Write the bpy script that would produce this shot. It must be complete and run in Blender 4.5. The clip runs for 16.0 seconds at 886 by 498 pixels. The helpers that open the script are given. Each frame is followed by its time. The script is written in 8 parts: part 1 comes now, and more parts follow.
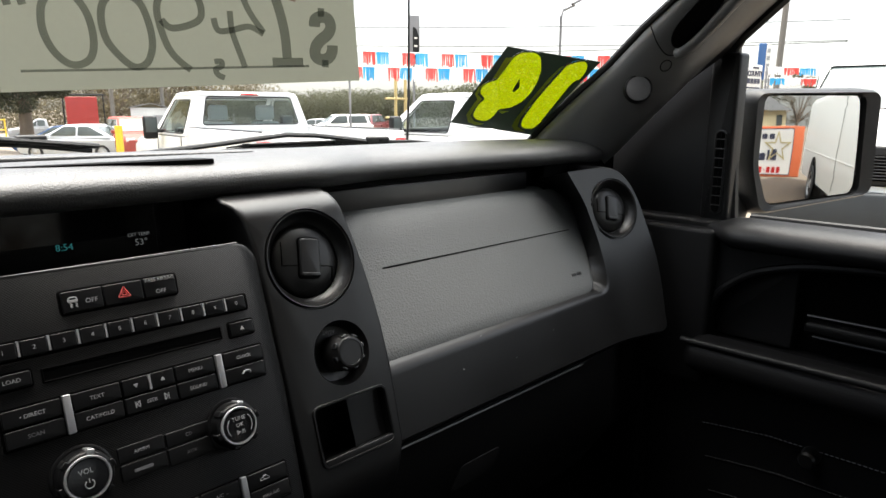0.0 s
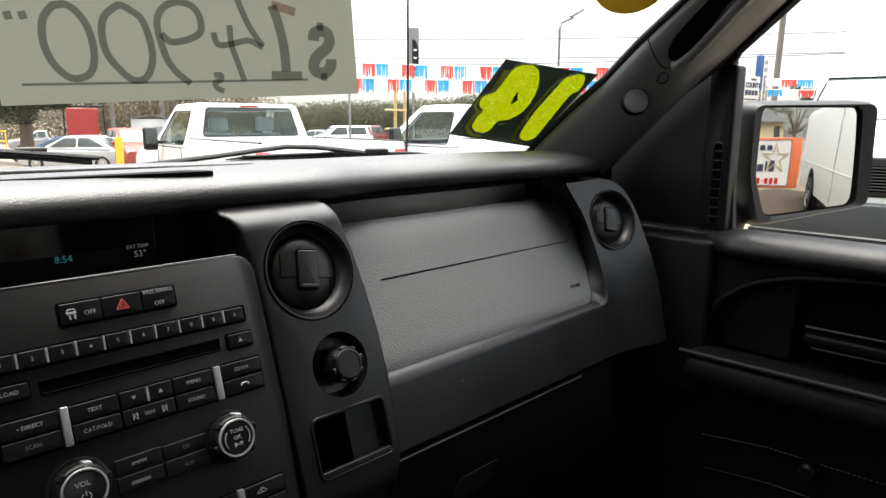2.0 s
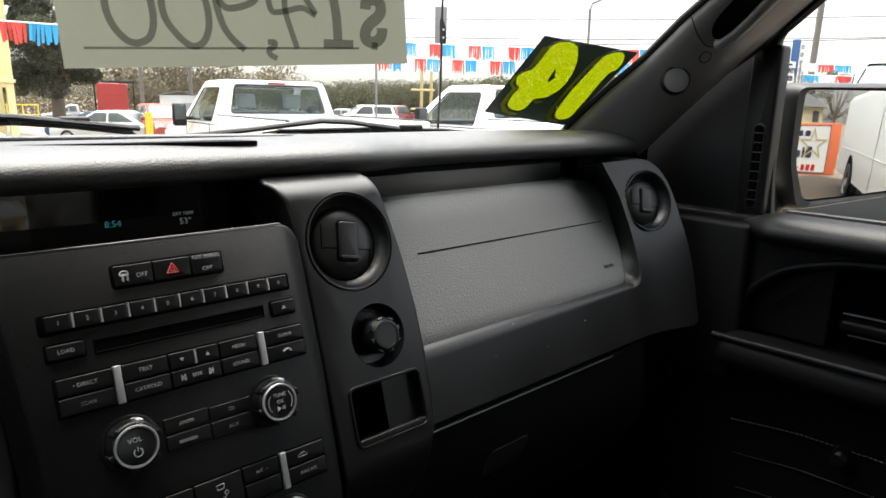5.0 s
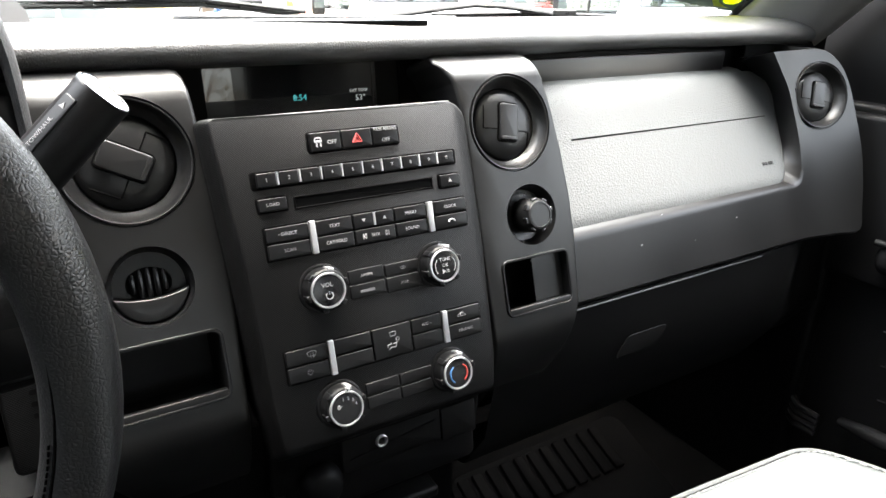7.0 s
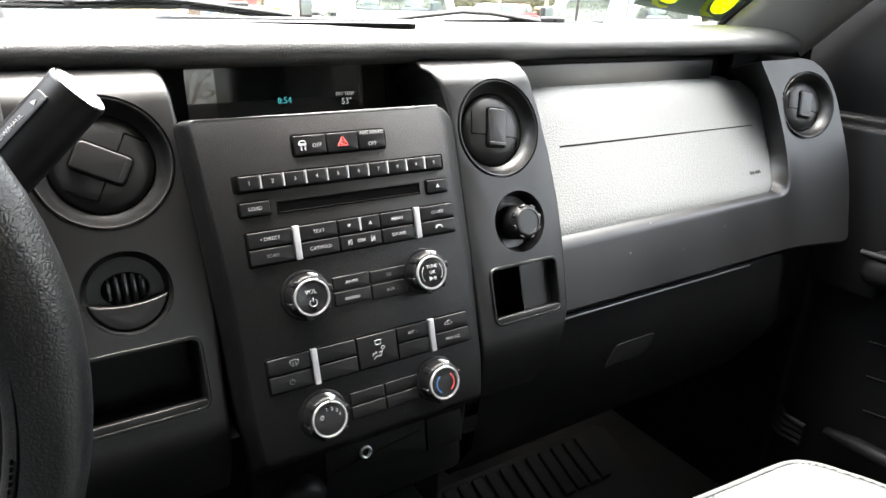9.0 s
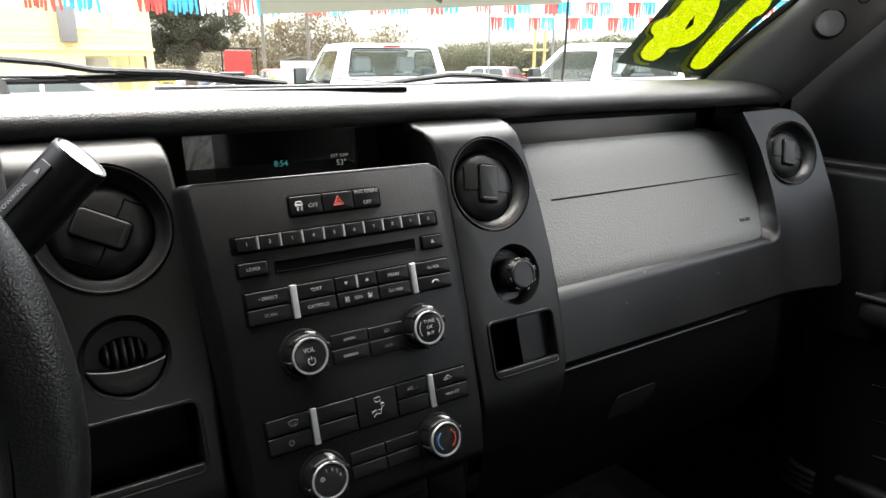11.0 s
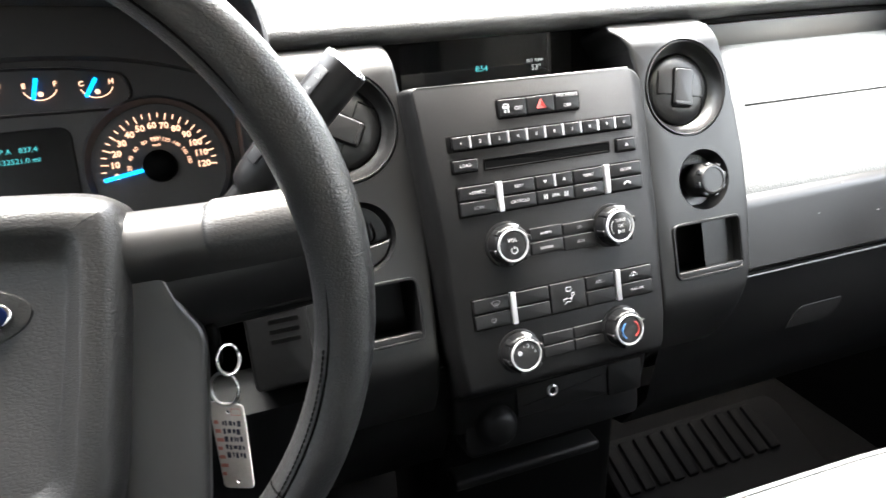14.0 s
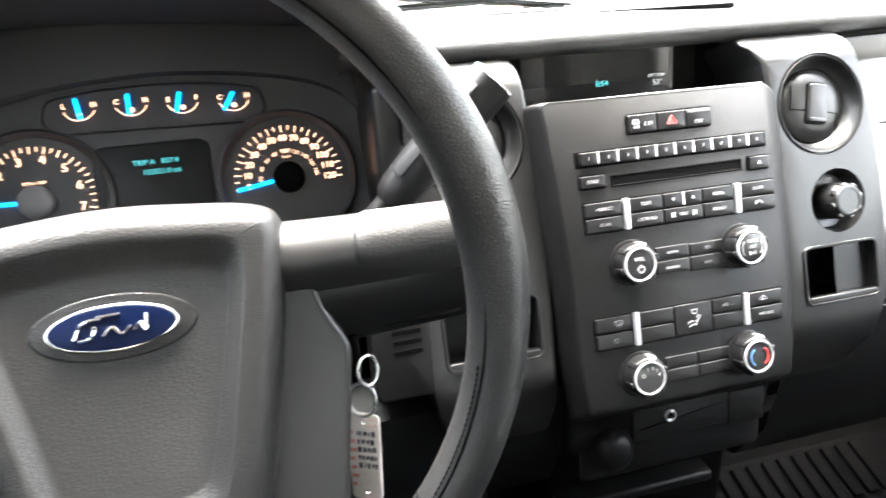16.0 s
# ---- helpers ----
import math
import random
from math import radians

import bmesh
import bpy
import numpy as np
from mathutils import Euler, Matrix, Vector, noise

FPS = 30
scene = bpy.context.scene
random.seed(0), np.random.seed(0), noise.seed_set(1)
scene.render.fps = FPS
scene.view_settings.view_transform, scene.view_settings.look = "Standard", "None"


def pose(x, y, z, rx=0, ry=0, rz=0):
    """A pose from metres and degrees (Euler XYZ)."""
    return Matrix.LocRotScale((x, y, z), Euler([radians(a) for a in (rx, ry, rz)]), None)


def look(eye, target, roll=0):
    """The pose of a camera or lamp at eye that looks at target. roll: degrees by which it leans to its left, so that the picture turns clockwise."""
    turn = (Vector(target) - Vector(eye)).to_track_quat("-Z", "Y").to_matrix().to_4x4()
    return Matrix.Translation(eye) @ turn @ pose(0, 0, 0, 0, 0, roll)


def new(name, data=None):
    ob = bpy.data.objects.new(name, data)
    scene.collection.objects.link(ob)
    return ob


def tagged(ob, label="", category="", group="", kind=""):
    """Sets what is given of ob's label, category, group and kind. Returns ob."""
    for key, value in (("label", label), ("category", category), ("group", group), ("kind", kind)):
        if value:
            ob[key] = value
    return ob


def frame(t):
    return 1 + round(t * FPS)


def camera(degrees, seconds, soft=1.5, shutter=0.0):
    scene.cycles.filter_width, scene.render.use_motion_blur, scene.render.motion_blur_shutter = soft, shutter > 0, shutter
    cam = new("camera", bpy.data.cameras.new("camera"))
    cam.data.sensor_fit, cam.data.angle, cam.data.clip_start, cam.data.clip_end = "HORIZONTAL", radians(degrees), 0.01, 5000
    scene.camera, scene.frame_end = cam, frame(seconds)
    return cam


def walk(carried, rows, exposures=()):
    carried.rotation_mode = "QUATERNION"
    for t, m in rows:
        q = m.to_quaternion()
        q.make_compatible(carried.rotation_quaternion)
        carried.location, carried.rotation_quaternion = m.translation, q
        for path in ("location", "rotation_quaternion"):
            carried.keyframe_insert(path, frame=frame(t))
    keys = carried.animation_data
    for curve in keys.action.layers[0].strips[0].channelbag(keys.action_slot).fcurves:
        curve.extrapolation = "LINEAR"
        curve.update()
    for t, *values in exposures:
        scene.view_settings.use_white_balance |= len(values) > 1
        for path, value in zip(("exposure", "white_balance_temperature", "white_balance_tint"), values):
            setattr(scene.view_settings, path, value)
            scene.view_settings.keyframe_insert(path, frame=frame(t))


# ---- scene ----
cam = camera(68.51, 16.0, shutter=0.4)
# seconds, eye x y z, yaw, pitch, roll
ROWS = [
    (0, -0.1547, -0.4762, 1.4247, -44.27, -12.11, 0.17),
    (0.5, -0.1565, -0.4786, 1.4247, -43.98, -11.82, 0.26),
    (1, -0.1574, -0.4773, 1.4256, -44.29, -11.62, 0.42),
    (1.5, -0.1571, -0.4791, 1.4261, -44.19, -11.29, 0.27),
    (2, -0.1549, -0.4778, 1.4257, -44.32, -11.15, 0.16),
    (2.5, -0.1552, -0.4789, 1.4267, -44.14, -11.17, 0.23),
    (3, -0.1570, -0.4805, 1.4286, -43.97, -10.71, 0.20),
    (3.2, -0.1541, -0.4793, 1.4280, -44.06, -10.66, 0.14),
    (5.3, -0.1739, -0.4696, 1.4164, -41.11, -13.57, 1.46),
    (5.5, -0.1783, -0.4788, 1.4142, -38.69, -14.78, 0.88),
    (6, -0.1972, -0.4783, 1.4088, -33.56, -19.78, 0.96),
    (6.5, -0.2050, -0.4762, 1.4118, -33.45, -22.12, 0.91),
    (7, -0.2140, -0.4786, 1.4105, -31.21, -21.94, 1.07),
    (7.5, -0.2136, -0.4777, 1.4122, -31.79, -21.14, 1.15),
    (8, -0.2135, -0.4769, 1.4063, -31.78, -21.16, 1.25),
    (8.5, -0.2126, -0.4727, 1.4027, -31.73, -21.77, 2.21),
    (9, -0.2095, -0.4697, 1.4053, -32.51, -21.20, 1.89),
    (9.5, -0.2055, -0.4720, 1.4130, -33.42, -20.57, 1.37),
    (9.7, -0.2055, -0.4733, 1.4094, -33.58, -19.82, 0.94),
    (11.8, -0.2330, -0.4800, 1.4038, -31.15, -15.20, 0.91),
    (12, -0.2448, -0.4830, 1.4067, -27.59, -17.11, 0.40),
    (12.5, -0.2535, -0.4916, 1.4071, -25.76, -21.22, -0.28),
    (13, -0.2576, -0.4993, 1.4101, -23.38, -24.24, -0.35),
    (13.5, -0.2647, -0.5001, 1.4073, -21.50, -24.41, -0.87),
    (14, -0.2745, -0.4983, 1.4104, -19.15, -23.68, -2.50),
    (14.5, -0.3008, -0.5000, 1.4087, -14.71, -24.11, -3.81),
    (15, -0.3261, -0.4985, 1.4121, -8.69, -23.10, -4.81),
    (15.5, -0.3312, -0.4955, 1.4183, -7.86, -22.61, -4.92),
    (16, -0.3201, -0.4793, 1.4119, -13.09, -22.18, -3.27),
]
EXPOSURES = [(0.0, 2.75), (2.4, 2.75), (3.2, 2.65), (5.5, 2.85), (6.0, 3.5), (6.5, 4.42), (7.0, 4.9), (9.0, 5.0), (9.7, 4.95), (11.8, 3.0), (12.0, 3.1), (12.6, 4.25), (13.5, 5.55), (14.0, 5.88), (14.5, 6.15), (15.0, 6.42), (16.0, 6.52)]
walk(cam, [(t, pose(x, y, z, 90 + pitch, 0, yaw) @ pose(0, 0, 0, 0, 0, roll)) for t, x, y, z, yaw, pitch, roll in ROWS], EXPOSURES)
SKY, SUN, LIT = 0.15, 2.0, 0.075


# ---- light ----
world = bpy.data.worlds.new("overcast_sky")
scene.world = world
world.use_nodes = True
_wn = world.node_tree
_sky = _wn.nodes.new("ShaderNodeTexSky")
_sky.sky_type = 'NISHITA'
_sky.sun_disc = False
_sky.sun_elevation, _sky.sun_rotation = radians(76), radians(30)
_sky.air_density, _sky.dust_density, _sky.ozone_density = 0.8, 6.0, 0.3
_bg = _wn.nodes["Background"]
_bg.inputs["Strength"].default_value = SKY
_cloud = _wn.nodes.new("ShaderNodeMix")
_cloud.data_type = 'RGBA'
_cloud.inputs["Factor"].default_value = 0.65
_cloud.inputs["B"].default_value = (2.15, 2.13, 1.98, 1)
_wn.links.new(_sky.outputs[0], _cloud.inputs["A"])
# an overcast sky is brightest overhead and dimmer towards the horizon
_tc, _xyz, _rise, _dome = (_wn.nodes.new("ShaderNode" + k) for k in ("TexCoord", "SeparateXYZ", "MapRange", "Mix"))
_rise.inputs["To Min"].default_value, _rise.inputs["To Max"].default_value = 0.62, 1.35
_dome.data_type, _dome.blend_type, _dome.inputs["Factor"].default_value = 'RGBA', 'MULTIPLY', 1.0
_wn.links.new(_tc.outputs["Generated"], _xyz.inputs[0])
_wn.links.new(_xyz.outputs["Z"], _rise.inputs["Value"])
_wn.links.new(_cloud.outputs["Result"], _dome.inputs["A"])
_wn.links.new(_rise.outputs[0], _dome.inputs["B"])
_wn.links.new(_dome.outputs["Result"], _bg.inputs["Color"])
sun = new("sun", bpy.data.lights.new("sun", 'SUN'))
sun.data.energy, sun.data.angle, sun.data.color = SUN, radians(75), (0.975, 0.975, 0.94)
sun.matrix_world = look((2.5, 4.3, 20), (0, 0, 0))


# ---- materials ----
def mat(name, color, rough=0.5, metal=0.0, bump=0.0, scale=300.0, vary=0.15, wear=6.0, kind="noise", coat=0.0, emit=None, spec=0.5, tint=None, rvary=0.12, stretch=(1, 1, 1)):
    """A surface with fine relief (scale per metre), tone variation at two scales and roughness wear."""
    m = bpy.data.materials.new(name)
    m.use_nodes = True
    nt = m.node_tree
    b = nt.nodes["Principled BSDF"]
    lk = nt.links.new
    geo = nt.nodes.new("ShaderNodeNewGeometry")
    big = nt.nodes.new("ShaderNodeTexNoise")
    big.inputs["Scale"].default_value, big.inputs["Detail"].default_value = wear, 6
    lk(geo.outputs["Position"], big.inputs["Vector"])
    ramp = nt.nodes.new("ShaderNodeMix")
    ramp.data_type = 'RGBA'
    c2 = tint if tint else tuple(min(1, c * (1 + vary)) for c in color)
    c1 = tuple(c * (1 - vary) for c in color)
    ramp.inputs["A"].default_value, ramp.inputs["B"].default_value = (*c1, 1), (*c2, 1)
    lk(big.outputs["Fac"], ramp.inputs["Factor"])
    fine = nt.nodes.new("ShaderNodeTexNoise" if kind == "noise" else "ShaderNodeTexVoronoi")
    fine.inputs["Scale"].default_value = scale
    where = geo.outputs["Position"]
    if kind in ("leather", "dots"):
        turn = nt.nodes.new("ShaderNodeMapping")
        turn.inputs["Rotation"].default_value = (radians(16.3), radians(45), 0) if kind == "dots" else (0, 0, 0)
        turn.inputs["Scale"].default_value = (1, 1, 1) if kind == "dots" else stretch
        lk(where, turn.inputs["Vector"])
        where = turn.outputs[0]
    lk(where, fine.inputs["Vector"])
    out = fine.outputs[0]
    if kind == "dots":
        fine.inputs["Randomness"].default_value = 0.0
    if kind == "leather":
        # rounded cells parted by narrow creases, the cells bent by a coarser noise
        bend = nt.nodes.new("ShaderNodeTexNoise")
        bend.inputs["Scale"].default_value, bend.inputs["Detail"].default_value = scale * 0.5, 2
        lk(where, bend.inputs["Vector"])
        push = nt.nodes.new("ShaderNodeVectorMath")
        push.operation = 'MULTIPLY_ADD'
        push.inputs[1].default_value = (0.9 / scale,) * 3
        lk(bend.outputs["Color"], push.inputs[0])
        lk(where, push.inputs[2])
        lk(push.outputs[0], fine.inputs["Vector"])
        fine.feature = 'DISTANCE_TO_EDGE'
        swell = nt.nodes.new("ShaderNodeMapRange")
        swell.interpolation_type = 'SMOOTHSTEP'
        swell.inputs["From Max"].default_value = 0.30
        lk(fine.outputs["Distance"], swell.inputs["Value"])
        out = swell.outputs[0]
    mul = nt.nodes.new("ShaderNodeMix")
    mul.data_type, mul.blend_type = 'RGBA', 'MULTIPLY'
    mul.inputs["Factor"].default_value = min(1, vary * 1.5)
    lk(ramp.outputs["Result"], mul.inputs["A"])
    lk(out, mul.inputs["B"])
    lk(mul.outputs["Result"], b.inputs["Base Color"])
    mr = nt.nodes.new("ShaderNodeMapRange")
    mr.inputs["To Min"].default_value, mr.inputs["To Max"].default_value = max(0.02, rough - rvary), min(1, rough + rvary)
    lk(big.outputs["Fac"], mr.inputs["Value"])
    lk(mr.outputs[0], b.inputs["Roughness"])
    b.inputs["Metallic"].default_value = metal
    b.inputs["Specular IOR Level"].default_value = spec
    b.inputs["Coat Weight"].default_value = coat
    if bump:
        bp = nt.nodes.new("ShaderNodeBump")
        bp.inputs["Strength"].default_value, bp.inputs["Distance"].default_value = min(1, bump), 0.45 / scale
        lk(out, bp.inputs["Height"])
        lk(bp.outputs[0], b.inputs["Normal"])
    if emit:
        b.inputs["Emission Color"].default_value, b.inputs["Emission Strength"].default_value = (*emit[0], 1), emit[1]
    return m


def glass(name, tint=(1, 1, 1), gloss=1.0):
    m = bpy.data.materials.new(name)
    m.use_nodes = True
    nt = m.node_tree
    nt.nodes.clear()
    o, mix, tr, gl, fr = (nt.nodes.new("ShaderNode" + k) for k in ("OutputMaterial", "MixShader", "BsdfTransparent", "BsdfGlossy", "LayerWeight"))
    tr.inputs["Color"].default_value = (*tint, 1)
    gl.inputs["Roughness"].default_value = 0.02
    fr.inputs["Blend"].default_value = 0.5
    pw = nt.nodes.new("ShaderNodeMath")
    pw.operation = 'POWER'
    pw.inputs[1].default_value = 5.0
    ml = nt.nodes.new("ShaderNodeMath")
    ml.operation, ml.inputs[1].default_value, ml.inputs[2].default_value = 'MULTIPLY_ADD', 0.6 * gloss, 0.035 * gloss
    nt.links.new(fr.outputs["Facing"], pw.inputs[0])
    nt.links.new(pw.outputs[0], ml.inputs[0])
    nt.links.new(ml.outputs[0], mix.inputs[0])
    nt.links.new(tr.outputs[0], mix.inputs[1])
    nt.links.new(gl.outputs[0], mix.inputs[2])
    nt.links.new(mix.outputs[0], o.inputs["Surface"])
    return m


def see_through(m, color, share):
    """Lets a thin sheet pass part of the light that falls on its far side."""
    nt = m.node_tree
    tl, ms = nt.nodes.new("ShaderNodeBsdfTranslucent"), nt.nodes.new("ShaderNodeMixShader")
    tl.inputs["Color"].default_value, ms.inputs[0].default_value = color, share
    nt.links.new(nt.nodes["Principled BSDF"].outputs[0], ms.inputs[1])
    nt.links.new(tl.outputs[0], ms.inputs[2])
    nt.links.new(ms.outputs[0], nt.nodes["Material Output"].inputs["Surface"])


PAD = mat("soft_grained_vinyl", (0.03, 0.0303, 0.0305), 0.42, spec=0.45, bump=0.27, scale=400, kind="leather", vary=0.12, wear=5)
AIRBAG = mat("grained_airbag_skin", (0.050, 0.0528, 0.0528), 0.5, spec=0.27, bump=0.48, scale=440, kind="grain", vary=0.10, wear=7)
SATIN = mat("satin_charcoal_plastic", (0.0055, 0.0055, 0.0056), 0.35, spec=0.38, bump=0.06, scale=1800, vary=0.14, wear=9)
BEZEL = mat("fine_textured_bezel", (0.0036, 0.0036, 0.0037), 0.40, spec=0.17, bump=0.5, scale=760, kind="dots", vary=0.14, wear=12)
LOUVRE = mat("satin_black_louvre", (0.006, 0.006, 0.0062), 0.34, spec=0.35, bump=0.05, scale=1800, vary=0.14, wear=14)
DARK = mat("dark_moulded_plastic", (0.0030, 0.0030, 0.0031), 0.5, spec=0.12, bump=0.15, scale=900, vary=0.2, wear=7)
# near-black, for black parts and to paint shade into gaps and recesses
BLACK = mat("black_plastic_and_gap_shade", (0.0012, 0.0012, 0.0012), 0.6, vary=0.2, spec=0.03)
BUTTON = mat("black_button_plastic", (0.005, 0.005, 0.0053), 0.36, spec=0.2, bump=0.04, scale=2200, vary=0.2, wear=30)
GLOSS = mat("piano_black_plastic", (0.008, 0.008, 0.009), 0.18, vary=0.1)
SILVER = mat("brushed_silver_paint", (0.45, 0.45, 0.455), 0.38, metal=0.75, bump=0.03, scale=2500, vary=0.06, wear=40)
CHROME = mat("bright_chrome", (0.85, 0.85, 0.86), 0.12, metal=1.0, vary=0.03)
LEGEND = mat("grey_white_print", (0.29, 0.29, 0.29), 0.6, vary=0.06)
DIM = mat("dim_grey_print", (0.13, 0.13, 0.135), 0.6, vary=0.06)
RED_PRINT = mat("red_print", (0.32, 0.025, 0.02), 0.5, vary=0.08)
BLUE_PRINT = mat("blue_print", (0.03, 0.11, 0.26), 0.5, vary=0.08)
CYAN_LIT = mat("lit_cyan_digits", (0.02, 0.1, 0.1), 0.5, emit=((0.10, 0.75, 0.78), LIT * 0.22))
WHITE_LIT = mat("lit_white_digits", (0.1, 0.1, 0.1), 0.5, emit=((0.8, 0.85, 0.85), LIT * 0.18))
AMBER_LIT = mat("lit_warm_numerals", (0.2, 0.15, 0.12), 0.5, emit=((1.0, 0.55, 0.36), LIT * 0.5))
BLUE_LIT = mat("lit_blue_needle", (0.02, 0.1, 0.3), 0.4, emit=((0.0, 0.30, 1.0), LIT * 1.1))
LCD = mat("dark_display_glass", (0.004, 0.0042, 0.0045), 0.05, spec=0.25, vary=0.1, rvary=0.02)
SHEEN = mat("glossy_blank_panel", (0.006, 0.006, 0.0065), 0.03, spec=0.9, vary=0.1, rvary=0.01)


# ---- builders ----
def thing(name, label, category, group="", kind="", at=(0, 0, 0)):
    ob = new(name)
    ob.location = at
    ob.empty_display_size = 0.05
    return tagged(ob, label, category, group, kind)


def finish(me, material, sharp=38):
    me.materials.append(material)
    for p in me.polygons:
        p.use_smooth = True
    me.set_sharp_from_angle(angle=radians(sharp))


def part(name, bm, material, parent, label="", sharp=38):
    """Links a bmesh, in world coordinates, as one mesh object under a thing or under a part."""
    bmesh.ops.recalc_face_normals(bm, faces=bm.faces)
    me = bpy.data.meshes.new(name)
    bm.to_mesh(me)
    bm.free()
    finish(me, material, sharp)
    ob = new(name, me)
    ob.parent = parent
    if parent is not None and parent.type == 'EMPTY':
        ob.matrix_parent_inverse = Matrix.Translation(-parent.location)
    if label:
        ob["label"] = label
    return ob


def solo(name, bm, material, label, category, group="", kind="", sharp=38):
    ob = part(name, bm, material, None, "", sharp)
    return tagged(ob, label, category, group, kind)


def B():
    return bmesh.new()


def basis(o, x, y):
    """A frame at o with the given x and y axes; z is their cross product."""
    x, y = Vector(x).normalized(), Vector(y)
    y = (y - x * x.dot(y)).normalized()
    z = x.cross(y)
    return Matrix(((x[0], y[0], z[0], o[0]), (x[1], y[1], z[1], o[1]), (x[2], y[2], z[2], o[2]), (0, 0, 0, 1)))


def rrect(u0, u1, v0, v1, r, n=4):
    r = min(r, (u1 - u0) / 2 - 1e-5, (v1 - v0) / 2 - 1e-5)
    pts = []
    for cx, cy, a in ((u1 - r, v1 - r, 0), (u0 + r, v1 - r, 90), (u0 + r, v0 + r, 180), (u1 - r, v0 + r, 270)):
        pts += [(cx + r * math.cos(radians(a + 90 * k / n)), cy + r * math.sin(radians(a + 90 * k / n))) for k in range(n + 1)]
    return pts


def disc(cx, cy, r, n=32, ry=None):
    return [(cx + r * math.cos(2 * math.pi * k / n), cy + (ry or r) * math.sin(2 * math.pi * k / n)) for k in range(n)]


def inset(pts, d):
    """The outline moved inwards by d (counter-clockwise outline)."""
    out, n = [], len(pts)
    for k in range(n):
        a, b, c = Vector(pts[k - 1]), Vector(pts[k]), Vector(pts[(k + 1) % n])
        e, f = (b - a), (c - b)
        e = e.normalized() if e.length > 1e-9 else f.normalized()
        f = f.normalized() if f.length > 1e-9 else e
        m = Vector((-e.y - f.y, e.x + f.x))
        m = m.normalized() if m.length > 1e-6 else Vector((-e.y, e.x))
        s = d / max(0.5, m.dot(Vector((-e.y, e.x))))
        out.append((b.x + m.x * s, b.y + m.y * s))
    return out


def rings(bm, loops, cap0=False, cap1=True, closed=True):
    """Skins a list of 3D loops of equal length."""
    rows = [[bm.verts.new(p) for p in loop] for loop in loops]
    n = len(rows[0])
    for a, b in zip(rows, rows[1:]):
        for k in range(n if closed else n - 1):
            bm.faces.new((a[k], a[(k + 1) % n], b[(k + 1) % n], b[k]))
    if cap0:
        bm.faces.new(rows[0][::-1])
    if cap1:
        bm.faces.new(rows[-1])
    return bm


def prism(bm, pts, z0, z1, M, bevel=0.0, cap0=False):
    """An outline raised from z0 to z1 in the frame M, its top edge rounded."""
    loops = [[M @ Vector((x, y, z0)) for x, y in pts]]
    if bevel:
        s = 1 if z1 > z0 else -1
        for k in range(4):
            a = radians(30 * k)
            q = inset(pts, bevel * (1 - math.cos(a)))
            loops.append([M @ Vector((x, y, z1 - s * bevel * (1 - math.sin(a)))) for x, y in q])
    else:
        loops.append([M @ Vector((x, y, z1)) for x, y in pts])
    return rings(bm, loops, cap0=cap0)


def plate(bm, outline, holes, z0, z1, M, edge=0.0):
    """A plate with holes: its face at z1, walls down to z0, outer edge rounded."""
    tmp = bmesh.new()
    face_line = inset(outline, edge) if edge else outline
    for loop in (face_line, *holes):
        vs = [tmp.verts.new((x, y, 0)) for x, y in loop]
        for k in range(len(vs)):
            tmp.edges.new((vs[k], vs[(k + 1) % len(vs)]))
    bmesh.ops.triangle_fill(tmp, use_beauty=True, use_dissolve=False, edges=tmp.edges[:])
    tmp.verts.ensure_lookup_table()
    new_v = [bm.verts.new(M @ Vector((v.co.x, v.co.y, z1))) for v in tmp.verts]
    for f in tmp.faces:
        bm.faces.new([new_v[v.index] for v in f.verts])
    tmp.free()
    loops = []
    if edge:
        for k in range(3, -1, -1):
            a = radians(30 * k)
            loops.append([M @ Vector((x, y, z1 - edge * (1 - math.sin(a)))) for x, y in inset(outline, edge * (1 - math.cos(a)))])
    else:
        loops.append([M @ Vector((x, y, z1)) for x, y in outline])
    loops.append([M @ Vector((x, y, z0)) for x, y in outline])
    rings(bm, loops, cap1=False)
    for h in holes:
        rings(bm, [[M @ Vector((x, y, z)) for x, y in h] for z in (z1, z0)], cap1=False)
    bmesh.ops.remove_doubles(bm, verts=bm.verts, dist=1e-5)
    return bm


def lathe(bm, prof, M, n=36, cap=True):
    return rings(bm, [[M @ Vector((r * math.cos(2 * math.pi * k / n), r * math.sin(2 * math.pi * k / n), z)) for k in range(n)] for r, z in prof], cap1=cap)


def tube(bm, path, r, n=10, closed=False, flat=1.0, up=(0, 0, 1)):
    """A round bar along a path; r is one radius or one for each point."""
    path = [Vector(p) for p in path]
    m = len(path)
    loops = []
    for k, p in enumerate(path):
        a = path[k - 1] if closed or k else p
        b = path[(k + 1) % m] if closed or k < m - 1 else p
        t = (b - a).normalized()
        s = t.cross(Vector(up))
        s = s.normalized() if s.length > 1e-4 else Vector((1, 0, 0))
        w = s.cross(t)
        rr = r[k] if isinstance(r, (list, tuple)) else r
        loops.append([p + s * (rr * math.cos(2 * math.pi * j / n)) + w * (rr * flat * math.sin(2 * math.pi * j / n)) for j in range(n)])
    if closed:
        loops.append(loops[0])
    rings(bm, loops, cap0=not closed, cap1=not closed)
    if closed:
        bmesh.ops.remove_doubles(bm, verts=bm.verts, dist=1e-6)
    return bm


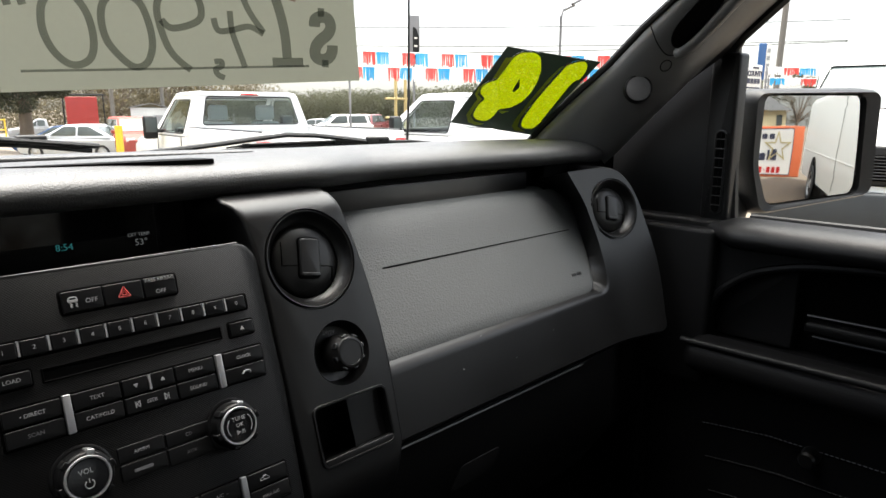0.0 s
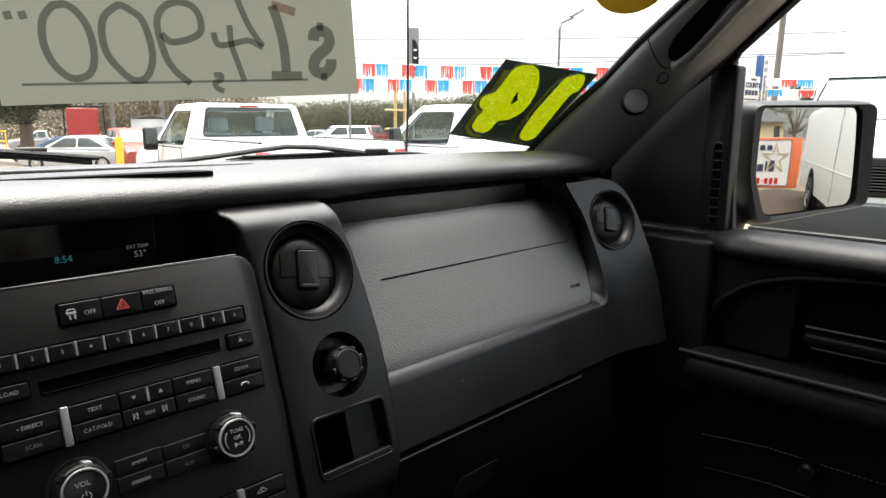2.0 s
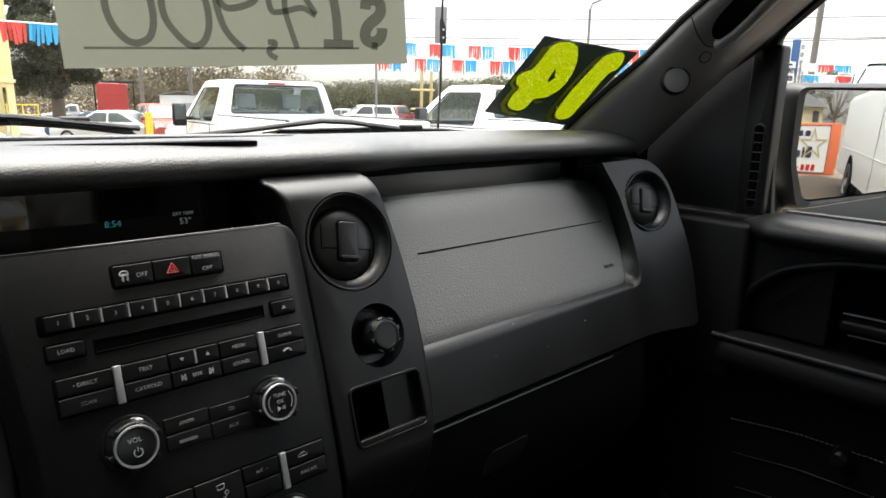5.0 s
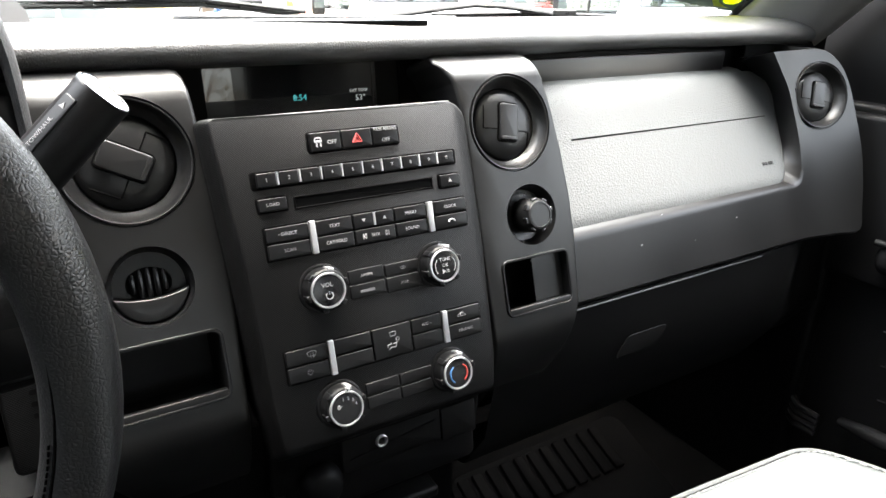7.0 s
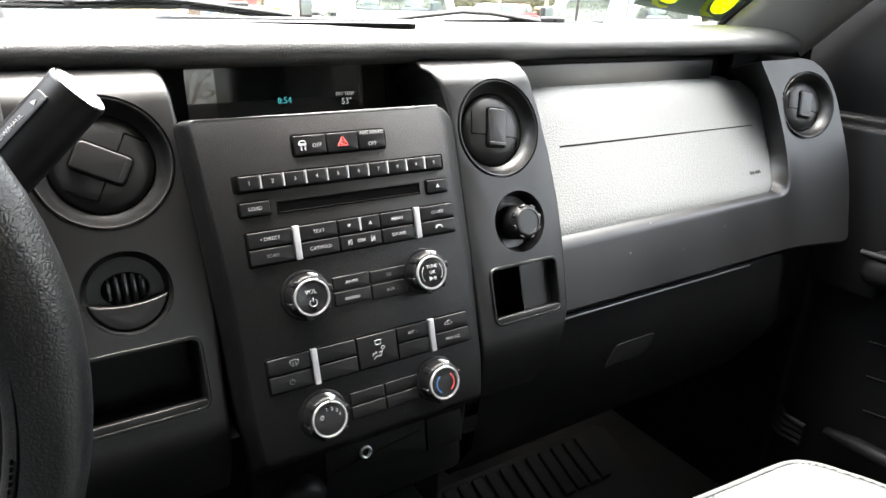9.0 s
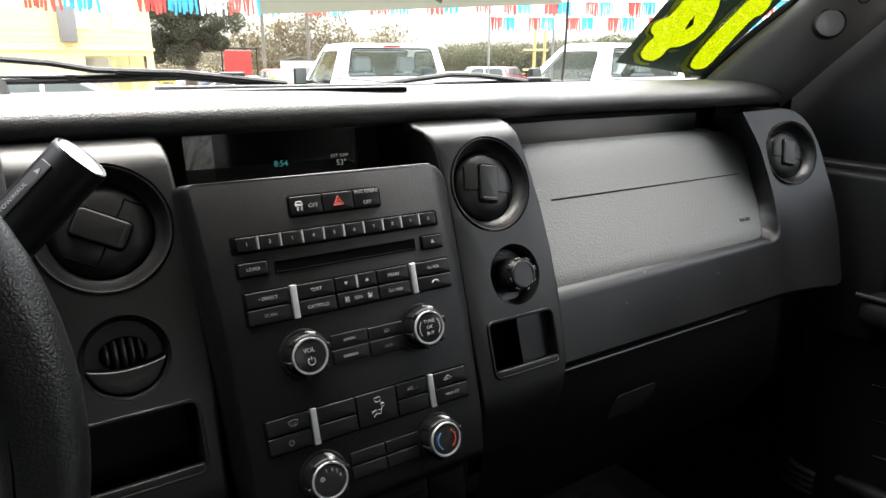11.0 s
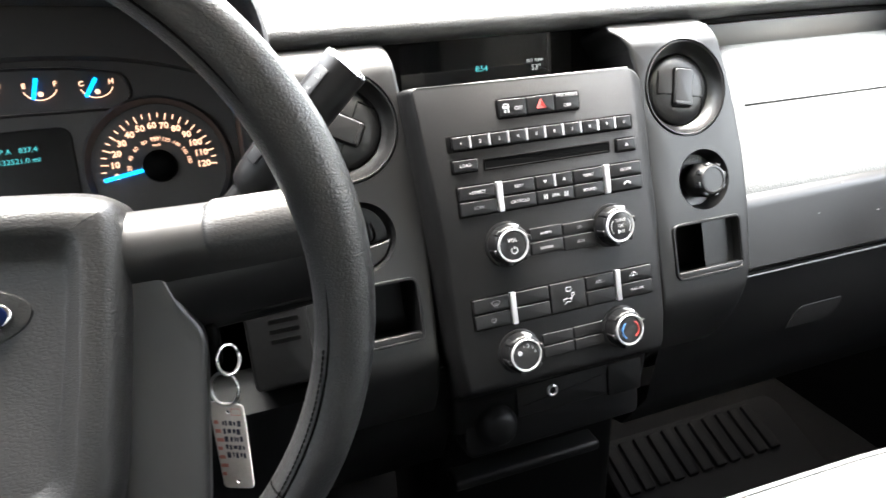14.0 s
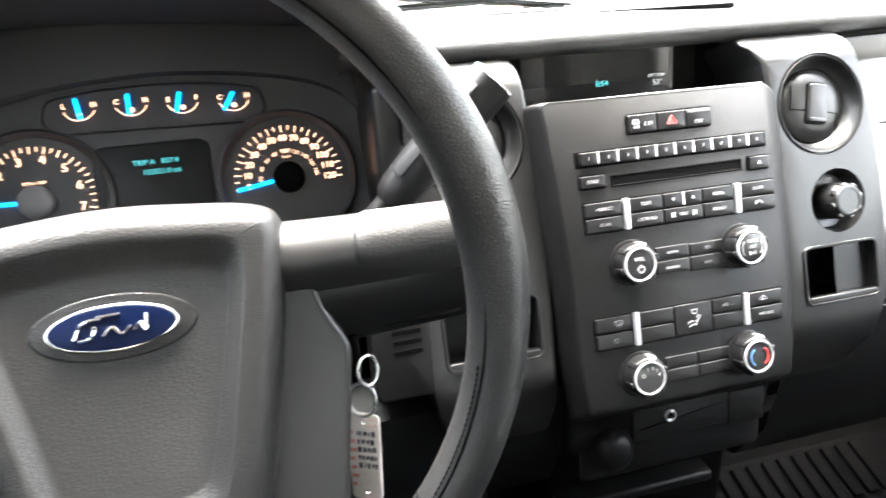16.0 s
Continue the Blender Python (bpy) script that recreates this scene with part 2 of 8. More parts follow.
def block(bm, x0, x1, y0, y1, z0, z1, r=0.0):
    """A box with rounded edges all round."""
    tmp = bmesh.new()
    bmesh.ops.create_cube(tmp, size=1.0)
    for v in tmp.verts:
        v.co = Vector((x0 + (v.co.x + 0.5) * (x1 - x0), y0 + (v.co.y + 0.5) * (y1 - y0), z0 + (v.co.z + 0.5) * (z1 - z0)))
    if r:
        bmesh.ops.bevel(tmp, geom=tmp.edges[:], offset=r, segments=3, profile=0.5, affect='EDGES')
    vs = [bm.verts.new(v.co) for v in tmp.verts]
    for f in tmp.faces:
        bm.faces.new([vs[v.index] for v in f.verts])
    tmp.free()
    return bm


def grid(bm, f, us, vs):
    rows = [[bm.verts.new(f(u, v)) for v in vs] for u in us]
    for a, b in zip(rows, rows[1:]):
        for k in range(len(vs) - 1):
            bm.faces.new((a[k], a[k + 1], b[k + 1], b[k]))
    return bm


def lin(a, b, n):
    return [a + (b - a) * k / (n - 1) for k in range(n)]


def lettering(name, text, size, M, material, parent, label="", depth=0.0002, bold=0.0, width=1.0, align='CENTER', shear=0.0):
    """Printed or raised characters, centred on M's origin, in M's xy plane."""
    cu = bpy.data.curves.new(name, 'FONT')
    cu.body, cu.size, cu.extrude, cu.align_x, cu.align_y, cu.offset, cu.shear = text, size, depth, align, 'CENTER', bold, shear
    cu.resolution_u = 2
    tmp = bpy.data.objects.new("tmp", cu)
    scene.collection.objects.link(tmp)
    me = bpy.data.meshes.new_from_object(tmp.evaluated_get(bpy.context.evaluated_depsgraph_get()))
    bpy.data.objects.remove(tmp)
    bpy.data.curves.remove(cu)
    me.transform(M @ Matrix.Diagonal((width, 1, 1, 1)))
    me.name = name
    me.materials.clear()
    me.materials.append(material)
    ob = new(name, me)
    ob.parent = parent
    if parent is not None and parent.type == 'EMPTY':
        ob.matrix_parent_inverse = Matrix.Translation(-parent.location)
    if label:
        ob["label"] = label
    return ob


def spline(pts, n=5, closed=False):
    """Points of a smooth line through the given ones."""
    out, m = [], len(pts)
    for k in range(m if closed else m - 1):
        a, b = pts[k - 1] if closed or k else pts[0], pts[k]
        c, d = pts[(k + 1) % m], pts[(k + 2) % m] if closed or k + 2 < m else pts[-1]
        for j in range(n):
            t = j / n
            out.append(tuple(0.5 * (2 * b[i] + (c[i] - a[i]) * t + (2 * a[i] - 5 * b[i] + 4 * c[i] - d[i]) * t * t + (3 * b[i] - a[i] - 3 * c[i] + d[i]) * t ** 3) for i in range(len(b))))
    return out + [tuple(pts[0] if closed else pts[-1])]


def at(M, u, v, n=0.0, turn=0.0):
    return M @ pose(u, v, n, 0, 0, turn)


# ---- dashboard ----
STACK = basis((0, -0.0075, 1.25), (1, 0, 0), (0, 0.28, 0.96))
POD_R = basis((0.175, 0.010, 1.222), (1, 0, 0), (0, 0.3134, 0.9496))
POD_L = basis((-0.175, 0.010, 1.222), (1, 0, 0), (0, 0.3134, 0.9496))

dash = thing("dashboard", "charcoal plastic pickup dashboard with a soft grained top pad", "dashboard", at=(0, 0.3, 0.9))


def base_y(x):
    """Foot of the windshield, curved back towards the pillars."""
    return 0.55 - 0.33 * (x / 0.78) ** 2


def pad_point(x, k):
    prof = ((0.17, 1.341), (0.098, 1.3445), (0.077, 1.3485), (0.067, 1.3555), (0.066, 1.363), (0.071, 1.3695), (0.083, 1.3750),
            (0.102, 1.3785), (0.13, 1.380), (0.18, 1.379), (0.26, 1.375), (0.34, 1.371))
    if k < len(prof):
        y, z = prof[k]
        y = min(y, base_y(x) + 0.02)
    else:
        s = (k - len(prof) + 1) / 3
        y0 = min(0.34, base_y(x) + 0.02)
        y, z = y0 + (max(base_y(x) + 0.03, y0) - y0) * s, 1.371 - 0.010 * s
    if 1 <= k <= 8:
        t = min(1, max(0, (x - 0.20) / 0.14))
        back = (t * t * (3 - 2 * t) - 0.45 * (lambda r: r * r * (3 - 2 * r))(min(1, max(0, (x - 0.50) / 0.15)))) * (0.052, 0.052, 0.052, 0.052, 0.052, 0.048, 0.040, 0.025)[k - 1]
        y, z = min(y + back, base_y(x)), z - 0.11 * back
    over = max(0.0, (abs(x) - (0.66 if x > 0 else 0.56)) / 0.2)
    return Vector((x, y + 0.035 * over ** 2, z - 0.012 * over ** 2))


bm = B()
grid(bm, pad_point, lin(-0.78, 0.78, 53), range(15))
# the instrument hood takes the place of the pad
bmesh.ops.delete(bm, geom=[f for f in bm.faces if -0.600 < f.calc_center_median().x < -0.255 and f.calc_center_median().y < 0.20], context='FACES')
part("top_pad", bm, PAD, dash, "grained black vinyl top pad", sharp=60)

# raised lid and defroster slit on the pad
bm = B()
prism(bm, rrect(-0.14, 0.160, 0.205, 0.40, 0.02), 0.0, 0.0045, basis((0, 0, 1.386), (1, -0.2, 0), (0, 1, -0.045)), 0.002)
part("top_lid", bm, PAD, dash, "flat lid panel on the top pad")
bm = B()
slot = spline([(-0.115, 0.245), (-0.0116, 0.318), (0.040, 0.262), (0.0754, 0.196), (0.105, 0.115), (0.110, 0.096), (0.100, 0.088), (0.042, 0.098), (-0.0515, 0.120), (-0.125, 0.150)], 4, True)[:-1][::-1]
prism(bm, [(x, y - 0.1) for x, y in slot], -0.003, 0.0011, basis((0, 0.1, 1.3795), (1, 0, 0), (0, 1, -0.028)), 0.0005)
part("top_slot", bm, BLACK, dash, "dark recessed panel in the top pad")
bm = B()
prism(bm, rrect(-0.36, 0.36, 0.425, 0.445, 0.008), 1.362, 1.3665, Matrix.Identity(4), 0.001)
part("defroster_slit", bm, BLACK, dash)

# dark body behind everything, its black painting the shade in the gaps
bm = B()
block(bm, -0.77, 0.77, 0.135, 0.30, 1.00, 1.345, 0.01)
# filler added to stop daylight leaking past the pad's end
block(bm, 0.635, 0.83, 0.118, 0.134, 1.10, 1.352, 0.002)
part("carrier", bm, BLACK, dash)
bm = B()
block(bm, 0.205, 0.605, 0.126, 0.1345, 1.29, 1.3365, 0.003)
part("back_strip", bm, SATIN, dash, "satin strip behind the airbag cover")


def pod_outline(side):
    """Outline of a vent pod, counter-clockwise; side 1 is the passenger's."""
    if side > 0:
        return [(0.000, -0.230), (0.022, -0.195), (0.038, -0.165), (0.047, -0.140), (0.054, -0.120), (0.0585, -0.050), (0.0578, -0.004), (0.0536, 0.0415), (0.0474, 0.082), (0.0428, 0.1045), (0.0395, 0.122), (0.0365, 0.132), (0.0318, 0.1385), (0.0245, 0.1410),
                (-0.062, 0.1425), (-0.0720, 0.1415), (-0.0770, 0.1380), (-0.0760, 0.1320), (-0.0690, 0.1245), (-0.0635, 0.112), (-0.060, 0.09), (-0.058, 0.04), (-0.056, -0.23)]
    return [(0.0550, -0.143), (0.0590, -0.041), (0.0580, 0.025), (0.0570, 0.073), (0.0548, 0.102), (0.0535, 0.120), (0.0520, 0.131), (0.0490, 0.1380), (0.0430, 0.1405), (-0.060, 0.1415), (-0.068, 0.138), (-0.071, 0.128), (-0.069, 0.09), (-0.062, 0.04), (-0.060, -0.120), (-0.050, -0.165), (-0.022, -0.205), (0.0, -0.23), (0.0530, -0.23)]


def vent(parent, M, r, turn, label):
    """A round swivelling air vent: groove, lip, bowl and a louvre ball with its tab and split lines."""
    bm = B()
    lathe(bm, [(r * 1.0, 0.0004), (r * 0.985, -0.0030), (r * 0.970, -0.0030), (r * 0.965, -0.0002), (r * 0.955, 0.0008), (r * 0.935, 0.0004), (r * 0.925, -0.0016), (r * 0.88, -0.0065), (r * 0.82, -0.0105), (r * 0.76, -0.0125), (r * 0.745, -0.0175)], M, 56, cap=False)
    ring = part("vent_ring", bm, SATIN, parent, label)
    T = M @ pose(0, 0, 0, 0, 0, turn)
    rb = r * 0.735
    bm = B()
    lathe(bm, [(rb, -0.022), (rb, -0.0130), (rb * 0.975, -0.0115), (rb * 0.85, -0.0088), (rb * 0.6, -0.0062), (rb * 0.25, -0.0052)], T, 48)
    part("louvre", bm, LOUVRE, ring)
    w, h0, h1 = rb * 0.30, -rb * 0.50, rb * 0.56
    bm = B()
    prism(bm, rrect(-w - 0.0012, w + 0.0012, h0 - 0.0012, h1 + 0.0012, 0.0042), -0.012, -0.0046, T)
    part("tab_gap", bm, BLACK, ring)
    bm = B()
    prism(bm, rrect(-w, w, h0, h1, 0.0034), -0.012, -0.0018, T, 0.0016)
    part("tab", bm, LOUVRE, ring)
    bm = B()
    prism(bm, rrect(-w * 0.9, w * 0.9, h0 + 0.0012, h0 + 0.0046, 0.0012), -0.002, -0.0006, T, 0.0006)
    part("tab_ridge", bm, LOUVRE, ring)
    cut = -rb * 0.17
    for sgn, v0, v1 in ((-1, cut, rb * 0.46), (1, -rb * 0.62, cut)):
        bm = B()
        tube(bm, [T @ Vector((sgn * x, cut, -0.0052 - 0.0048 * (x / rb) ** 2)) for x in lin(w + 0.0012, rb * 0.76, 5)], 0.00075, 6)
        tube(bm, [T @ Vector((sgn * rb * 0.76, v, -0.0078 - 0.0040 * (v / rb) ** 2)) for v in lin(v0, v1, 6)], 0.0007, 6)
        part("split_line", bm, BLACK, ring)
    return ring


def cubby(parent, M, u0, u1, v0, v1):
    """A small open pocket with a rounded lip."""
    bm = B()
    o = rrect(u0, u1, v0, v1, 0.006)
    rings(bm, [[M @ Vector((x, y, z)) for x, y in q] for q, z in ((o, 0.0), (inset(o, 0.001), -0.004), (inset(o, 0.003), -0.045))], cap1=True)
    box = part("pocket", bm, DARK, parent, "dark open pocket")
    bm = B()
    tube(bm, [M @ Vector((x, y, 0.0006)) for x, y in inset(o, -0.0008)], 0.0016, 6, closed=True, up=M.col[2].xyz)
    part("pocket_lip", bm, BUTTON, box)
    bm = B()
    block(bm, u0 + 0.001, u1 - 0.001, v0 - 0.0015, v0 + 0.006, -0.006, 0.0016, 0.0012)
    bm.transform(M)
    part("pocket_sill", bm, BUTTON, box)


for side, M in ((1, POD_R), (-1, POD_L)):
    hc = (-0.0050, 0.0702) if side > 0 else (0.0015, 0.0712)
    lc = (0.006 if side > 0 else 0.002, -0.022)
    u0, u1 = (-0.037, 0.043) if side > 0 else (-0.040, 0.043)
    bm = B()
    plate(bm, pod_outline(side), [disc(*hc, 0.0474, 56), disc(*lc, 0.0305, 40), rrect(u0, u1, -0.117, -0.064, 0.006)], -0.07, 0.0, Matrix.Identity(4), 0.0035)
    for v in lin(-0.130, -0.220, 10) + lin(0.112, 0.139, 9):
        bmesh.ops.bisect_plane(bm, geom=bm.verts[:] + bm.edges[:] + bm.faces[:], plane_co=(0, v, 0), plane_no=(0, 1, 0))
    for v in bm.verts:
        d = max(0, -0.126 - v.co.y)
        v.co.z -= 7.5 * d * d
        d = max(0, v.co.y - 0.108)
        v.co.z -= 17 * d * d
    bm.transform(M)
    part("vent_pod", bm, SATIN, dash, "satin charcoal vent pod")
    vent(dash, at(M, *hc), 0.0475, -10 if side > 0 else 62, "round swivelling air vent")
    cubby(dash, M, u0, u1, -0.117, -0.064)
    C = at(M, *lc)
    bm = B()
    lathe(bm, [(0.0300, 0.0), (0.0294, -0.0015), (0.028, -0.006), (0.026, -0.016), (0.02, -0.017)], C, 40)
    cup = part("round_recess", bm, LOUVRE, dash)
    if side > 0:
        lettering("lettering", "12V", 0.0058, at(C, -0.007, 0.0212, -0.0145), DIM, cup)
        bm = B()
        K = at(C, 0.004, -0.001, 0, 12)
        lathe(bm, [(0.0175, -0.016), (0.0175, -0.002), (0.0162, 0.004), (0.0150, 0.0055), (0.0148, 0.0072), (0.0140, 0.0085), (0.0122, 0.0088), (0.0118, 0.0078)], K, 36)
        cap = part("outlet_cap", bm, SATIN, cup, "ribbed power outlet cap")
        for k in range(8):
            bm = B()
            a = radians(45 * k)
            block(bm, 0.0145, 0.0172, -0.0028, 0.0028, 0.001, 0.0072, 0.0008)
            bm.transform(K @ Matrix.Rotation(a, 4, 'Z'))
            part("grip", bm, GLOSS, cup)
        lettering("lettering", "12V", 0.0055, at(C, -0.004, 0.0205, -0.006), DIM, cup)
    else:
        bm = B()
        prism(bm, disc(0, 0.002, 0.0165, 32, 0.0125), -0.020, -0.0158, C)
        part("louvre_window", bm, BLACK, cup)
        for k in range(5):
            bm = B()
            h = 0.0112 * (1 - ((k - 2) / 2.9) ** 2) ** 0.5
            tube(bm, [C @ Vector((-0.0115 + 0.00575 * k, 0.002 + h * y, -0.0150 - 0.002 * y * y)) for y in lin(-1, 1, 7)], 0.0019, 8)
            part("louvre", bm, LOUVRE, cup)
        bm = B()
        pts = disc(0, 0, 0.0270, 40)
        low = [(x, y) for x, y in pts if y < -0.0040]
        low.sort(key=lambda p: math.atan2(p[1], p[0]))
        low += [(x, -0.0045 - 0.0045 * (1 - (x / 0.027) ** 2)) for x in lin(0.0235, -0.0235, 9)]
        prism(bm, low, -0.014, -0.004, C, 0.0016)
        part("damper", bm, LOUVRE, cup)

# display recess between the pods
bm = B()
D = basis((-0.005, 0.112, 1.322), (1, 0, 0), (0, 0.10, 1))
plate(bm, rrect(-0.120, 0.120, -0.036, 0.026, 0.004), [rrect(-0.093, 0.094, -0.030, 0.0215, 0.003)], -0.02, 0.0, D)
part("display_surround", bm, BLACK, dash)
bm = B()
prism(bm, rrect(-0.094, 0.095, -0.031, 0.022, 0.003), -0.01, -0.004, D)
lcd = part("display", bm, LCD, dash, "dark clock and temperature display")
lettering("digits", "8:54", 0.0078, at(D, -0.0078, -0.009, -0.0036), CYAN_LIT, lcd, "lit cyan clock digits", width=1.0)
lettering("lettering", "EXT TEMP", 0.0042, at(D, 0.0516, -0.0055, -0.0036), WHITE_LIT, lcd)
lettering("digits", "53\u00b0", 0.0080, at(D, 0.053, -0.0125, -0.0036), WHITE_LIT, lcd)
bm = B()
prism(bm, rrect(0.066, 0.067, -0.029, 0.020, 0.0003), -0.004, -0.0034, D)
part("divider", bm, GLOSS, lcd)
bm = B()
prism(bm, rrect(0.070, 0.094, -0.029, 0.020, 0.001), -0.004, -0.0032, D)
part("blank_panel", bm, DARK, lcd)
bm = B()
prism(bm, rrect(-0.093, -0.068, -0.029, 0.020, 0.001), -0.004, -0.0034, D)
part("blank_panel", bm, SHEEN, lcd)

# centre bezel: flared flanks, rounded to a flat face
bez = B()
foot = [(-0.124, 0.073), (-0.117, -0.06), (-0.113, -0.16), (-0.107, -0.203), (0.102, -0.203), (0.108, -0.16), (0.111, -0.06), (0.108, 0.060), (0.100, 0.071)]
face = [(-0.118, 0.0715), (-0.105, -0.06), (-0.103, -0.16), (-0.1005, -0.192), (0.0965, -0.192), (0.1005, -0.16), (0.1015, -0.06), (0.098, 0.058), (0.088, 0.0695)]


def smooth_line(pts, n=6, r=0.010):
    """Rounds the corners of an outline."""
    out = []
    m = len(pts)
    for k in range(m):
        a, b, c = Vector(pts[k - 1]), Vector(pts[k]), Vector(pts[(k + 1) % m])
        d1, d2 = min(r, (a - b).length * 0.45), min(r, (c - b).length * 0.45)
        p, q = b + (a - b).normalized() * d1, b + (c - b).normalized() * d2
        for j in range(n):
            t = j / (n - 1)
            out.append(tuple(p * (1 - t) ** 2 + b * (2 * t * (1 - t)) + q * t * t))
    return out


fo, fa = smooth_line(foot, 6, 0.006), smooth_line(face, 6, 0.006)
lines = [(fo, -0.060), (fo, -0.016)]
for k in range(1, 5):
    t = k / 4
    lines.append(([(a[0] + (b[0] - a[0]) * t, a[1] + (b[1] - a[1]) * t) for a, b in zip(fo, fa)], -0.016 + 0.016 * math.sin(radians(90) * t)))
rings(bez, [[STACK @ Vector((x, y, z)) for x, y in line] for line, z in lines], cap1=True)
bezel = part("radio_bezel", bez, BEZEL, dash, "fine-textured dark radio and climate bezel", sharp=50)
bm = B()
prism(bm, rrect(-0.116, 0.090, 0.068, 0.0720, 0.001), -0.115, -0.004, STACK, 0.001)
part("bezel_top", bm, SATIN, dash)


def button(u0, u1, v0, v1, text="", size=0.0042, h=0.0026, material=None, ink=None, r=0.0012, base=0.0004):
    bm = B()
    prism(bm, rrect(u0 + 0.0004, u1 - 0.0004, v0 + 0.0004, v1 - 0.0004, r), base - 0.001, h, STACK, 0.0008)
    ob = part("button", bm, material or BUTTON, bezel)
    if text:
        lettering("lettering", text, size, at(STACK, (u0 + u1) / 2, (v0 + v1) / 2, h + 0.0001), ink or LEGEND, ob, depth=0.0001)
    return ob


def well(u0, u1, v0, v1, r=0.002):
    bm = B()
    prism(bm, rrect(u0, u1, v0, v1, r), -0.002, 0.0006, STACK, 0.0004)
    return part("button_well", bm, BLACK, bezel)


def icon(ob, strokes, u, v, n, s, ink, r=0.00022):
    """A pictogram drawn with thin raised strokes."""
    bm = B()
    for line in strokes:
        w = [STACK @ Vector((u + x * s, v + y * s, n)) for x, y in line]
        for run in ([w] if len(w) > 6 else zip(w, w[1:])):
            tube(bm, run, r, 5)
    return part("pictogram", bm, ink, ob)


def arc(cx, cy, r, a0, a1, n=9):
    return [(cx + r * math.cos(radians(a0 + (a1 - a0) * k / (n - 1))), cy + r * math.sin(radians(a0 + (a1 - a0) * k / (n - 1)))) for k in range(n)]


# hazard strip
well(-0.0470, 0.0338, 0.0385, 0.0562, 0.003)
b = button(-0.0455, -0.0190, 0.0397, 0.0550, "OFF", 0.0046)
b.children[0].location = STACK.to_3x3() @ Vector((0.0055, -0.001, 0))
icon(b, [[(-1, 0.3), (-0.65, 1.0), (0.65, 1.0), (1, 0.3)], [(-1.1, 0.25), (1.1, 0.25)], [(-1.0, -0.05), (1.0, -0.05)], [(-0.6, -0.4), (-0.2, -0.7), (-0.6, -1.1), (-0.2, -1.4)], [(0.5, -0.4), (0.9, -0.7), (0.5, -1.1), (0.9, -1.4)]], -0.0385, 0.0475, 0.0028, 0.0029, LEGEND, 0.0005)
b = button(-0.0188, 0.0080, 0.0397, 0.0550)
icon(b, [[(-1, -0.7), (1, -0.7), (0, 1), (-1, -0.7)], [(-0.45, -0.4), (0.45, -0.4), (0, 0.4), (-0.45, -0.4)]], -0.0054, 0.0472, 0.0028, 0.0040, RED_PRINT, 0.0006)
b = button(0.0082, 0.0322, 0.0397, 0.0550, "OFF", 0.0044)
b.children[0].location = STACK.to_3x3() @ Vector((0.0, -0.0036, 0))
lettering("lettering", "PASS AIRBAG", 0.0036, at(STACK, 0.0205, 0.0526, 0.0027), LEGEND, b)

# preset keys with silver ticks, slot, load and eject
well(-0.0950, 0.0858, 0.0160, 0.0300)
for k in range(10):
    u = -0.0920 + 0.0176 * k
    button(u + 0.0008, u + 0.0168, 0.0172, 0.0288, "1234567890"[k], 0.0042, h=0.0030)
for k in range(9):
    u = -0.0744 + 0.0176 * k
    bm = B()
    prism(bm, rrect(u - 0.0007, u + 0.0007, 0.0185, 0.0285, 0.0003), 0.0, 0.0028, STACK)
    part("silver_tick", bm, SILVER, bezel)
bm = B()
sl = rrect(-0.0645, 0.0600, -0.0022, 0.0082, 0.001)
rings(bm, [[STACK @ Vector((x, y, z)) for x, y in q] for q, z in ((sl, 0.0006), (inset(sl, 0.0010), 0.0012), (inset(sl, 0.0016), 0.0004))])
part("disc_slot", bm, BLACK, bezel, "dark compact disc slot")
well(-0.0938, -0.0690, -0.0022, 0.0104)
button(-0.0928, -0.0698, -0.0012, 0.0094, "LOAD", 0.0038)
well(0.0650, 0.0876, -0.0040, 0.0095)
button(0.0660, 0.0866, -0.0030, 0.0085, "\u25b2", 0.004)

# audio keys
well(-0.0922, 0.0908, -0.0396, -0.0122)
R1, R2 = (-0.0256, -0.0132), (-0.0386, -0.0262)
button(-0.0910, -0.0562, *R1, "\u2022 DIRECT", 0.0037)
button(-0.0910, -0.0562, *R2, "SCAN", 0.0037, ink=DIM)
button(-0.0508, -0.0195, *R1, "TEXT", 0.0039)
button(-0.0508, -0.0195, *R2, "CAT/FOLD", 0.0038)
button(-0.0190, -0.0003, *R1, "\u25bc", 0.0036)
button(0.0003, 0.0180, *R1, "\u25b2", 0.0036)
b = button(-0.0190, 0.0180, *R2, "SEEK", 0.0037)
icon(b, [[(-1, 0), (-0.8, 0.2), (-0.8, -0.2), (-1, 0)], [(-1.05, 0.2), (-1.05, -0.2)], [(1, 0), (0.8, 0.2), (0.8, -0.2), (1, 0)], [(1.05, 0.2), (1.05, -0.2)]], -0.0005, -0.0324, 0.0028, 0.011, LEGEND, 0.0004)
button(0.0184, 0.0490, *R1, "MENU", 0.0039)
button(0.0184, 0.0490, *R2, "SOUND", 0.0038)
b = button(0.0560, 0.0898, *R1, "CLOCK", 0.0036)
b = button(0.0560, 0.0898, *R2)
icon(b, [arc(0, -1.1, 1.2, 40, 140), [(-0.95, -0.55), (-0.65, -0.1)], [(0.95, -0.55), (0.65, -0.1)]], 0.0729, -0.0312, 0.0029, 0.0034, LEGEND, 0.0007)
bm = B()
prism(bm, rrect(-0.0008, 0.0008, -0.0245, -0.0140, 0.0003), 0.0, 0.0032, STACK)
part("silver_tick", bm, SILVER, bezel)
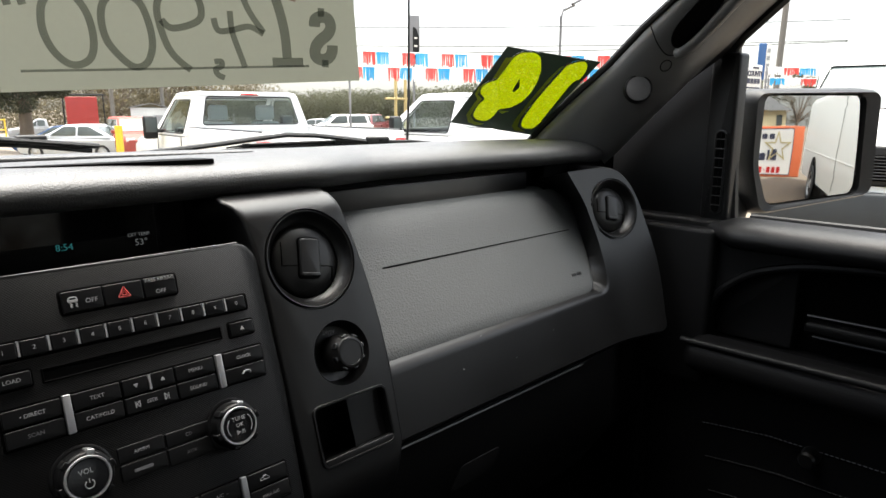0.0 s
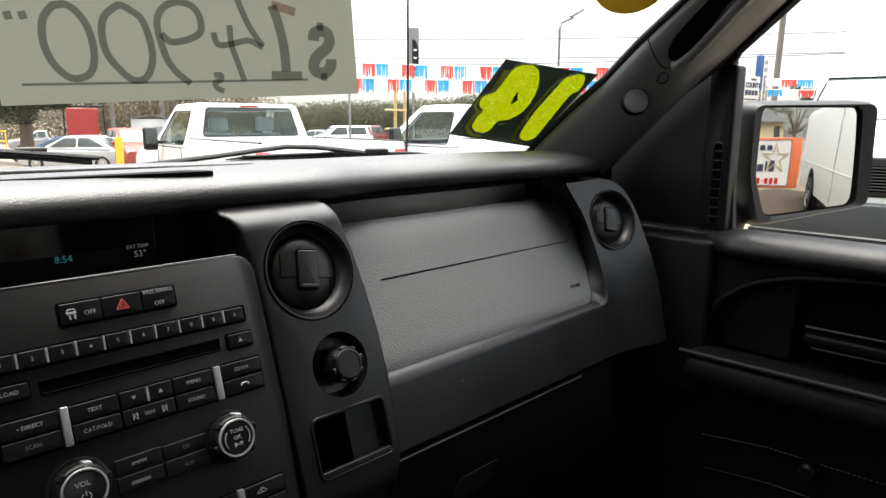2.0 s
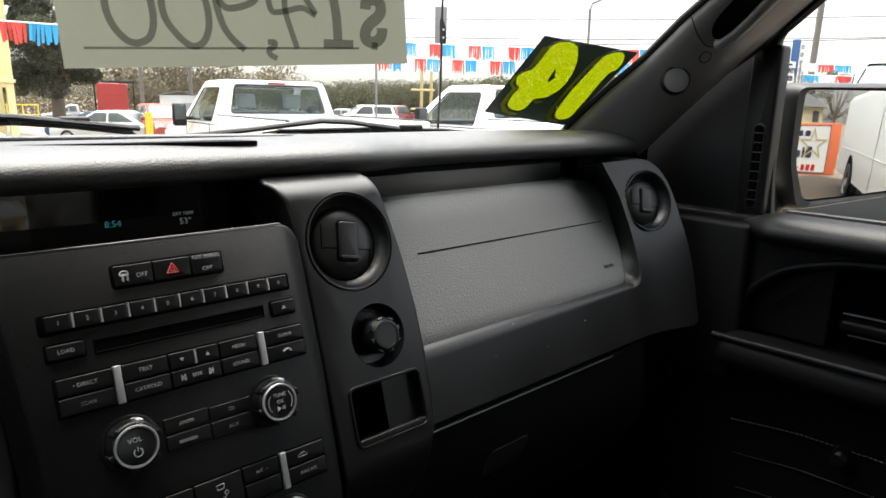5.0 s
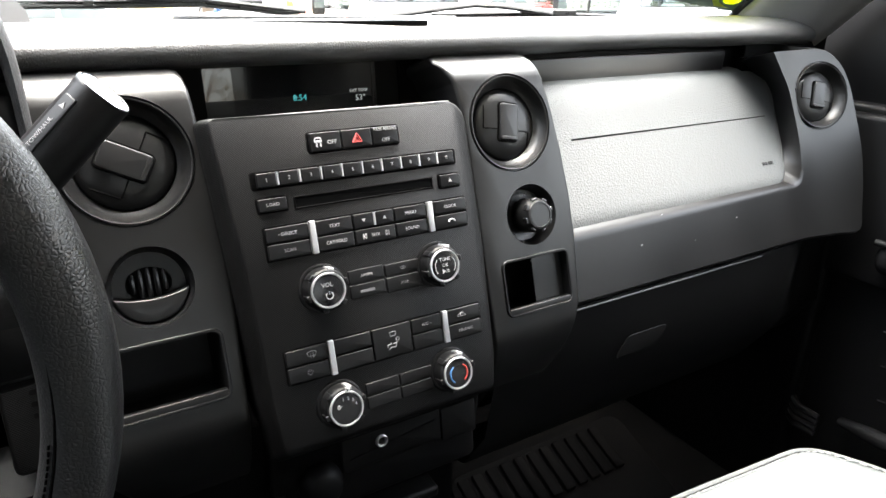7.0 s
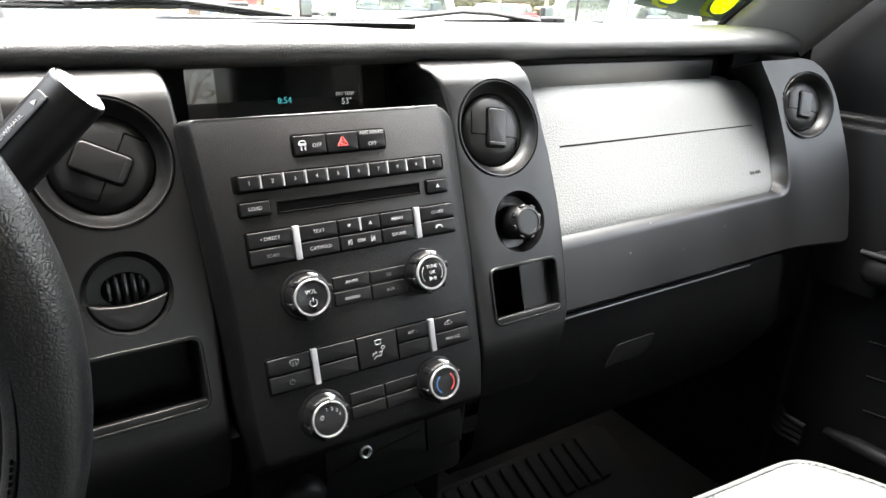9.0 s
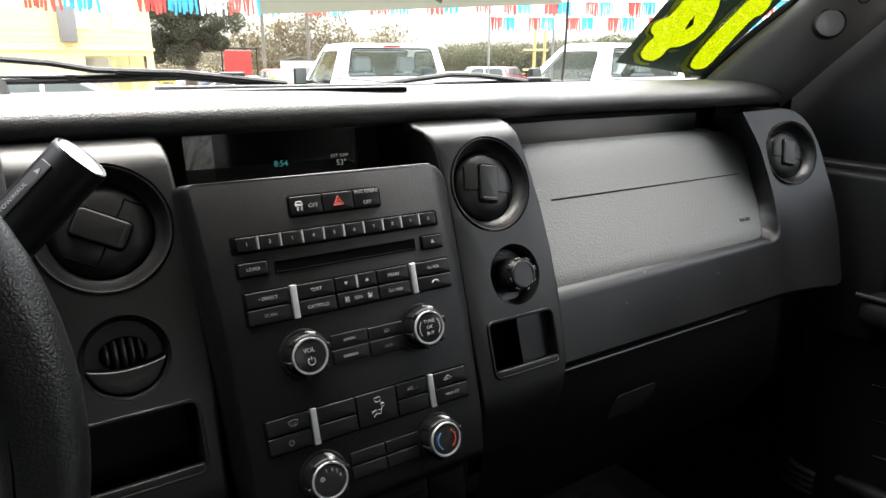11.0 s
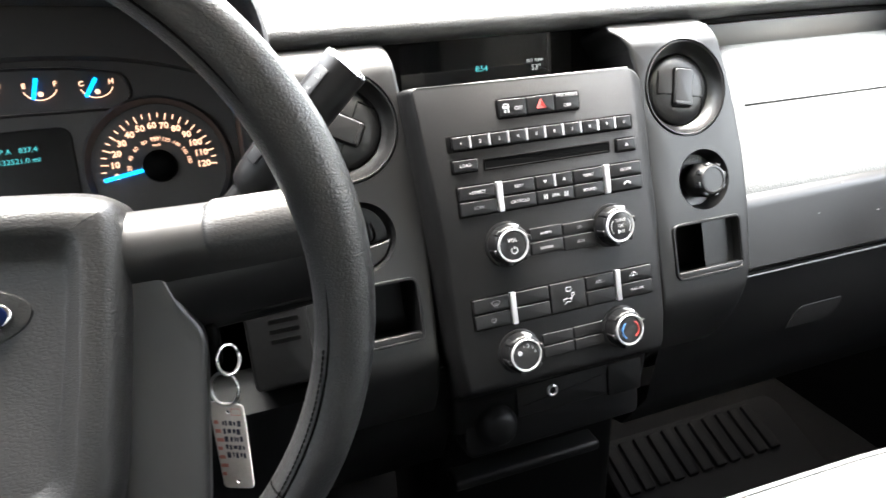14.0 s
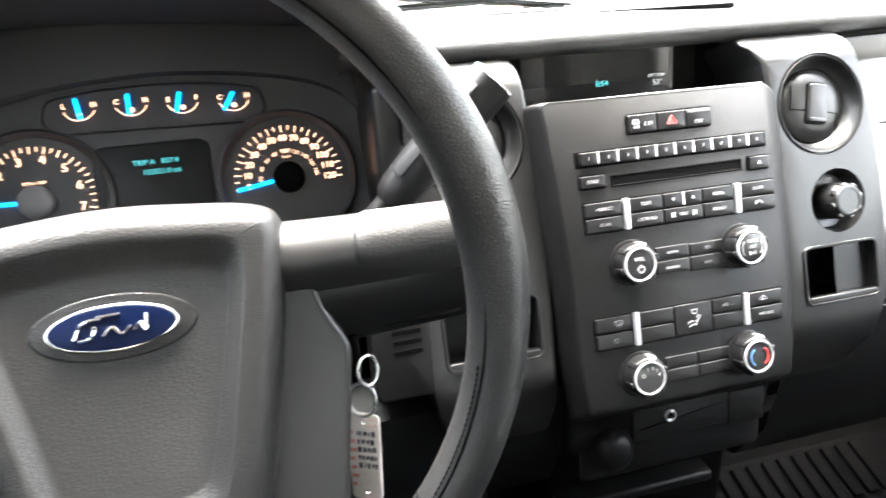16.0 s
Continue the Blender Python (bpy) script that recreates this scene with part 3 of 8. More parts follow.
# climate keys
well(-0.0922, 0.0920, -0.1392, -0.1098)
C1, C2 = (-0.1240, -0.1108), (-0.1382, -0.1246)
b = button(-0.0912, -0.0562, *C1)
icon(b, [arc(0, -2, 3, 60, 120), [(-1.5, 0.6), (-1, -0.6), (1, -0.6), (1.5, 0.6)], [(-0.4, -1.2), (-0.4, 0.4)], [(0.4, -1.2), (0.4, 0.4)]], -0.0700, -0.1172, 0.0028, 0.0026, DIM)
b = button(-0.0912, -0.0562, *C2)
icon(b, [arc(0, 0, 1, 120, 420, 14), [(0, 0.2), (0, 1.2)]], -0.0735, -0.1315, 0.0028, 0.0020, DIM)
button(-0.0510, -0.0178, *C1)
button(-0.0510, -0.0178, *C2)
b = button(-0.0174, 0.0192, -0.1382, -0.1108)
icon(b, [arc(0.75, 0.55, 0.28, 0, 360, 12), [(0.6, 0.2), (0.25, -0.75), (-0.5, -0.6), (-1.0, -1.0)], [(0.55, -0.1), (-0.1, -0.1)], [(-1.2, -0.1), (-0.4, -0.1), (-0.6, 0.15)], [(-1.2, -0.5), (-1.0, -0.2)], arc(0, -0.4, 2.3, 75, 105, 5), [(-0.5, 1.6), (-0.4, 1.2), (0.4, 1.2), (0.5, 1.6)]], 0.0015, -0.1262, 0.0028, 0.0052, LEGEND, 0.0003)
button(0.0196, 0.0500, *C1, "A/C  -", 0.0038)
button(0.0196, 0.0500, *C2)
b = button(0.0562, 0.0908, *C1)
icon(b, [[(-1.6, -0.6), (-1.3, 0.1), (-0.6, 0.2), (-0.3, 0.7), (0.5, 0.7), (0.9, 0.1), (1.5, -0.1), (1.6, -0.6), (-1.6, -0.6)], arc(0, 0, 0.45, 30, 300, 8)], 0.0705, -0.1170, 0.0028, 0.0026, LEGEND)
button(0.0562, 0.0908, *C2, "MAX A/C", 0.0036)
for u, v0, v1 in ((-0.0536, -0.0388, -0.0128), (0.0524, -0.0388, -0.0128), (-0.0536, -0.1386, -0.1102), (0.0531, -0.1386, -0.1102)):
    bm = B()
    prism(bm, rrect(u - 0.0024, u + 0.0024, v0, v1, 0.0006), 0.0, 0.0044, STACK, 0.0006)
    part("silver_bar", bm, SILVER, bezel, "silver accent bar")
# keys between the knobs
for u0, u1, v0, v1, s in ((-0.030, 0.0025, -0.0700, -0.0580, "AM/FM"), (0.0029, 0.037, -0.0700, -0.0590, "CD"), (-0.030, 0.0025, -0.0825, -0.0704, ""), (0.0029, 0.037, -0.0840, -0.0704, "AUX")):
    b = button(u0, u1, v0, v1, s, 0.0036, h=0.0016, ink=LEGEND if s == "AM/FM" else DIM)
    if not s:
        bm = B()
        prism(bm, rrect(-0.021, -0.008, -0.078, -0.0758, 0.0004), 0.0014, 0.0018, STACK)
        part("print_bar", bm, DIM, b)
for u0, u1 in ((-0.029, 0.0025), (0.0029, 0.035)):
    for v0, v1 in ((-0.1655, -0.1545), (-0.1775, -0.1660)):
        button(u0, u1, v0, v1, h=0.0013)


def knob(u, v, r, ring_label):
    K = at(STACK, u, v)
    bm = B()
    lathe(bm, [(r * 1.34, -0.001), (r * 1.32, 0.0012), (r * 1.24, 0.0020), (r * 1.20, 0.0020)], K, 40)
    base = part("knob", bm, BUTTON, bezel, "round control knob with a bright ring")
    bm = B()
    lathe(bm, [(r * 1.16, 0.001), (r * 1.13, 0.012), (r * 1.08, 0.0140), (r * 1.0, 0.0148)], K, 40)
    part("grip", bm, BUTTON, base)
    for k in range(6):
        bm = B()
        block(bm, r * 0.99, r * 1.21, -0.0026, 0.0026, 0.004, 0.0152, 0.0008)
        bm.transform(K @ Matrix.Rotation(radians(60 * k + 15), 4, 'Z'))
        part("rib", bm, SILVER if k == 1 else BUTTON, base)
    bm = B()
    lathe(bm, [(r * 0.96, 0.0140), (r * 0.955, 0.0158), (r * 0.93, 0.0165), (r * 0.86, 0.0164), (r * 0.83, 0.0152)], K, 40, cap=False)
    part("ring", bm, SILVER, base, ring_label)
    bm = B()
    lathe(bm, [(r * 0.84, 0.0150), (r * 0.80, 0.0160), (r * 0.4, 0.0164)], K, 36)
    return base, part("knob_face", bm, GLOSS, base), K


kb, f, K = knob(-0.0525, -0.0675, 0.0150, "brushed silver ring")
lettering("lettering", "VOL", 0.0048, at(K, -0.001, 0.0045, 0.0166), LEGEND, kb)
icon(kb, [arc(0, 0, 1, 125, 415, 14), [(0, 0.3), (0, 1.3)]], -0.0525, -0.0715, 0.0167, 0.0028, LEGEND, 0.0004)
kb, f, K = knob(0.0530, -0.0682, 0.0150, "brushed silver ring")
for s, v in (("TUNE", 0.0055), ("OK", 0.0005), ("\u25b6/II", -0.0048)):
    lettering("lettering", s, 0.0042, at(K, 0, v, 0.0166), LEGEND, kb)
icon(kb, [arc(0, 0, 1, 140, 215, 8), arc(0, 0, 1, -35, 40, 8)], 0.0530, -0.0682, 0.0167, 0.0098, LEGEND, 0.0004)
kb, f, K = knob(-0.0526, -0.1645, 0.0152, "brushed silver ring")
for k, s in enumerate("1234"):
    a = radians(105 - 30 * k)
    lettering("lettering", s, 0.0038, at(K, 0.0085 * math.cos(a), 0.0085 * math.sin(a), 0.0166), LEGEND, kb)
icon(kb, [arc(0, 0, 1, 0, 360, 10), arc(0, 0, 0.5, 0, 360, 8)], -0.0590, -0.1615, 0.0167, 0.0017, LEGEND)
bm = B()
lathe(bm, [(0.0016, 0.012), (0.0016, 0.0172), (0.001, 0.018)], at(K, 0.003, 0.0158), 10)
part("pointer", bm, LEGEND, kb)
kb, f, K = knob(0.0527, -0.1645, 0.0152, "brushed silver ring")
icon(kb, [arc(0, 0, 1, 125, 235, 10)], 0.0527, -0.1645, 0.0167, 0.0085, BLUE_PRINT, 0.0007)
icon(kb, [arc(0, 0, 1, -55, 55, 10)], 0.0527, -0.1645, 0.0167, 0.0085, RED_PRINT, 0.0007)

# chin under the bezel, turned back to the jack panel
bm = B()
CHIN = [(-0.0400, 1.066), (-0.0470, 1.0535), (-0.0455, 1.0480), (-0.0400, 1.0440), (-0.0350, 1.0390), (-0.0335, 1.0200), (-0.0315, 1.0000), (-0.0290, 0.9955), (0.02, 0.992)]
rings(bm, [[Vector((x, y + back, z)) for y, z in CHIN] for x, back in ((-0.108, 0.05), (-0.1075, 0.008), (-0.1055, 0.002), (-0.102, 0.0), (0.097, 0.0), (0.1005, 0.002), (0.1025, 0.008), (0.103, 0.05))], cap1=False, closed=False)
part("bezel_chin", bm, BEZEL, dash, "dark chin of the bezel", sharp=60)

# lower tray with the audio jack and the covered socket
bm = B()
J = basis((0, -0.036, 1.03), (1, 0, 0), (0, 0.16, 0.99))
prism(bm, rrect(-0.098, 0.096, -0.060, -0.010, 0.008), -0.06, -0.008, J, 0.003)
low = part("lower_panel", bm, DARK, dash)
bm = B()
prism(bm, rrect(-0.046, 0.054, -0.024, 0.012, 0.002), -0.006, 0.0, J, 0.001)
jp = part("jack_panel", bm, BEZEL, low)
bm = B()
lathe(bm, [(0.0062, -0.001), (0.0060, 0.0016), (0.0050, 0.0024), (0.0036, 0.0018), (0.0030, -0.003), (0.0018, -0.004)], at(J, -0.008, -0.004), 24)
part("audio_jack", bm, SILVER, jp, "silver audio jack")
bm = B()
tube(bm, [J @ Vector(p) for p in ((-0.040, -0.013, 0.0004), (0.048, -0.0015, 0.0004))], 0.0006, 6)
part("groove", bm, BLACK, jp)
bm = B()
prism(bm, rrect(0.0555, 0.094, -0.028, 0.012, 0.002), -0.006, -0.0003, J, 0.001)
part("blank_panel", bm, BEZEL, low)
bm = B()
lathe(bm, [(0.020, -0.006), (0.020, 0.002), (0.0175, 0.006), (0.016, 0.010), (0.012, 0.0125), (0.004, 0.0135)], at(J, -0.068, -0.026), 28)
part("socket_cap", bm, DARK, low, "rubber socket cap")

# passenger side: airbag cover in a fascia, set back behind the vent pods
SET_BACK = Matrix.Translation((-0.2, -0.48, 1.42)) @ Matrix.Scale(1.05, 4) @ Matrix.Translation((0.2, 0.48, -1.42))
before = set(o.name for o in dash.children)


AB = [(-0.013, 1.184), (-0.011, 1.190), (-0.0053, 1.197), (0.018, 1.226), (0.045, 1.260), (0.062, 1.284), (0.074, 1.300), (0.086, 1.311), (0.100, 1.317), (0.125, 1.318)]
AB_END = [0.570, 0.583, 0.5914, 0.6105, 0.6267, 0.636, 0.634, 0.618, 0.590, 0.570]


bm = B()
n = len(AB)
loops = []
for j, (y, z) in enumerate(AB):
    t = j / (n - 1)
    a, b = 0.190 + 0.022 * t, AB_END[j]
    row = []
    for s in [0, 0.004, 0.010, 0.02] + lin(0.04, 0.96, 21) + [0.98, 0.990, 0.996, 1]:
        edge = min(1.0, min(s, 1 - s) / 0.01) ** 0.5
        x = a + (b - a) * s
        row.append(Vector((x, y + 0.005 * (1 - edge), z)))
    loops.append(row)
rings(bm, loops, cap1=False, closed=False)
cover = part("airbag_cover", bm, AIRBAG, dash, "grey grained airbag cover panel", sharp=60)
bm = B()
tube(bm, [Vector((0.263 + 0.335 * s, 0.0452, 1.2605 - 0.001 * s)) for s in lin(0, 1, 8)], 0.0009, 6)
part("tear_seam", bm, BLACK, cover)
for k, w in enumerate((0.004, 0.003, 0.005, 0.003)):
    bm = B()
    x0 = 0.5515 + 0.0058 * k
    prism(bm, rrect(x0, x0 + w, -0.0021, 0.0021, 0.0004), 0, 0.0005, basis((0, 0.0042, 1.2091), (1, 0, 0), (0, 0.63, 0.78)))
    part("print_bar", bm, BEZEL, cover)


for ob in [o for o in dash.children if o.name not in before]:
    ob.data.transform(SET_BACK)
    for sub in ob.children:
        sub.data.transform(SET_BACK)
# fascia: a band under the airbag cover that turns up into the end pod, all one face
VENT_E = (0.688, 1.283, 0.0425)


def face_y(x, z):
    """Depth of the fascia's face, which bends towards the cabin at its end."""
    return 0.0014 + (z - 1.1659) * 0.317 - 0.2493 * 0.012 * math.log1p(math.exp((x - 0.655) / 0.012))


low = [(x, 1.1643 + 0.0124 * (x - 0.185)) for x in lin(0.180, 0.615, 22)]
edge_in = low + [(0.630, 1.1700), (0.6380, 1.1722), (0.6433, 1.1765), (0.6458, 1.184), (0.6468, 1.195), (0.6470, 1.210), (0.6455, 1.230), (0.641, 1.256), (0.632, 1.293), (0.619, 1.318), (0.6105, 1.333), (0.607, 1.3395)]
edge_out = [(x, 1.100) for x, z in low] + [(0.645, 1.100), (0.675, 1.100), (0.710, 1.100), (0.742, 1.102), (0.748, 1.130), (0.7526, 1.165), (0.754, 1.207), (0.748, 1.253), (0.740, 1.295), (0.727, 1.322), (0.708, 1.337), (0.690, 1.3415)]
well = [(x, 0.0145, 1.1755 + 0.004 * max(0, x - 0.4)) for x, z in low]
well += [SET_BACK @ Vector((x + 0.001, y + 0.0075, z)) for x, y, z in ((0.580, -0.0115, 1.1875), (0.5865, -0.009, 1.192), (0.5905, -0.0065, 1.1955), (0.594, -0.001, 1.203), (0.599, 0.006, 1.2115), (0.6035, 0.012, 1.2185), (0.6115, 0.018, 1.226), (0.6270, 0.045, 1.260), (0.6365, 0.066, 1.290), (0.634, 0.076, 1.302), (0.617, 0.088, 1.312), (0.600, 0.100, 1.321))]
K = 5
edge_in, edge_out, well = edge_in[:20] + spline(edge_in[20:], K), edge_out[:20] + spline(edge_out[20:], K), [tuple(q) for q in well[:20]] + spline([tuple(q) for q in well[20:]], K)
bm = B()
cx, cz, cr = VENT_E
cells = []
for (ax, az), (bx, bz), (wx, wy, wz) in zip(edge_in, edge_out, well):
    e = Vector((ax, face_y(ax, az), az))
    i = Vector((wx, wy, wz))
    row = [i, i.lerp(e, 0.5), i.lerp(e, 0.86) + Vector((0, -0.0004, 0)), e + Vector((0, 0.0006, 0)) * 0]
    out = (Vector((bx, 0, bz)) - Vector((ax, 0, az))).normalized()
    for s in lin(0, 1, 26)[1:]:
        x, z = ax + (bx - ax) * s, az + (bz - az) * s
        d = Vector(((x - cx) / 0.97, (z - cz) / 0.954))
        if abs(d.length - cr) < 0.0021:
            d *= cr / d.length
            x, z = cx + d.x * 0.97, cz + d.y * 0.954
        row.append(Vector((x, face_y(x, z), z)))
    q = row[-1]
    row += [q + out * 0.006 + Vector((0, 0.0042, 0)), q + out * 0.0095 + Vector((0, 0.014, 0)), q + out * 0.010 + Vector((0, 0.060, 0))]
    row[3] = e + out * 0.0008 + Vector((0, 0.0001, 0))
    cells.append([bm.verts.new(p) for p in row])
for a, b in zip(cells, cells[1:]):
    for k in range(len(a) - 1):
        m = (a[k].co + a[k + 1].co + b[k].co + b[k + 1].co) / 4
        if k < 3 or math.hypot((m.x - cx) / 0.97, (m.z - cz) / 0.954) > cr - 0.0004:
            bm.faces.new((a[k], a[k + 1], b[k + 1], b[k]))
top = [bm.verts.new(v.co + Vector((0, 0.050, -0.012))) for v in cells[-1][3:]]
for k in range(len(top) - 1):
    bm.faces.new((cells[-1][3 + k], cells[-1][4 + k], top[k + 1], top[k]))
bmesh.ops.delete(bm, geom=[v for v in bm.verts if not v.link_faces], context='VERTS')
for row in cells:
    for v in row[4:]:
        if v.is_valid:
            d = Vector(((v.co.x - cx) / 0.97, (v.co.z - cz) / 0.954))
            if d.length < cr:
                d *= cr / d.length
                x, z = cx + d.x * 0.97, cz + d.y * 0.954
                v.co = (x, face_y(x, z), z)
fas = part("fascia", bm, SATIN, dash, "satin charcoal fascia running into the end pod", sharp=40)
for x, z in ((0.3945, 1.146), (0.345, 1.1815), (0.31, 1.155), (0.47, 1.16)):
    bm = B()
    x, z = -0.2 + 1.05 * (x + 0.2), 1.42 + 1.05 * (z - 1.42)
    y = face_y(x, z)
    tube(bm, [(x, y, z), (x + 0.0022, y, z + 0.0007)], 0.0004, 5)
    part("scuff", bm, DIM, fas)
POD_E = basis((cx, face_y(cx, cz) - 0.0026, cz), (math.cos(radians(14)), -math.sin(radians(14)), 0), (0, 0.30, 0.95))
vent(dash, POD_E, cr + 0.0026, -10, "round swivelling air vent")
# lower dash and glove box
before = set(o.name for o in dash.children)
bm = B()
gl = [(-0.026, 1.110), (-0.0375, 1.1075), (-0.0385, 1.1035), (-0.0385, 1.04), (-0.028, 0.975), (0.010, 0.915), (0.10, 0.880)]
grid(bm, lambda x, k: Vector((x, gl[k][0] + (0.040 * min(1, max(0, (x - 0.600) / 0.08)) + 1.5 * max(0, x - 0.70) ** 2) * (1 if k < 4 else 0.6), gl[k][1])), lin(0.115, 0.80, 30), range(len(gl)))
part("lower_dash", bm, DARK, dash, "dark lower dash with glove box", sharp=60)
# paler tube paints the glint along the glove box's top edge
bm = B()
tube(bm, [Vector((x, -0.0395, 1.1052)) for x in lin(0.175, 0.520, 6)], 0.0011, 6)
part("glove_box_seam", bm, mat("edge_glint_plastic", (0.06, 0.06, 0.06), 0.3, vary=0.1), dash)
bm = B()
G = basis((0.320, -0.0385, 1.040), (1, 0, 0), (0, 0.05, 1))
prism(bm, smooth_line([(-0.040, -0.013), (0.022, -0.013), (0.040, 0.004), (0.040, 0.012), (-0.022, 0.012)], 5, 0.007), 0.0, 0.0014, G, 0.001)
part("glove_box_latch", bm, DARK, dash)
for ob in [o for o in dash.children if o.name not in before]:
    ob.data.transform(SET_BACK)
bm = B()
rings(bm, [[Vector((x, y, z)) for y, z in ((0.02, 1.09), (-0.020, 1.07), (-0.012, 1.0), (0.02, 0.93), (0.10, 0.88))] for x in lin(-0.76, -0.105, 8)], cap1=False, closed=False)
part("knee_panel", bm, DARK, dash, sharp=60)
# solid black block paints the shade inside the open storage bin
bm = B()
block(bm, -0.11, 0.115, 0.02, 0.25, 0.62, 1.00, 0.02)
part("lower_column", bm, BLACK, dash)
bm = B()
block(bm, -0.100, 0.075, -0.004, 0.05, 0.898, 0.911, 0.004)
part("bin_lip", bm, DARK, dash, "lip of the open storage bin")


# ---- steering wheel, cluster, lever, key ----
RIM = mat("grained_rim_leather", (0.011, 0.011, 0.0113), 0.36, spec=0.5, bump=0.19, scale=480, kind="leather", vary=0.15, wear=14)
HUB = mat("grained_hub_vinyl", (0.0085, 0.0085, 0.0087), 0.42, spec=0.44, bump=0.16, scale=480, kind="leather", vary=0.10, wear=10, stretch=(0.55, 1, 1))
SPOKE = mat("satin_spoke_plastic", (0.0075, 0.0075, 0.0077), 0.44, bump=0.05, scale=1500, vary=0.12, wear=9)
EMB = mat("deep_blue_enamel", (0.0012, 0.004, 0.019), 0.35, spec=0.10, vary=0.1)
PAPER = mat("worn_white_card", (0.66, 0.62, 0.58), 0.7, bump=0.05, scale=400, vary=0.12, wear=60)
INK = mat("dark_ink", (0.02, 0.022, 0.05), 0.6, vary=0.15)
PINK = mat("faded_red_ink", (0.55, 0.22, 0.18), 0.7, vary=0.2)
STEEL = mat("key_ring_steel", (0.6, 0.6, 0.6), 0.25, metal=1.0, vary=0.05)

WHEEL = basis((-0.4206, -0.1843, 1.2606), (1, 0, 0), (0, math.sin(radians(8)), math.cos(radians(8))))
wheel = thing("steering_wheel", "black leather-grained four-spoke steering wheel with a blue oval emblem", "steering wheel", at=(-0.409, -0.187, 1.2657))
bm = B()
path = [WHEEL @ Vector((0.1975 * math.cos(2 * math.pi * k / 96), 0.1975 * math.sin(2 * math.pi * k / 96), 0)) for k in range(96)]
rad = []
for k in range(96):
    a = 360 * k / 96
    g = 0.0162
    for c in (15, 165):
        g += 0.0014 * math.exp(-((a - c + 180) % 360 - 180) ** 2 / 350)
    rad.append(g)
tube(bm, path, rad, 20, closed=True, up=WHEEL.col[2].xyz)
rim = part("rim", bm, RIM, wheel, "grained black rim", sharp=70)
for a in (28, 152, -38, 218):
    bm = B()
    c = Vector((math.cos(radians(a)), math.sin(radians(a)), 0)) * 0.1975
    T = basis(WHEEL @ c, WHEEL.to_3x3() @ c, WHEEL.col[2].xyz)
    lathe(bm, [(0.0166, -0.0006), (0.01685, 0.0), (0.0166, 0.0006)], T, 24, cap=False)
    part("seam", bm, BLACK, rim)
bm = B()
for k in range(64):
    a = radians(-75 + 64 * k / 64)
    for rr in (0.1842,):
        p = Vector((rr * math.cos(a), rr * math.sin(a), 0.0105))
        q = Vector((rr * math.cos(a + 0.012), rr * math.sin(a + 0.012), 0.0105))
        tube(bm, [WHEEL @ p, WHEEL @ q], 0.0006, 5)
part("stitching", bm, BLACK, rim)
HUBM = basis((-0.4235, -0.134, 1.2498), (1, 0, 0), (0, math.sin(radians(22)), math.cos(radians(22)))) @ Matrix.Diagonal((1.19, 1.13, 1.15, 1)) @ Matrix.Translation((0.001, -0.012, 0))
# hub cover: crowned pad with a U-shaped raised frame
hub_line = smooth_line([(0.080, 0.050), (0.072, 0.064), (0.0, 0.071), (-0.072, 0.064), (-0.080, 0.050), (-0.075, 0.010), (-0.057, -0.085), (-0.046, -0.108), (0.046, -0.108), (0.057, -0.085), (0.075, 0.010)], 6, 0.024)
DISH = [[(0.061, 0.044), (0.053, 0.050), (0.0, 0.055), (-0.053, 0.050), (-0.061, 0.044), (-0.057, 0.012), (-0.041, -0.070), (-0.034, -0.087), (0.034, -0.087), (0.041, -0.070), (0.057, 0.012)],
        [(0.050, 0.028), (0.044, 0.033), (0.0, 0.037), (-0.044, 0.033), (-0.050, 0.028), (-0.047, 0.006), (-0.032, -0.060), (-0.026, -0.074), (0.026, -0.074), (0.032, -0.060), (0.047, 0.006)]]
bm = B()
levels = [(0.0, -0.05), (0.0, -0.012), (0.0015, -0.004), (0.004, 0.002), (0.0075, 0.0062), (0.011, 0.0080)]
outer, inner_ = (smooth_line(q, 6, 0.016) for q in DISH)
loops = [[HUBM @ Vector((x, y, z)) for x, y in inset(hub_line, d)] for d, z in levels]
for t, z in ((0.0, 0.0088), (0.12, 0.0084), (0.3, 0.0068), (0.7, 0.0030), (0.9, 0.0014), (1.0, 0.0010)):
    loops.append([HUBM @ Vector((a[0] + (b[0] - a[0]) * t, a[1] + (b[1] - a[1]) * t, z)) for a, b in zip(outer, inner_)])
rings(bm, loops, cap1=True)
hub = part("hub_cover", bm, HUB, wheel, "grained airbag hub cover", sharp=50)
bm = B()
prism(bm, disc(-0.001, 0.012, 0.036, 40, 0.0160), 0.0003, 0.0016, HUBM, 0.0012)
part("emblem_recess", bm, HUB, hub)
bm = B()
prism(bm, disc(-0.001, 0.012, 0.0285, 48, 0.0115), 0.0015, 0.0048, HUBM, 0.0012)
part("emblem_rim", bm, CHROME, hub, "chrome emblem rim")
bm = B()
prism(bm, disc(-0.001, 0.012, 0.0268, 48, 0.0100), 0.0047, 0.0052, HUBM, 0.0003)
part("emblem", bm, EMB, hub, "blue enamel oval emblem")
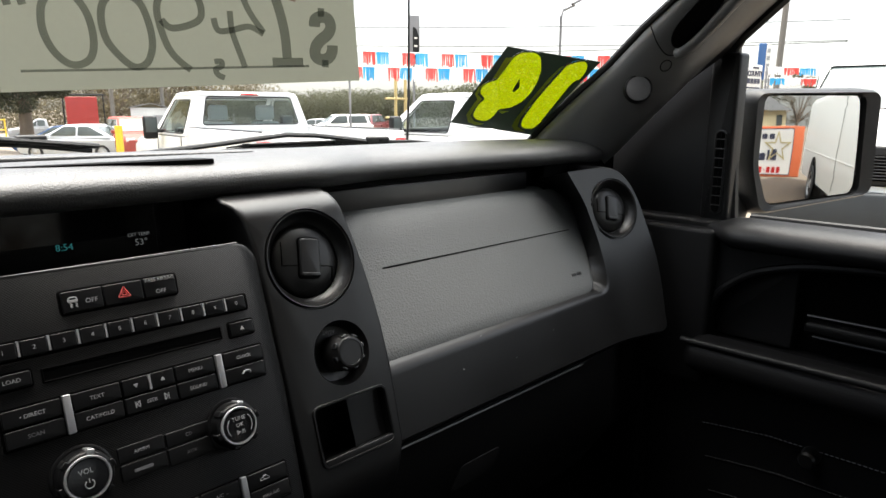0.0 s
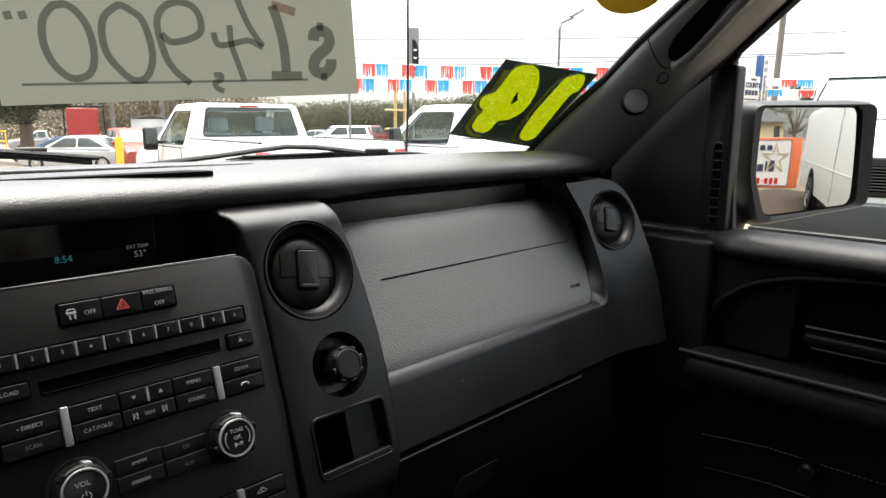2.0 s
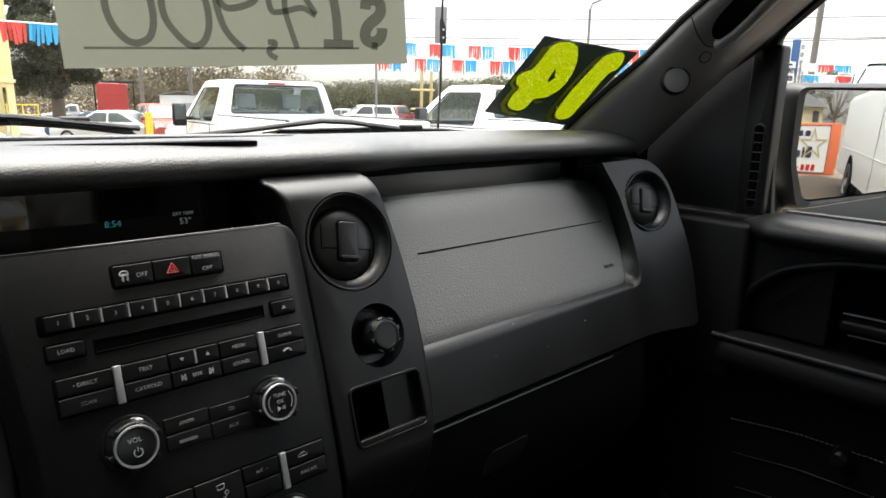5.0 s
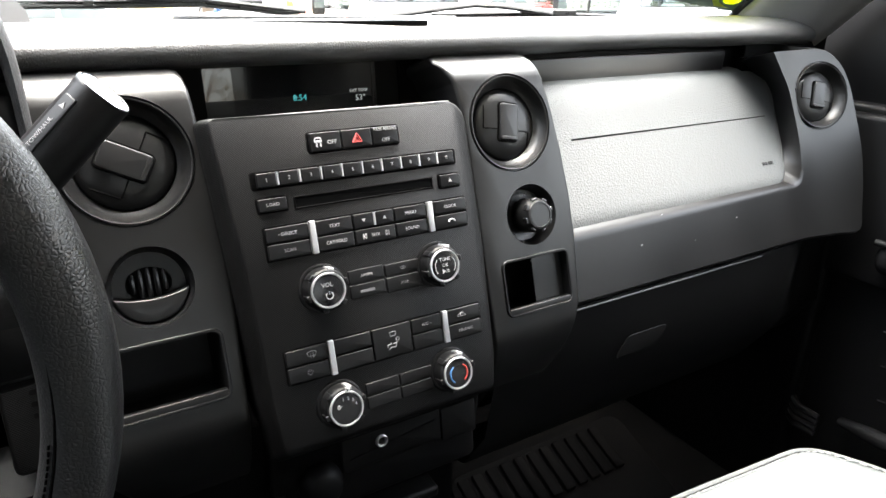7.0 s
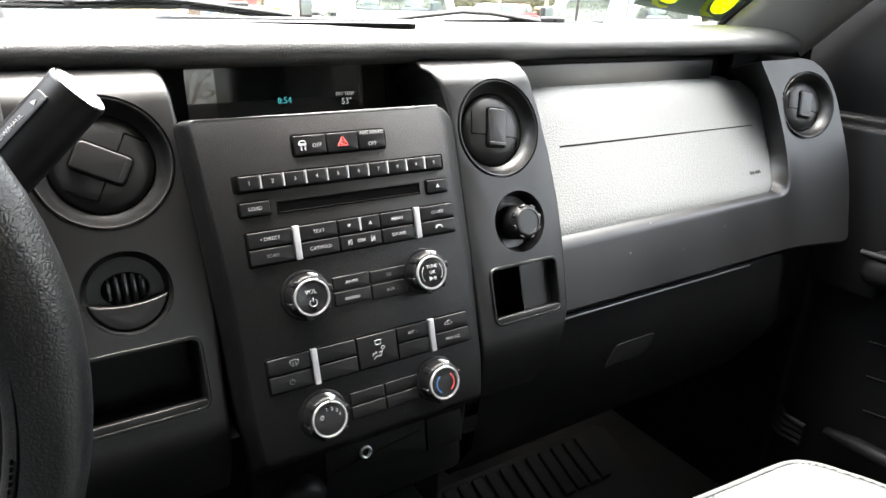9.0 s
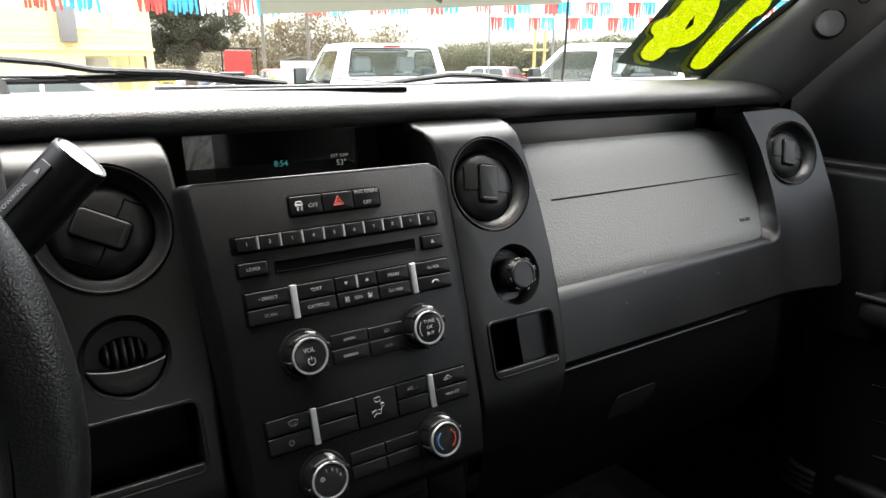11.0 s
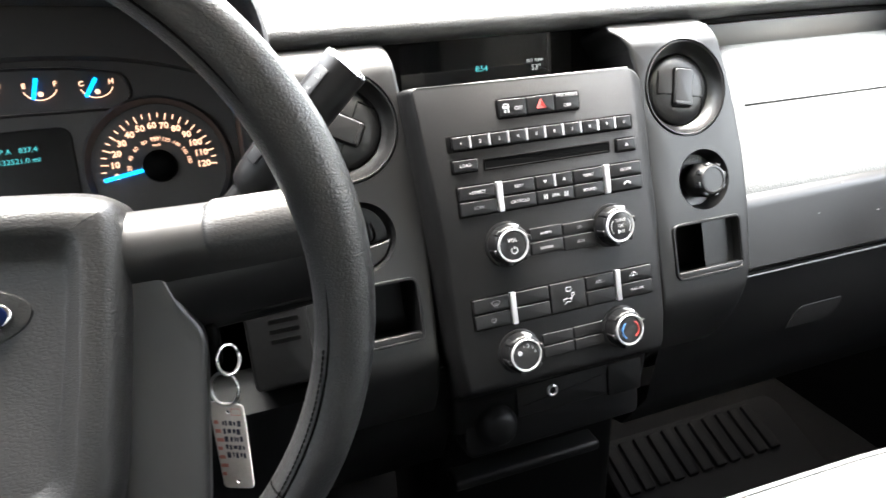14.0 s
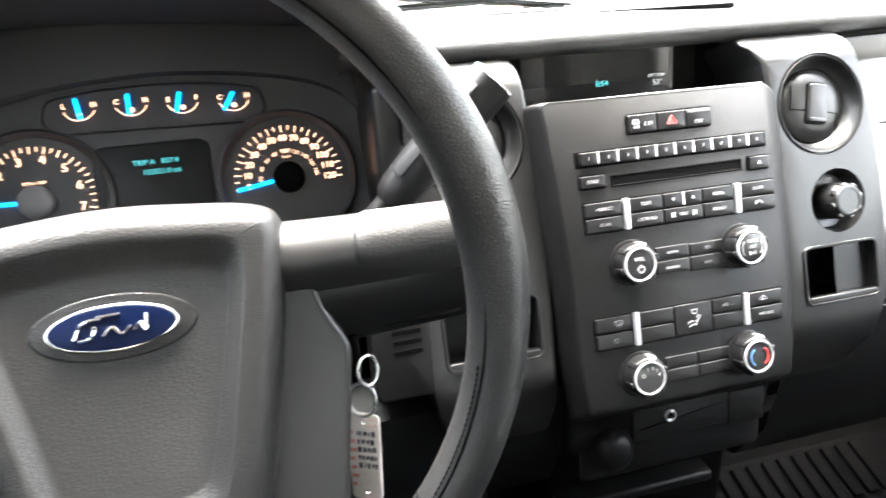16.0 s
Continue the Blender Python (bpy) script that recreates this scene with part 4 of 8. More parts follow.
for pts in ([(-0.016, -0.003), (-0.013, 0.003), (-0.009, 0.005), (-0.004, 0.005)], [(-0.014, -0.004), (-0.009, -0.003), (-0.007, 0.002)], [(-0.004, -0.003), (0.000, 0.0005), (0.004, -0.003), (0.008, 0.0005)], [(0.009, -0.002), (0.012, 0.001), (0.014, -0.003), (0.015, 0.005)], [(-0.006, 0.006), (0.004, 0.0065)]):
    bm = B()
    tube(bm, [HUBM @ Vector((x - 0.001, y + 0.012, 0.0054)) for x, y in spline(pts, 4)], 0.0010, 6)
    part("emblem_stroke", bm, CHROME, hub)
ARM = [(0.050, -0.040), (0.0535, -0.026), (0.0525, -0.014), (0.048, -0.006), (0.041, -0.0015), (0.033, 0.0), (0.026, -0.0015), (0.019, -0.006), (0.012, -0.013), (0.006, -0.019), (0.003, -0.040)]
for s in (1, -1):
    # crowned arm: its upper side faces the sky, its lower side the floor
    bm = B()
    rings(bm, [[HUBM @ Vector((s * x, v - 0.002 * t, n - 0.004 * t * t)) for v, n in ARM] for t in lin(0, 1, 9) for x in (0.066 + 0.110 * t,)], cap1=False, closed=False)
    spoke = part("spoke", bm, SPOKE, wheel, "satin dark grey spoke", sharp=70)
    bm = B()
    rings(bm, [[HUBM @ Vector((s * x, 0.034 + (v - 0.034) * g, n * (0.9 if v > 0.03 else 1.0) + 0.0022 * g)) for v, n in ARM[2:8]] for x, g in ((0.111, 0.55), (0.113, 0.85), (0.118, 1.0), (0.150, 1.0), (0.172, 1.0))], cap0=True, cap1=False, closed=False)
    part("thumb_rest", bm, HUB, spoke, "grained thumb rest", sharp=70)
    bm = B()
    sp = [(0.060, 0.030), (0.050, -0.115), (0.056, -0.138), (0.080, -0.138), (0.0895, -0.116), (0.1040, -0.016), (0.094, 0.002), (0.086, 0.030)]
    sp = smooth_line([(s * x, y) for x, y in sp][::s], 5, 0.008)
    plate(bm, sp, [], -0.045, -0.0125, Matrix.Identity(4), 0.004)
    bmesh.ops.subdivide_edges(bm, edges=bm.edges[:], cuts=3, use_grid_fill=True)
    for v in bm.verts:
        v.co.z += 0.0045 * min(1, max(0, (v.co.y + 0.025) / 0.047)) ** 2
    bm.transform(HUBM)
    part("spoke_leg", bm, SPOKE, wheel, "dark lower leg of the spoke", sharp=50)
    # underside in darker plastic than the arm, its shade put into the colour
    bm = B()
    under = [(0.014, -0.0110), (0.004, -0.0122), (-0.008, -0.0195), (-0.0165, -0.0290), (-0.0180, -0.0360), (-0.016, -0.055)]
    rings(bm, [[HUBM @ Vector((s * x, v + 0.004 * (x - 0.1) / 0.07, n)) for v, n in under] for x in (0.078, 0.092, 0.105, 0.12, 0.14, 0.158, 0.172)], cap1=False, closed=False)
    part("spoke_underside", bm, BUTTON, spoke, sharp=50)
    bm = B()
    prism(bm, smooth_line([(s * 0.106, 0.010), (s * 0.170, 0.010), (s * 0.166, -0.012), (s * 0.108, -0.012)][::-s], 4, 0.006), -0.055, -0.024, HUBM, 0.002)
    part("spoke_back", bm, DARK, spoke)
bm = B()
tube(bm, [WHEEL @ Vector((0.1868 * math.cos(2 * math.pi * k / 96), 0.1868 * math.sin(2 * math.pi * k / 96), 0.0118)) for k in range(96)], 0.0009, 6, closed=True, up=WHEEL.col[2].xyz)
part("inner_seam", bm, BLACK, rim)
for k in range(4):
    v1 = -0.004 - 0.021 * k
    bm = B()
    prism(bm, rrect(-0.128, -0.0945 + 0.0008 * k, v1 - 0.0195, v1, 0.002), -0.003, 0.0032, HUBM, 0.0012)
    b = part("switch", bm, BUTTON, wheel, "black wheel switch")
    for u in (-0.118, -0.104):
        bm = B()
        prism(bm, rrect(u - 0.0045, u + 0.0045, v1 - 0.012, v1 - 0.0075, 0.0005), 0.003, 0.0034, HUBM)
        part("print_bar", bm, LEGEND, b)
# steering column shroud
bm = B()
CB = basis((-0.4235, -0.150, 1.2550), (1, 0, 0), (0, math.sin(radians(18)), math.cos(radians(18))))
rings(bm, [[CB @ Vector((x * f, y * f - 0.006, z)) for x, y in rrect(-0.070, 0.070, -0.060, 0.050, 0.03)] for f, z in ((0.75, -0.035), (0.95, -0.06), (1.0, -0.12), (1.05, -0.28))], cap0=True)
solo("steering_column", bm, DARK, "dark plastic steering column shroud behind the wheel", "steering column")

# instrument cluster
CL = basis((0, 0.090, 1.26), (1, 0, 0), (0, 0.45, 1))
VISOR = mat("grained_visor_skin", (0.028, 0.028, 0.0285), 0.58, spec=0.25, bump=0.2, scale=420, kind="leather", vary=0.1)
NAVY = mat("cluster_face_black", (0.022, 0.022, 0.023), 0.5, vary=0.12)
SCREEN = mat("dull_dark_screen", (0.006, 0.0062, 0.0065), 0.42, spec=0.2, vary=0.1)
cluster = thing("instrument_cluster", "lit instrument cluster with warm numerals and bright blue needles", "instrument cluster", at=(-0.42, 0.10, 1.26))
bm = B()
prism(bm, rrect(-0.635, -0.215, -0.085, 0.118, 0.02), -0.02, -0.006, CL)
face = part("gauge_face", bm, NAVY, cluster)
# raised surround with an arched opening, and the sunk strip for the four small gauges
bm = B()
arch_hole = smooth_line([(-0.4235 + x, v) for x, v in ((-0.176, 0.020), (-0.173, -0.080), (0.173, -0.080), (0.176, 0.020), (0.171, 0.060), (0.140, 0.083), (0.080, 0.097), (0.0, 0.103), (-0.080, 0.097), (-0.140, 0.083), (-0.171, 0.060))], 5, 0.03)
plate(bm, rrect(-0.635, -0.215, -0.085, 0.150, 0.02), [arch_hole], -0.004, 0.007, CL)
part("gauge_surround", bm, NAVY, cluster, "arched dark surround of the dials")
bm = B()
strip = smooth_line([(-0.503, 0.060), (-0.345, 0.056), (-0.333, 0.066), (-0.338, 0.086), (-0.380, 0.0935), (-0.424, 0.096), (-0.470, 0.0945), (-0.510, 0.089), (-0.515, 0.070)], 5, 0.008)
tube(bm, [CL @ Vector((x, y, -0.0055)) for x, y in strip], 0.0013, 6, closed=True, up=CL.col[2].xyz)
part("gauge_strip", bm, SATIN, cluster)
bm = B()
prism(bm, rrect(-0.480, -0.385, -0.03, 0.046, 0.01), -0.007, -0.004, CL, 0.002)
scr = part("trip_display", bm, SCREEN, cluster, "dark trip display with lit digits")
lettering("digits", "TRIP A   837.4", 0.0062, at(CL, -0.430, 0.029, -0.0038), CYAN_LIT, scr)
lettering("digits", "132521.0 mi", 0.0062, at(CL, -0.426, 0.0205, -0.0038), CYAN_LIT, scr)


def dial(u, v, r, values, a0, a1, ticks, size, needle, inner=()):
    D = at(CL, u, v)
    bm = B()
    lathe(bm, [(r * 1.32, -0.008), (r * 1.30, -0.001), (r * 1.24, 0.001), (r * 1.18, -0.003), (r * 1.16, -0.0055)], D, 40, cap=False)
    ring = part("dial", bm, NAVY, cluster, "round dial with lit numerals")
    for k in range(ticks + 1):
        a = radians(a0 + (a1 - a0) * k / ticks)
        bm = B()
        long = 0.13 if k % 2 == 0 else 0.09
        block(bm, r * (1 - long), r, -0.0005, 0.0005, -0.0056, -0.0052)
        bm.transform(D @ Matrix.Rotation(a, 4, 'Z'))
        part("tick", bm, AMBER_LIT, ring)
    for k, s in enumerate(values):
        a = radians(a0 + (a1 - a0) * k / (len(values) - 1))
        lettering("numeral", s, size, at(D, r * 0.76 * math.cos(a), r * 0.76 * math.sin(a), -0.0054), AMBER_LIT, ring, bold=0.0002)
    for k, s in enumerate(inner):
        a = radians(a0 + (a1 - a0) * (k + 0.5) / len(inner))
        lettering("numeral", s, size * 0.62, at(D, r * 0.52 * math.cos(a), r * 0.50 * math.sin(a), -0.0054, math.degrees(a) - 90), AMBER_LIT, ring)
    bm = B()
    block(bm, r * 0.30, r * 0.98, -0.0016, 0.0016, -0.0042, -0.0030, 0.0004)
    bm.transform(D @ Matrix.Rotation(radians(needle), 4, 'Z'))
    part("needle", bm, BLUE_LIT, ring, "bright blue needle")
    bm = B()
    lathe(bm, [(r * 0.30, -0.006), (r * 0.29, -0.001), (r * 0.22, 0.001), (r * 0.1, 0.0015)], D, 24)
    part("hub_cap", bm, BLACK if inner else DIM, ring)
    return ring


d1 = dial(-0.322, 0.003, 0.0465, [str(10 * k) for k in range(13)], 188, -4, 24, 0.0076, 189, ["20", "40", "60", "80", "100", "120", "140", "160", "180"])
lettering("lettering", "MPH", 0.0042, at(CL, -0.322, 0.027, -0.0052), AMBER_LIT, d1)
lettering("lettering", "km/h", 0.0034, at(CL, -0.322, 0.0215, -0.0052), AMBER_LIT, d1)
d2 = dial(-0.525, 0.006, 0.0465, list("01234567"), 195, -12, 28, 0.0098, 178)
lettering("lettering", "RPM x 1000", 0.0036, at(CL, -0.525, 0.022, -0.0052), AMBER_LIT, d2)
for k, (u, v, ends, a) in enumerate(((-0.4836, 0.080, "LH", 99), (-0.4427, 0.0802, "CH", 90), (-0.4016, 0.0785, "EF", 76), (-0.3595, 0.0765, "CH", 58))):
    D = at(CL, u, v - 0.004)
    bm = B()
    tube(bm, [D @ Vector((0.0135 * math.cos(radians(x)), 0.007 + 0.0135 * math.sin(radians(x)), -0.0025)) for x in lin(205, 335, 12)], 0.0005, 5)
    g = part("small_gauge", bm, AMBER_LIT, cluster, "small lit gauge")
    for j in (0, 1):
        lettering("numeral", ends[j], 0.0058, at(D, -0.0115 if j == 0 else 0.0115, 0.006, -0.0025), AMBER_LIT, g, bold=0.0002)
    bm = B()
    prism(bm, disc(0, -0.0015, 0.0022, 12), -0.0028, -0.0024, D)
    part("pictogram", bm, AMBER_LIT, g)
    bm = B()
    block(bm, -0.003, 0.015, -0.0016, 0.0016, -0.0018, -0.0008, 0.0004)
    bm.transform(at(D, (0.0005, -0.0020, -0.0050, -0.0075)[k], -0.003) @ Matrix.Rotation(radians(a), 4, 'Z'))
    part("needle", bm, BLUE_LIT, g)
# visor over the cluster, its arch drawn from the passenger's side round to the door
arch = [(-0.226, 1.300), (-0.226, 1.345), (-0.228, 1.378), (-0.236, 1.402), (-0.256, 1.414), (-0.290, 1.420), (-0.36, 1.426), (-0.42, 1.430), (-0.48, 1.433), (-0.54, 1.431), (-0.580, 1.424), (-0.606, 1.406), (-0.616, 1.372), (-0.616, 1.30)]

arch = spline(arch, 3)


def arch_loop(y, grow, drop):
    cx, cz = -0.423, 1.32
    return [Vector((cx + (x - cx) * grow, y, max(1.29, cz + (z - cz) * grow - drop))) for x, z in arch]


bm = B()
rings(bm, [arch_loop(0.165, 0.965, 0.034), arch_loop(0.115, 0.965, 0.030), arch_loop(0.05, 0.95, 0.012), arch_loop(-0.005, 0.965, 0.0), arch_loop(-0.012, 0.985, 0.0), arch_loop(-0.008, 1.0, 0.0), arch_loop(0.03, 1.0, 0.001), arch_loop(0.10, 0.975, 0.014), arch_loop(0.20, 0.90, 0.036), arch_loop(0.30, 0.80, 0.062)], cap1=False, closed=False)
part("visor", bm, VISOR, cluster, "grained hood over the dials", sharp=60)
bm = B()
prism(bm, rrect(-0.012, 0.012, -0.004, 0.004, 0.003), 0, 0.001, basis((-0.525, 0.06, 1.389), (1, 0, 0), (0, 0.9, -0.3)))
part("sensor_slot", bm, BLACK, cluster)
for x, s in ((-0.243, 1), (-0.605, -1)):
    bm = B()
    block(bm, x - 0.012, x + 0.012, 0.005, 0.12, 1.20, 1.345, 0.006)
    part("side_wall", bm, SATIN if s > 0 else VISOR, cluster, "satin grey side wall" if s > 0 else "dark side wall")
bm = B()
block(bm, -0.62, -0.235, 0.0, 0.10, 1.165, 1.205, 0.01)
part("lower_wall", bm, DARK, cluster)

# column shifter
lever = thing("gear_lever", "black column gear lever with a bright chrome end cap", "gear lever", at=(-0.30, -0.06, 1.24))
a, b = Vector((-0.325, -0.075, 1.218)), Vector((-0.1875, -0.076, 1.3535))
ax = (b - a).normalized()
bm = B()
tube(bm, [a, a.lerp(b, 0.30), a.lerp(b, 0.50)], 0.0085, 16)
part("stalk", bm, DARK, lever)
bm = B()
tube(bm, [a.lerp(b, s) for s in (0.46, 0.48, 0.52, 0.60, 0.80, 0.97, 0.995)], [0.0085, 0.0120, 0.0140, 0.0150, 0.0153, 0.0153, 0.0152], 32)
part("handle", bm, BUTTON, lever, "satin black handle")
tip = (ax + Vector((0.03, -0.22, 0.03))).normalized()
T = basis(b, Vector((0, -1, 0)).cross(tip), tip.cross(Vector((0, -1, 0)).cross(tip)))
bm = B()
lathe(bm, [(0.0138, -0.009), (0.0153, -0.006), (0.0155, -0.001), (0.0153, 0.0006), (0.0145, 0.0014), (0.0137, 0.0008)], T, 36)
part("end_cap", bm, BUTTON, lever, "black rim of the end cap")
bm = B()
lathe(bm, [(0.0137, 0.0002), (0.0130, 0.0014), (0.0075, 0.0022)], T, 32)
part("end_button", bm, CHROME, lever, "bright chrome end button")
side = Vector((-0.30, -0.62, 0.72))
side = (side - ax * ax.dot(side)).normalized()
L = basis(a.lerp(b, 0.80) + side * 0.0153, ax, side.cross(ax))
bm = B()
prism(bm, rrect(-0.046, 0.028, -0.0042, 0.0042, 0.0012), -0.004, 0.0006, L, 0.0005)
part("label_strip", bm, BUTTON, lever, "raised label strip")
L = at(L, 0.004, 0, 0.0007)
lettering("lettering", "TOW/HAUL", 0.0036, L, DIM, lever)
bm = B()
prism(bm, [(0.001, -0.0018), (0.0042, 0), (0.001, 0.0018)], 0, 0.0003, at(L, 0.0155, 0))
part("pictogram", bm, DIM, lever)

# key ring with tag, hanging from the ignition
keys = thing("key_ring", "steel key ring with a worn paper tag in the ignition", "keys", at=(-0.292, -0.12, 1.17))
bm = B()
block(bm, -0.3005, -0.2935, -0.120, -0.085, 1.182, 1.212, 0.003)
part("key_head", bm, BLACK, keys, "black key head")
for c, r, tl in (((-0.2905, -0.120, 1.1860), 0.0100, 35), ((-0.2960, -0.121, 1.1655), 0.0115, -25)):
    bm = B()
    T = Matrix.Translation(c) @ pose(0, 0, 0, 80, 0, tl)
    tube(bm, [T @ Vector((r * 0.8 * math.cos(2 * math.pi * k / 28), r * math.sin(2 * math.pi * k / 28), 0.0004 * k / 28)) for k in range(28)], 0.0011, 8, closed=True)
    part("ring", bm, STEEL, keys, "steel split ring")
TAG = basis((-0.2984, -0.120, 1.1195), (0.92, -0.40, -0.031), (0.034, 0.0, 1.0))
bm = B()
outline = smooth_line([(0.0105, -0.036), (0.0115, 0.034), (-0.0115, 0.036), (-0.0105, -0.036)], 4, 0.004)
plate(bm, outline, [disc(0.0005, 0.028, 0.0016, 12), disc(0.0, -0.030, 0.0014, 12)], -0.0006, 0.0006, TAG, 0.0003)
tag = part("tag", bm, PAPER, keys, "worn white paper tag")
random.seed(4)
for k in range(5):
    v = 0.019 - 0.0065 * k
    x = -0.0045
    while x < 0.0075:
        w = random.uniform(0.0010, 0.0026)
        bm = B()
        prism(bm, rrect(x, x + w, v - random.uniform(0.0012, 0.0025), v + random.uniform(0.0014, 0.0026), 0.0003), 0.0005, 0.0008, TAG)
        part("ink_bar", bm, INK, tag)
        x += w + random.uniform(0.0006, 0.0014)
for k in range(7):
    bm = B()
    v = 0.020 - 0.0072 * k
    prism(bm, rrect(-0.0100, -0.0070 + 0.001 * (k % 3), v - 0.0016, v + 0.0014, 0.0004), 0.0005, 0.0008, TAG)
    part("red_bar", bm, PINK, tag)
bm = B()
tube(bm, [TAG @ Vector((x, y, 0.0008)) for x, y in ((0.003, 0.026), (0.009, 0.026), (0.009, 0.031), (0.003, 0.031))], 0.0003, 5, closed=True)
part("red_box", bm, PINK, tag)
# switch panel beside the column
grille = thing("column_side_panel", "dark slotted plastic panel beside the steering column", "trim panel", at=(-0.25, -0.02, 1.15))
bm = B()
GP = basis((-0.250, -0.022, 1.150), (1, 0, 0), (0, 0.2, 1))
prism(bm, rrect(-0.028, 0.022, -0.055, 0.035, 0.006), -0.03, 0.0, GP, 0.003)
part("panel", bm, BEZEL, grille)
for k in range(5):
    bm = B()
    prism(bm, rrect(-0.010, 0.014, 0.018 - 0.0085 * k, 0.0218 - 0.0085 * k, 0.001), -0.001, 0.0006, GP)
    part("slot", bm, BLACK, grille)


# ---- cab ----
ROOFLINER = mat("grey_headliner_cloth", (0.42, 0.415, 0.40), 0.9, bump=0.2, scale=900, vary=0.08)
SEATV = mat("light_grey_seat_vinyl", (0.056, 0.059, 0.057), 0.5, bump=0.15, scale=420, kind="leather", vary=0.08, wear=5)
CARPET = mat("black_rubber_floor", (0.002, 0.002, 0.0021), 0.7, spec=0.04, bump=0.4, scale=500, vary=0.25, wear=6)
RUBBER = mat("black_rubber", (0.006, 0.006, 0.006), 0.5, spec=0.25, bump=0.1, scale=500, vary=0.2)
TRIM = mat("charcoal_pillar_trim", (0.082, 0.082, 0.081), 0.33, spec=0.5, bump=0.15, scale=900, vary=0.1, wear=5)
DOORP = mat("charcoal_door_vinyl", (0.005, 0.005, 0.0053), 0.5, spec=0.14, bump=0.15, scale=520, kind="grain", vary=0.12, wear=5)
ROLL = mat("satin_door_roll", (0.008, 0.008, 0.0082), 0.42, spec=0.20, bump=0.2, scale=700, kind="grain", vary=0.15)
WHITE_PAINT = mat("white_car_paint", (0.66, 0.66, 0.65), 0.25, coat=0.5, vary=0.03, wear=1.5)
# rear glass, out of view: tint added to dim light from behind
PRIVACY = glass("rear_dimming_glass", (0.50, 0.515, 0.515), 0.6)
# for the driver's glass, out of view: tint added to hold back light
LIGHT_CUT = glass("light_cut_glass", (0.15, 0.156, 0.156), 0.5)
CLEAR = glass("clear_glass", (0.97, 0.985, 0.975), 0.5)
MIRROR = mat("mirror_silver", (0.42, 0.425, 0.42), 0.02, metal=1.0, vary=0.0, rvary=0.0)


def screen(x, z):
    """A point of the windshield at height z."""
    return Vector((x, base_y(x) - (z - 1.36) / 0.72, z))


bm = B()
grid(bm, lambda x, z: screen(x, z), lin(-0.76, 0.76, 31), lin(1.335, 1.785, 10))
ws = solo("windshield", bm, CLEAR, "curved clear laminated windshield", "windshield", kind="structure", sharp=80)
ws.visible_shadow = False
bm = B()
grid(bm, lambda x, s: Vector((x, (base_y(x) - 0.585) * (1 - s) - 2.30 * s, 1.785 - 0.03 * (abs(x) / 0.75) ** 2.5 * min(1, s * 6))), lin(-0.78, 0.78, 15), lin(0, 1, 16))
solo("ceiling", bm, ROOFLINER, "grey cloth headliner of the cab", "headliner", kind="structure", sharp=80)
bm = B()
grid(bm, lambda x, s: Vector((x, (base_y(x) - 0.58) * (1 - s) - 2.40 * s, 1.80 + 0.03 * min(1, s * 6) - 0.03 * (abs(x) / 0.75) ** 2.5)), lin(-0.80, 0.80, 9), lin(0, 1, 12))
solo("cab_roof", bm, WHITE_PAINT, "white painted steel cab roof", "roof", kind="structure", sharp=80)
bm = B()
block(bm, -0.90, 0.90, -2.35, 0.60, 0.50, 0.54, 0.01)
solo("floor", bm, CARPET, "black rubber cab floor", "floor", kind="structure")
bm = B()
block(bm, -0.90, 0.90, 0.55, 0.60, 0.5, 1.30, 0.01)
solo("wall_firewall", bm, BLACK, "dark firewall under the dashboard", "firewall", kind="structure")
# rear wall with its window opening; unseen, set far back to cut light
bm = B()
RW = basis((0, -2.32, 1.2), (-1, 0, 0), (0, 0.08, 1))
plate(bm, rrect(-0.86, 0.86, -0.70, 0.62, 0.05), [rrect(-0.56, 0.56, 0.10, 0.48, 0.06)], -0.05, 0.0, RW, 0.01)
solo("wall_rear", bm, DARK, "unseen dark rear wall with a window opening, set back to cut light", "wall", kind="structure")
bm = B()
prism(bm, rrect(-0.57, 0.57, 0.09, 0.49, 0.06), -0.034, -0.030, RW)
solo("window_rear", bm, PRIVACY, "unseen rear wall glass, tinted to dim light from behind", "window", kind="structure")
# transmission tunnel and ribbed mat
bm = B()
rings(bm, [[Vector((x, y, z)) for x, z in ((-0.24, 0.54), (-0.20, 0.62), (-0.13, 0.67), (0.0, 0.685), (0.13, 0.67), (0.20, 0.62), (0.24, 0.54))] for y in lin(0.55, -0.6, 8)], cap1=False, closed=False)
solo("floor_tunnel", bm, CARPET, "black rubber transmission tunnel", "floor", kind="structure", sharp=60)
fm = thing("floor_mat", "black ribbed rubber floor mat in the passenger footwell", "floor mat", at=(0.5, 0.2, 0.56))
bm = B()
FM = basis((0.52, 0.235, 0.595), (1, 0, 0), (0, 0.93, 0.36))
prism(bm, rrect(-0.26, 0.14, -0.30, 0.052, 0.03), -0.006, 0.004, FM, 0.003)
part("sheet", bm, CARPET, fm)
for k in range(11):
    bm = B()
    u = -0.245 + 0.030 * k
    prism(bm, rrect(u, u + 0.022, -0.052, 0.040, 0.004), 0.003, 0.011, FM, 0.003)
    part("rib", bm, CARPET, fm)
# folded middle seat between the front seats, its padded top serving as an armrest
rest = thing("center_armrest", "light grey vinyl folding armrest with a stitched edge", "armrest", at=(0.06, -0.55, 0.54))
so = smooth_line([(0.232, -0.276), (0.100, -0.264), (-0.110, -0.258), (-0.120, -0.860), (0.265, -0.860), (0.262, -0.335)], 8, 0.024)
bm = B()
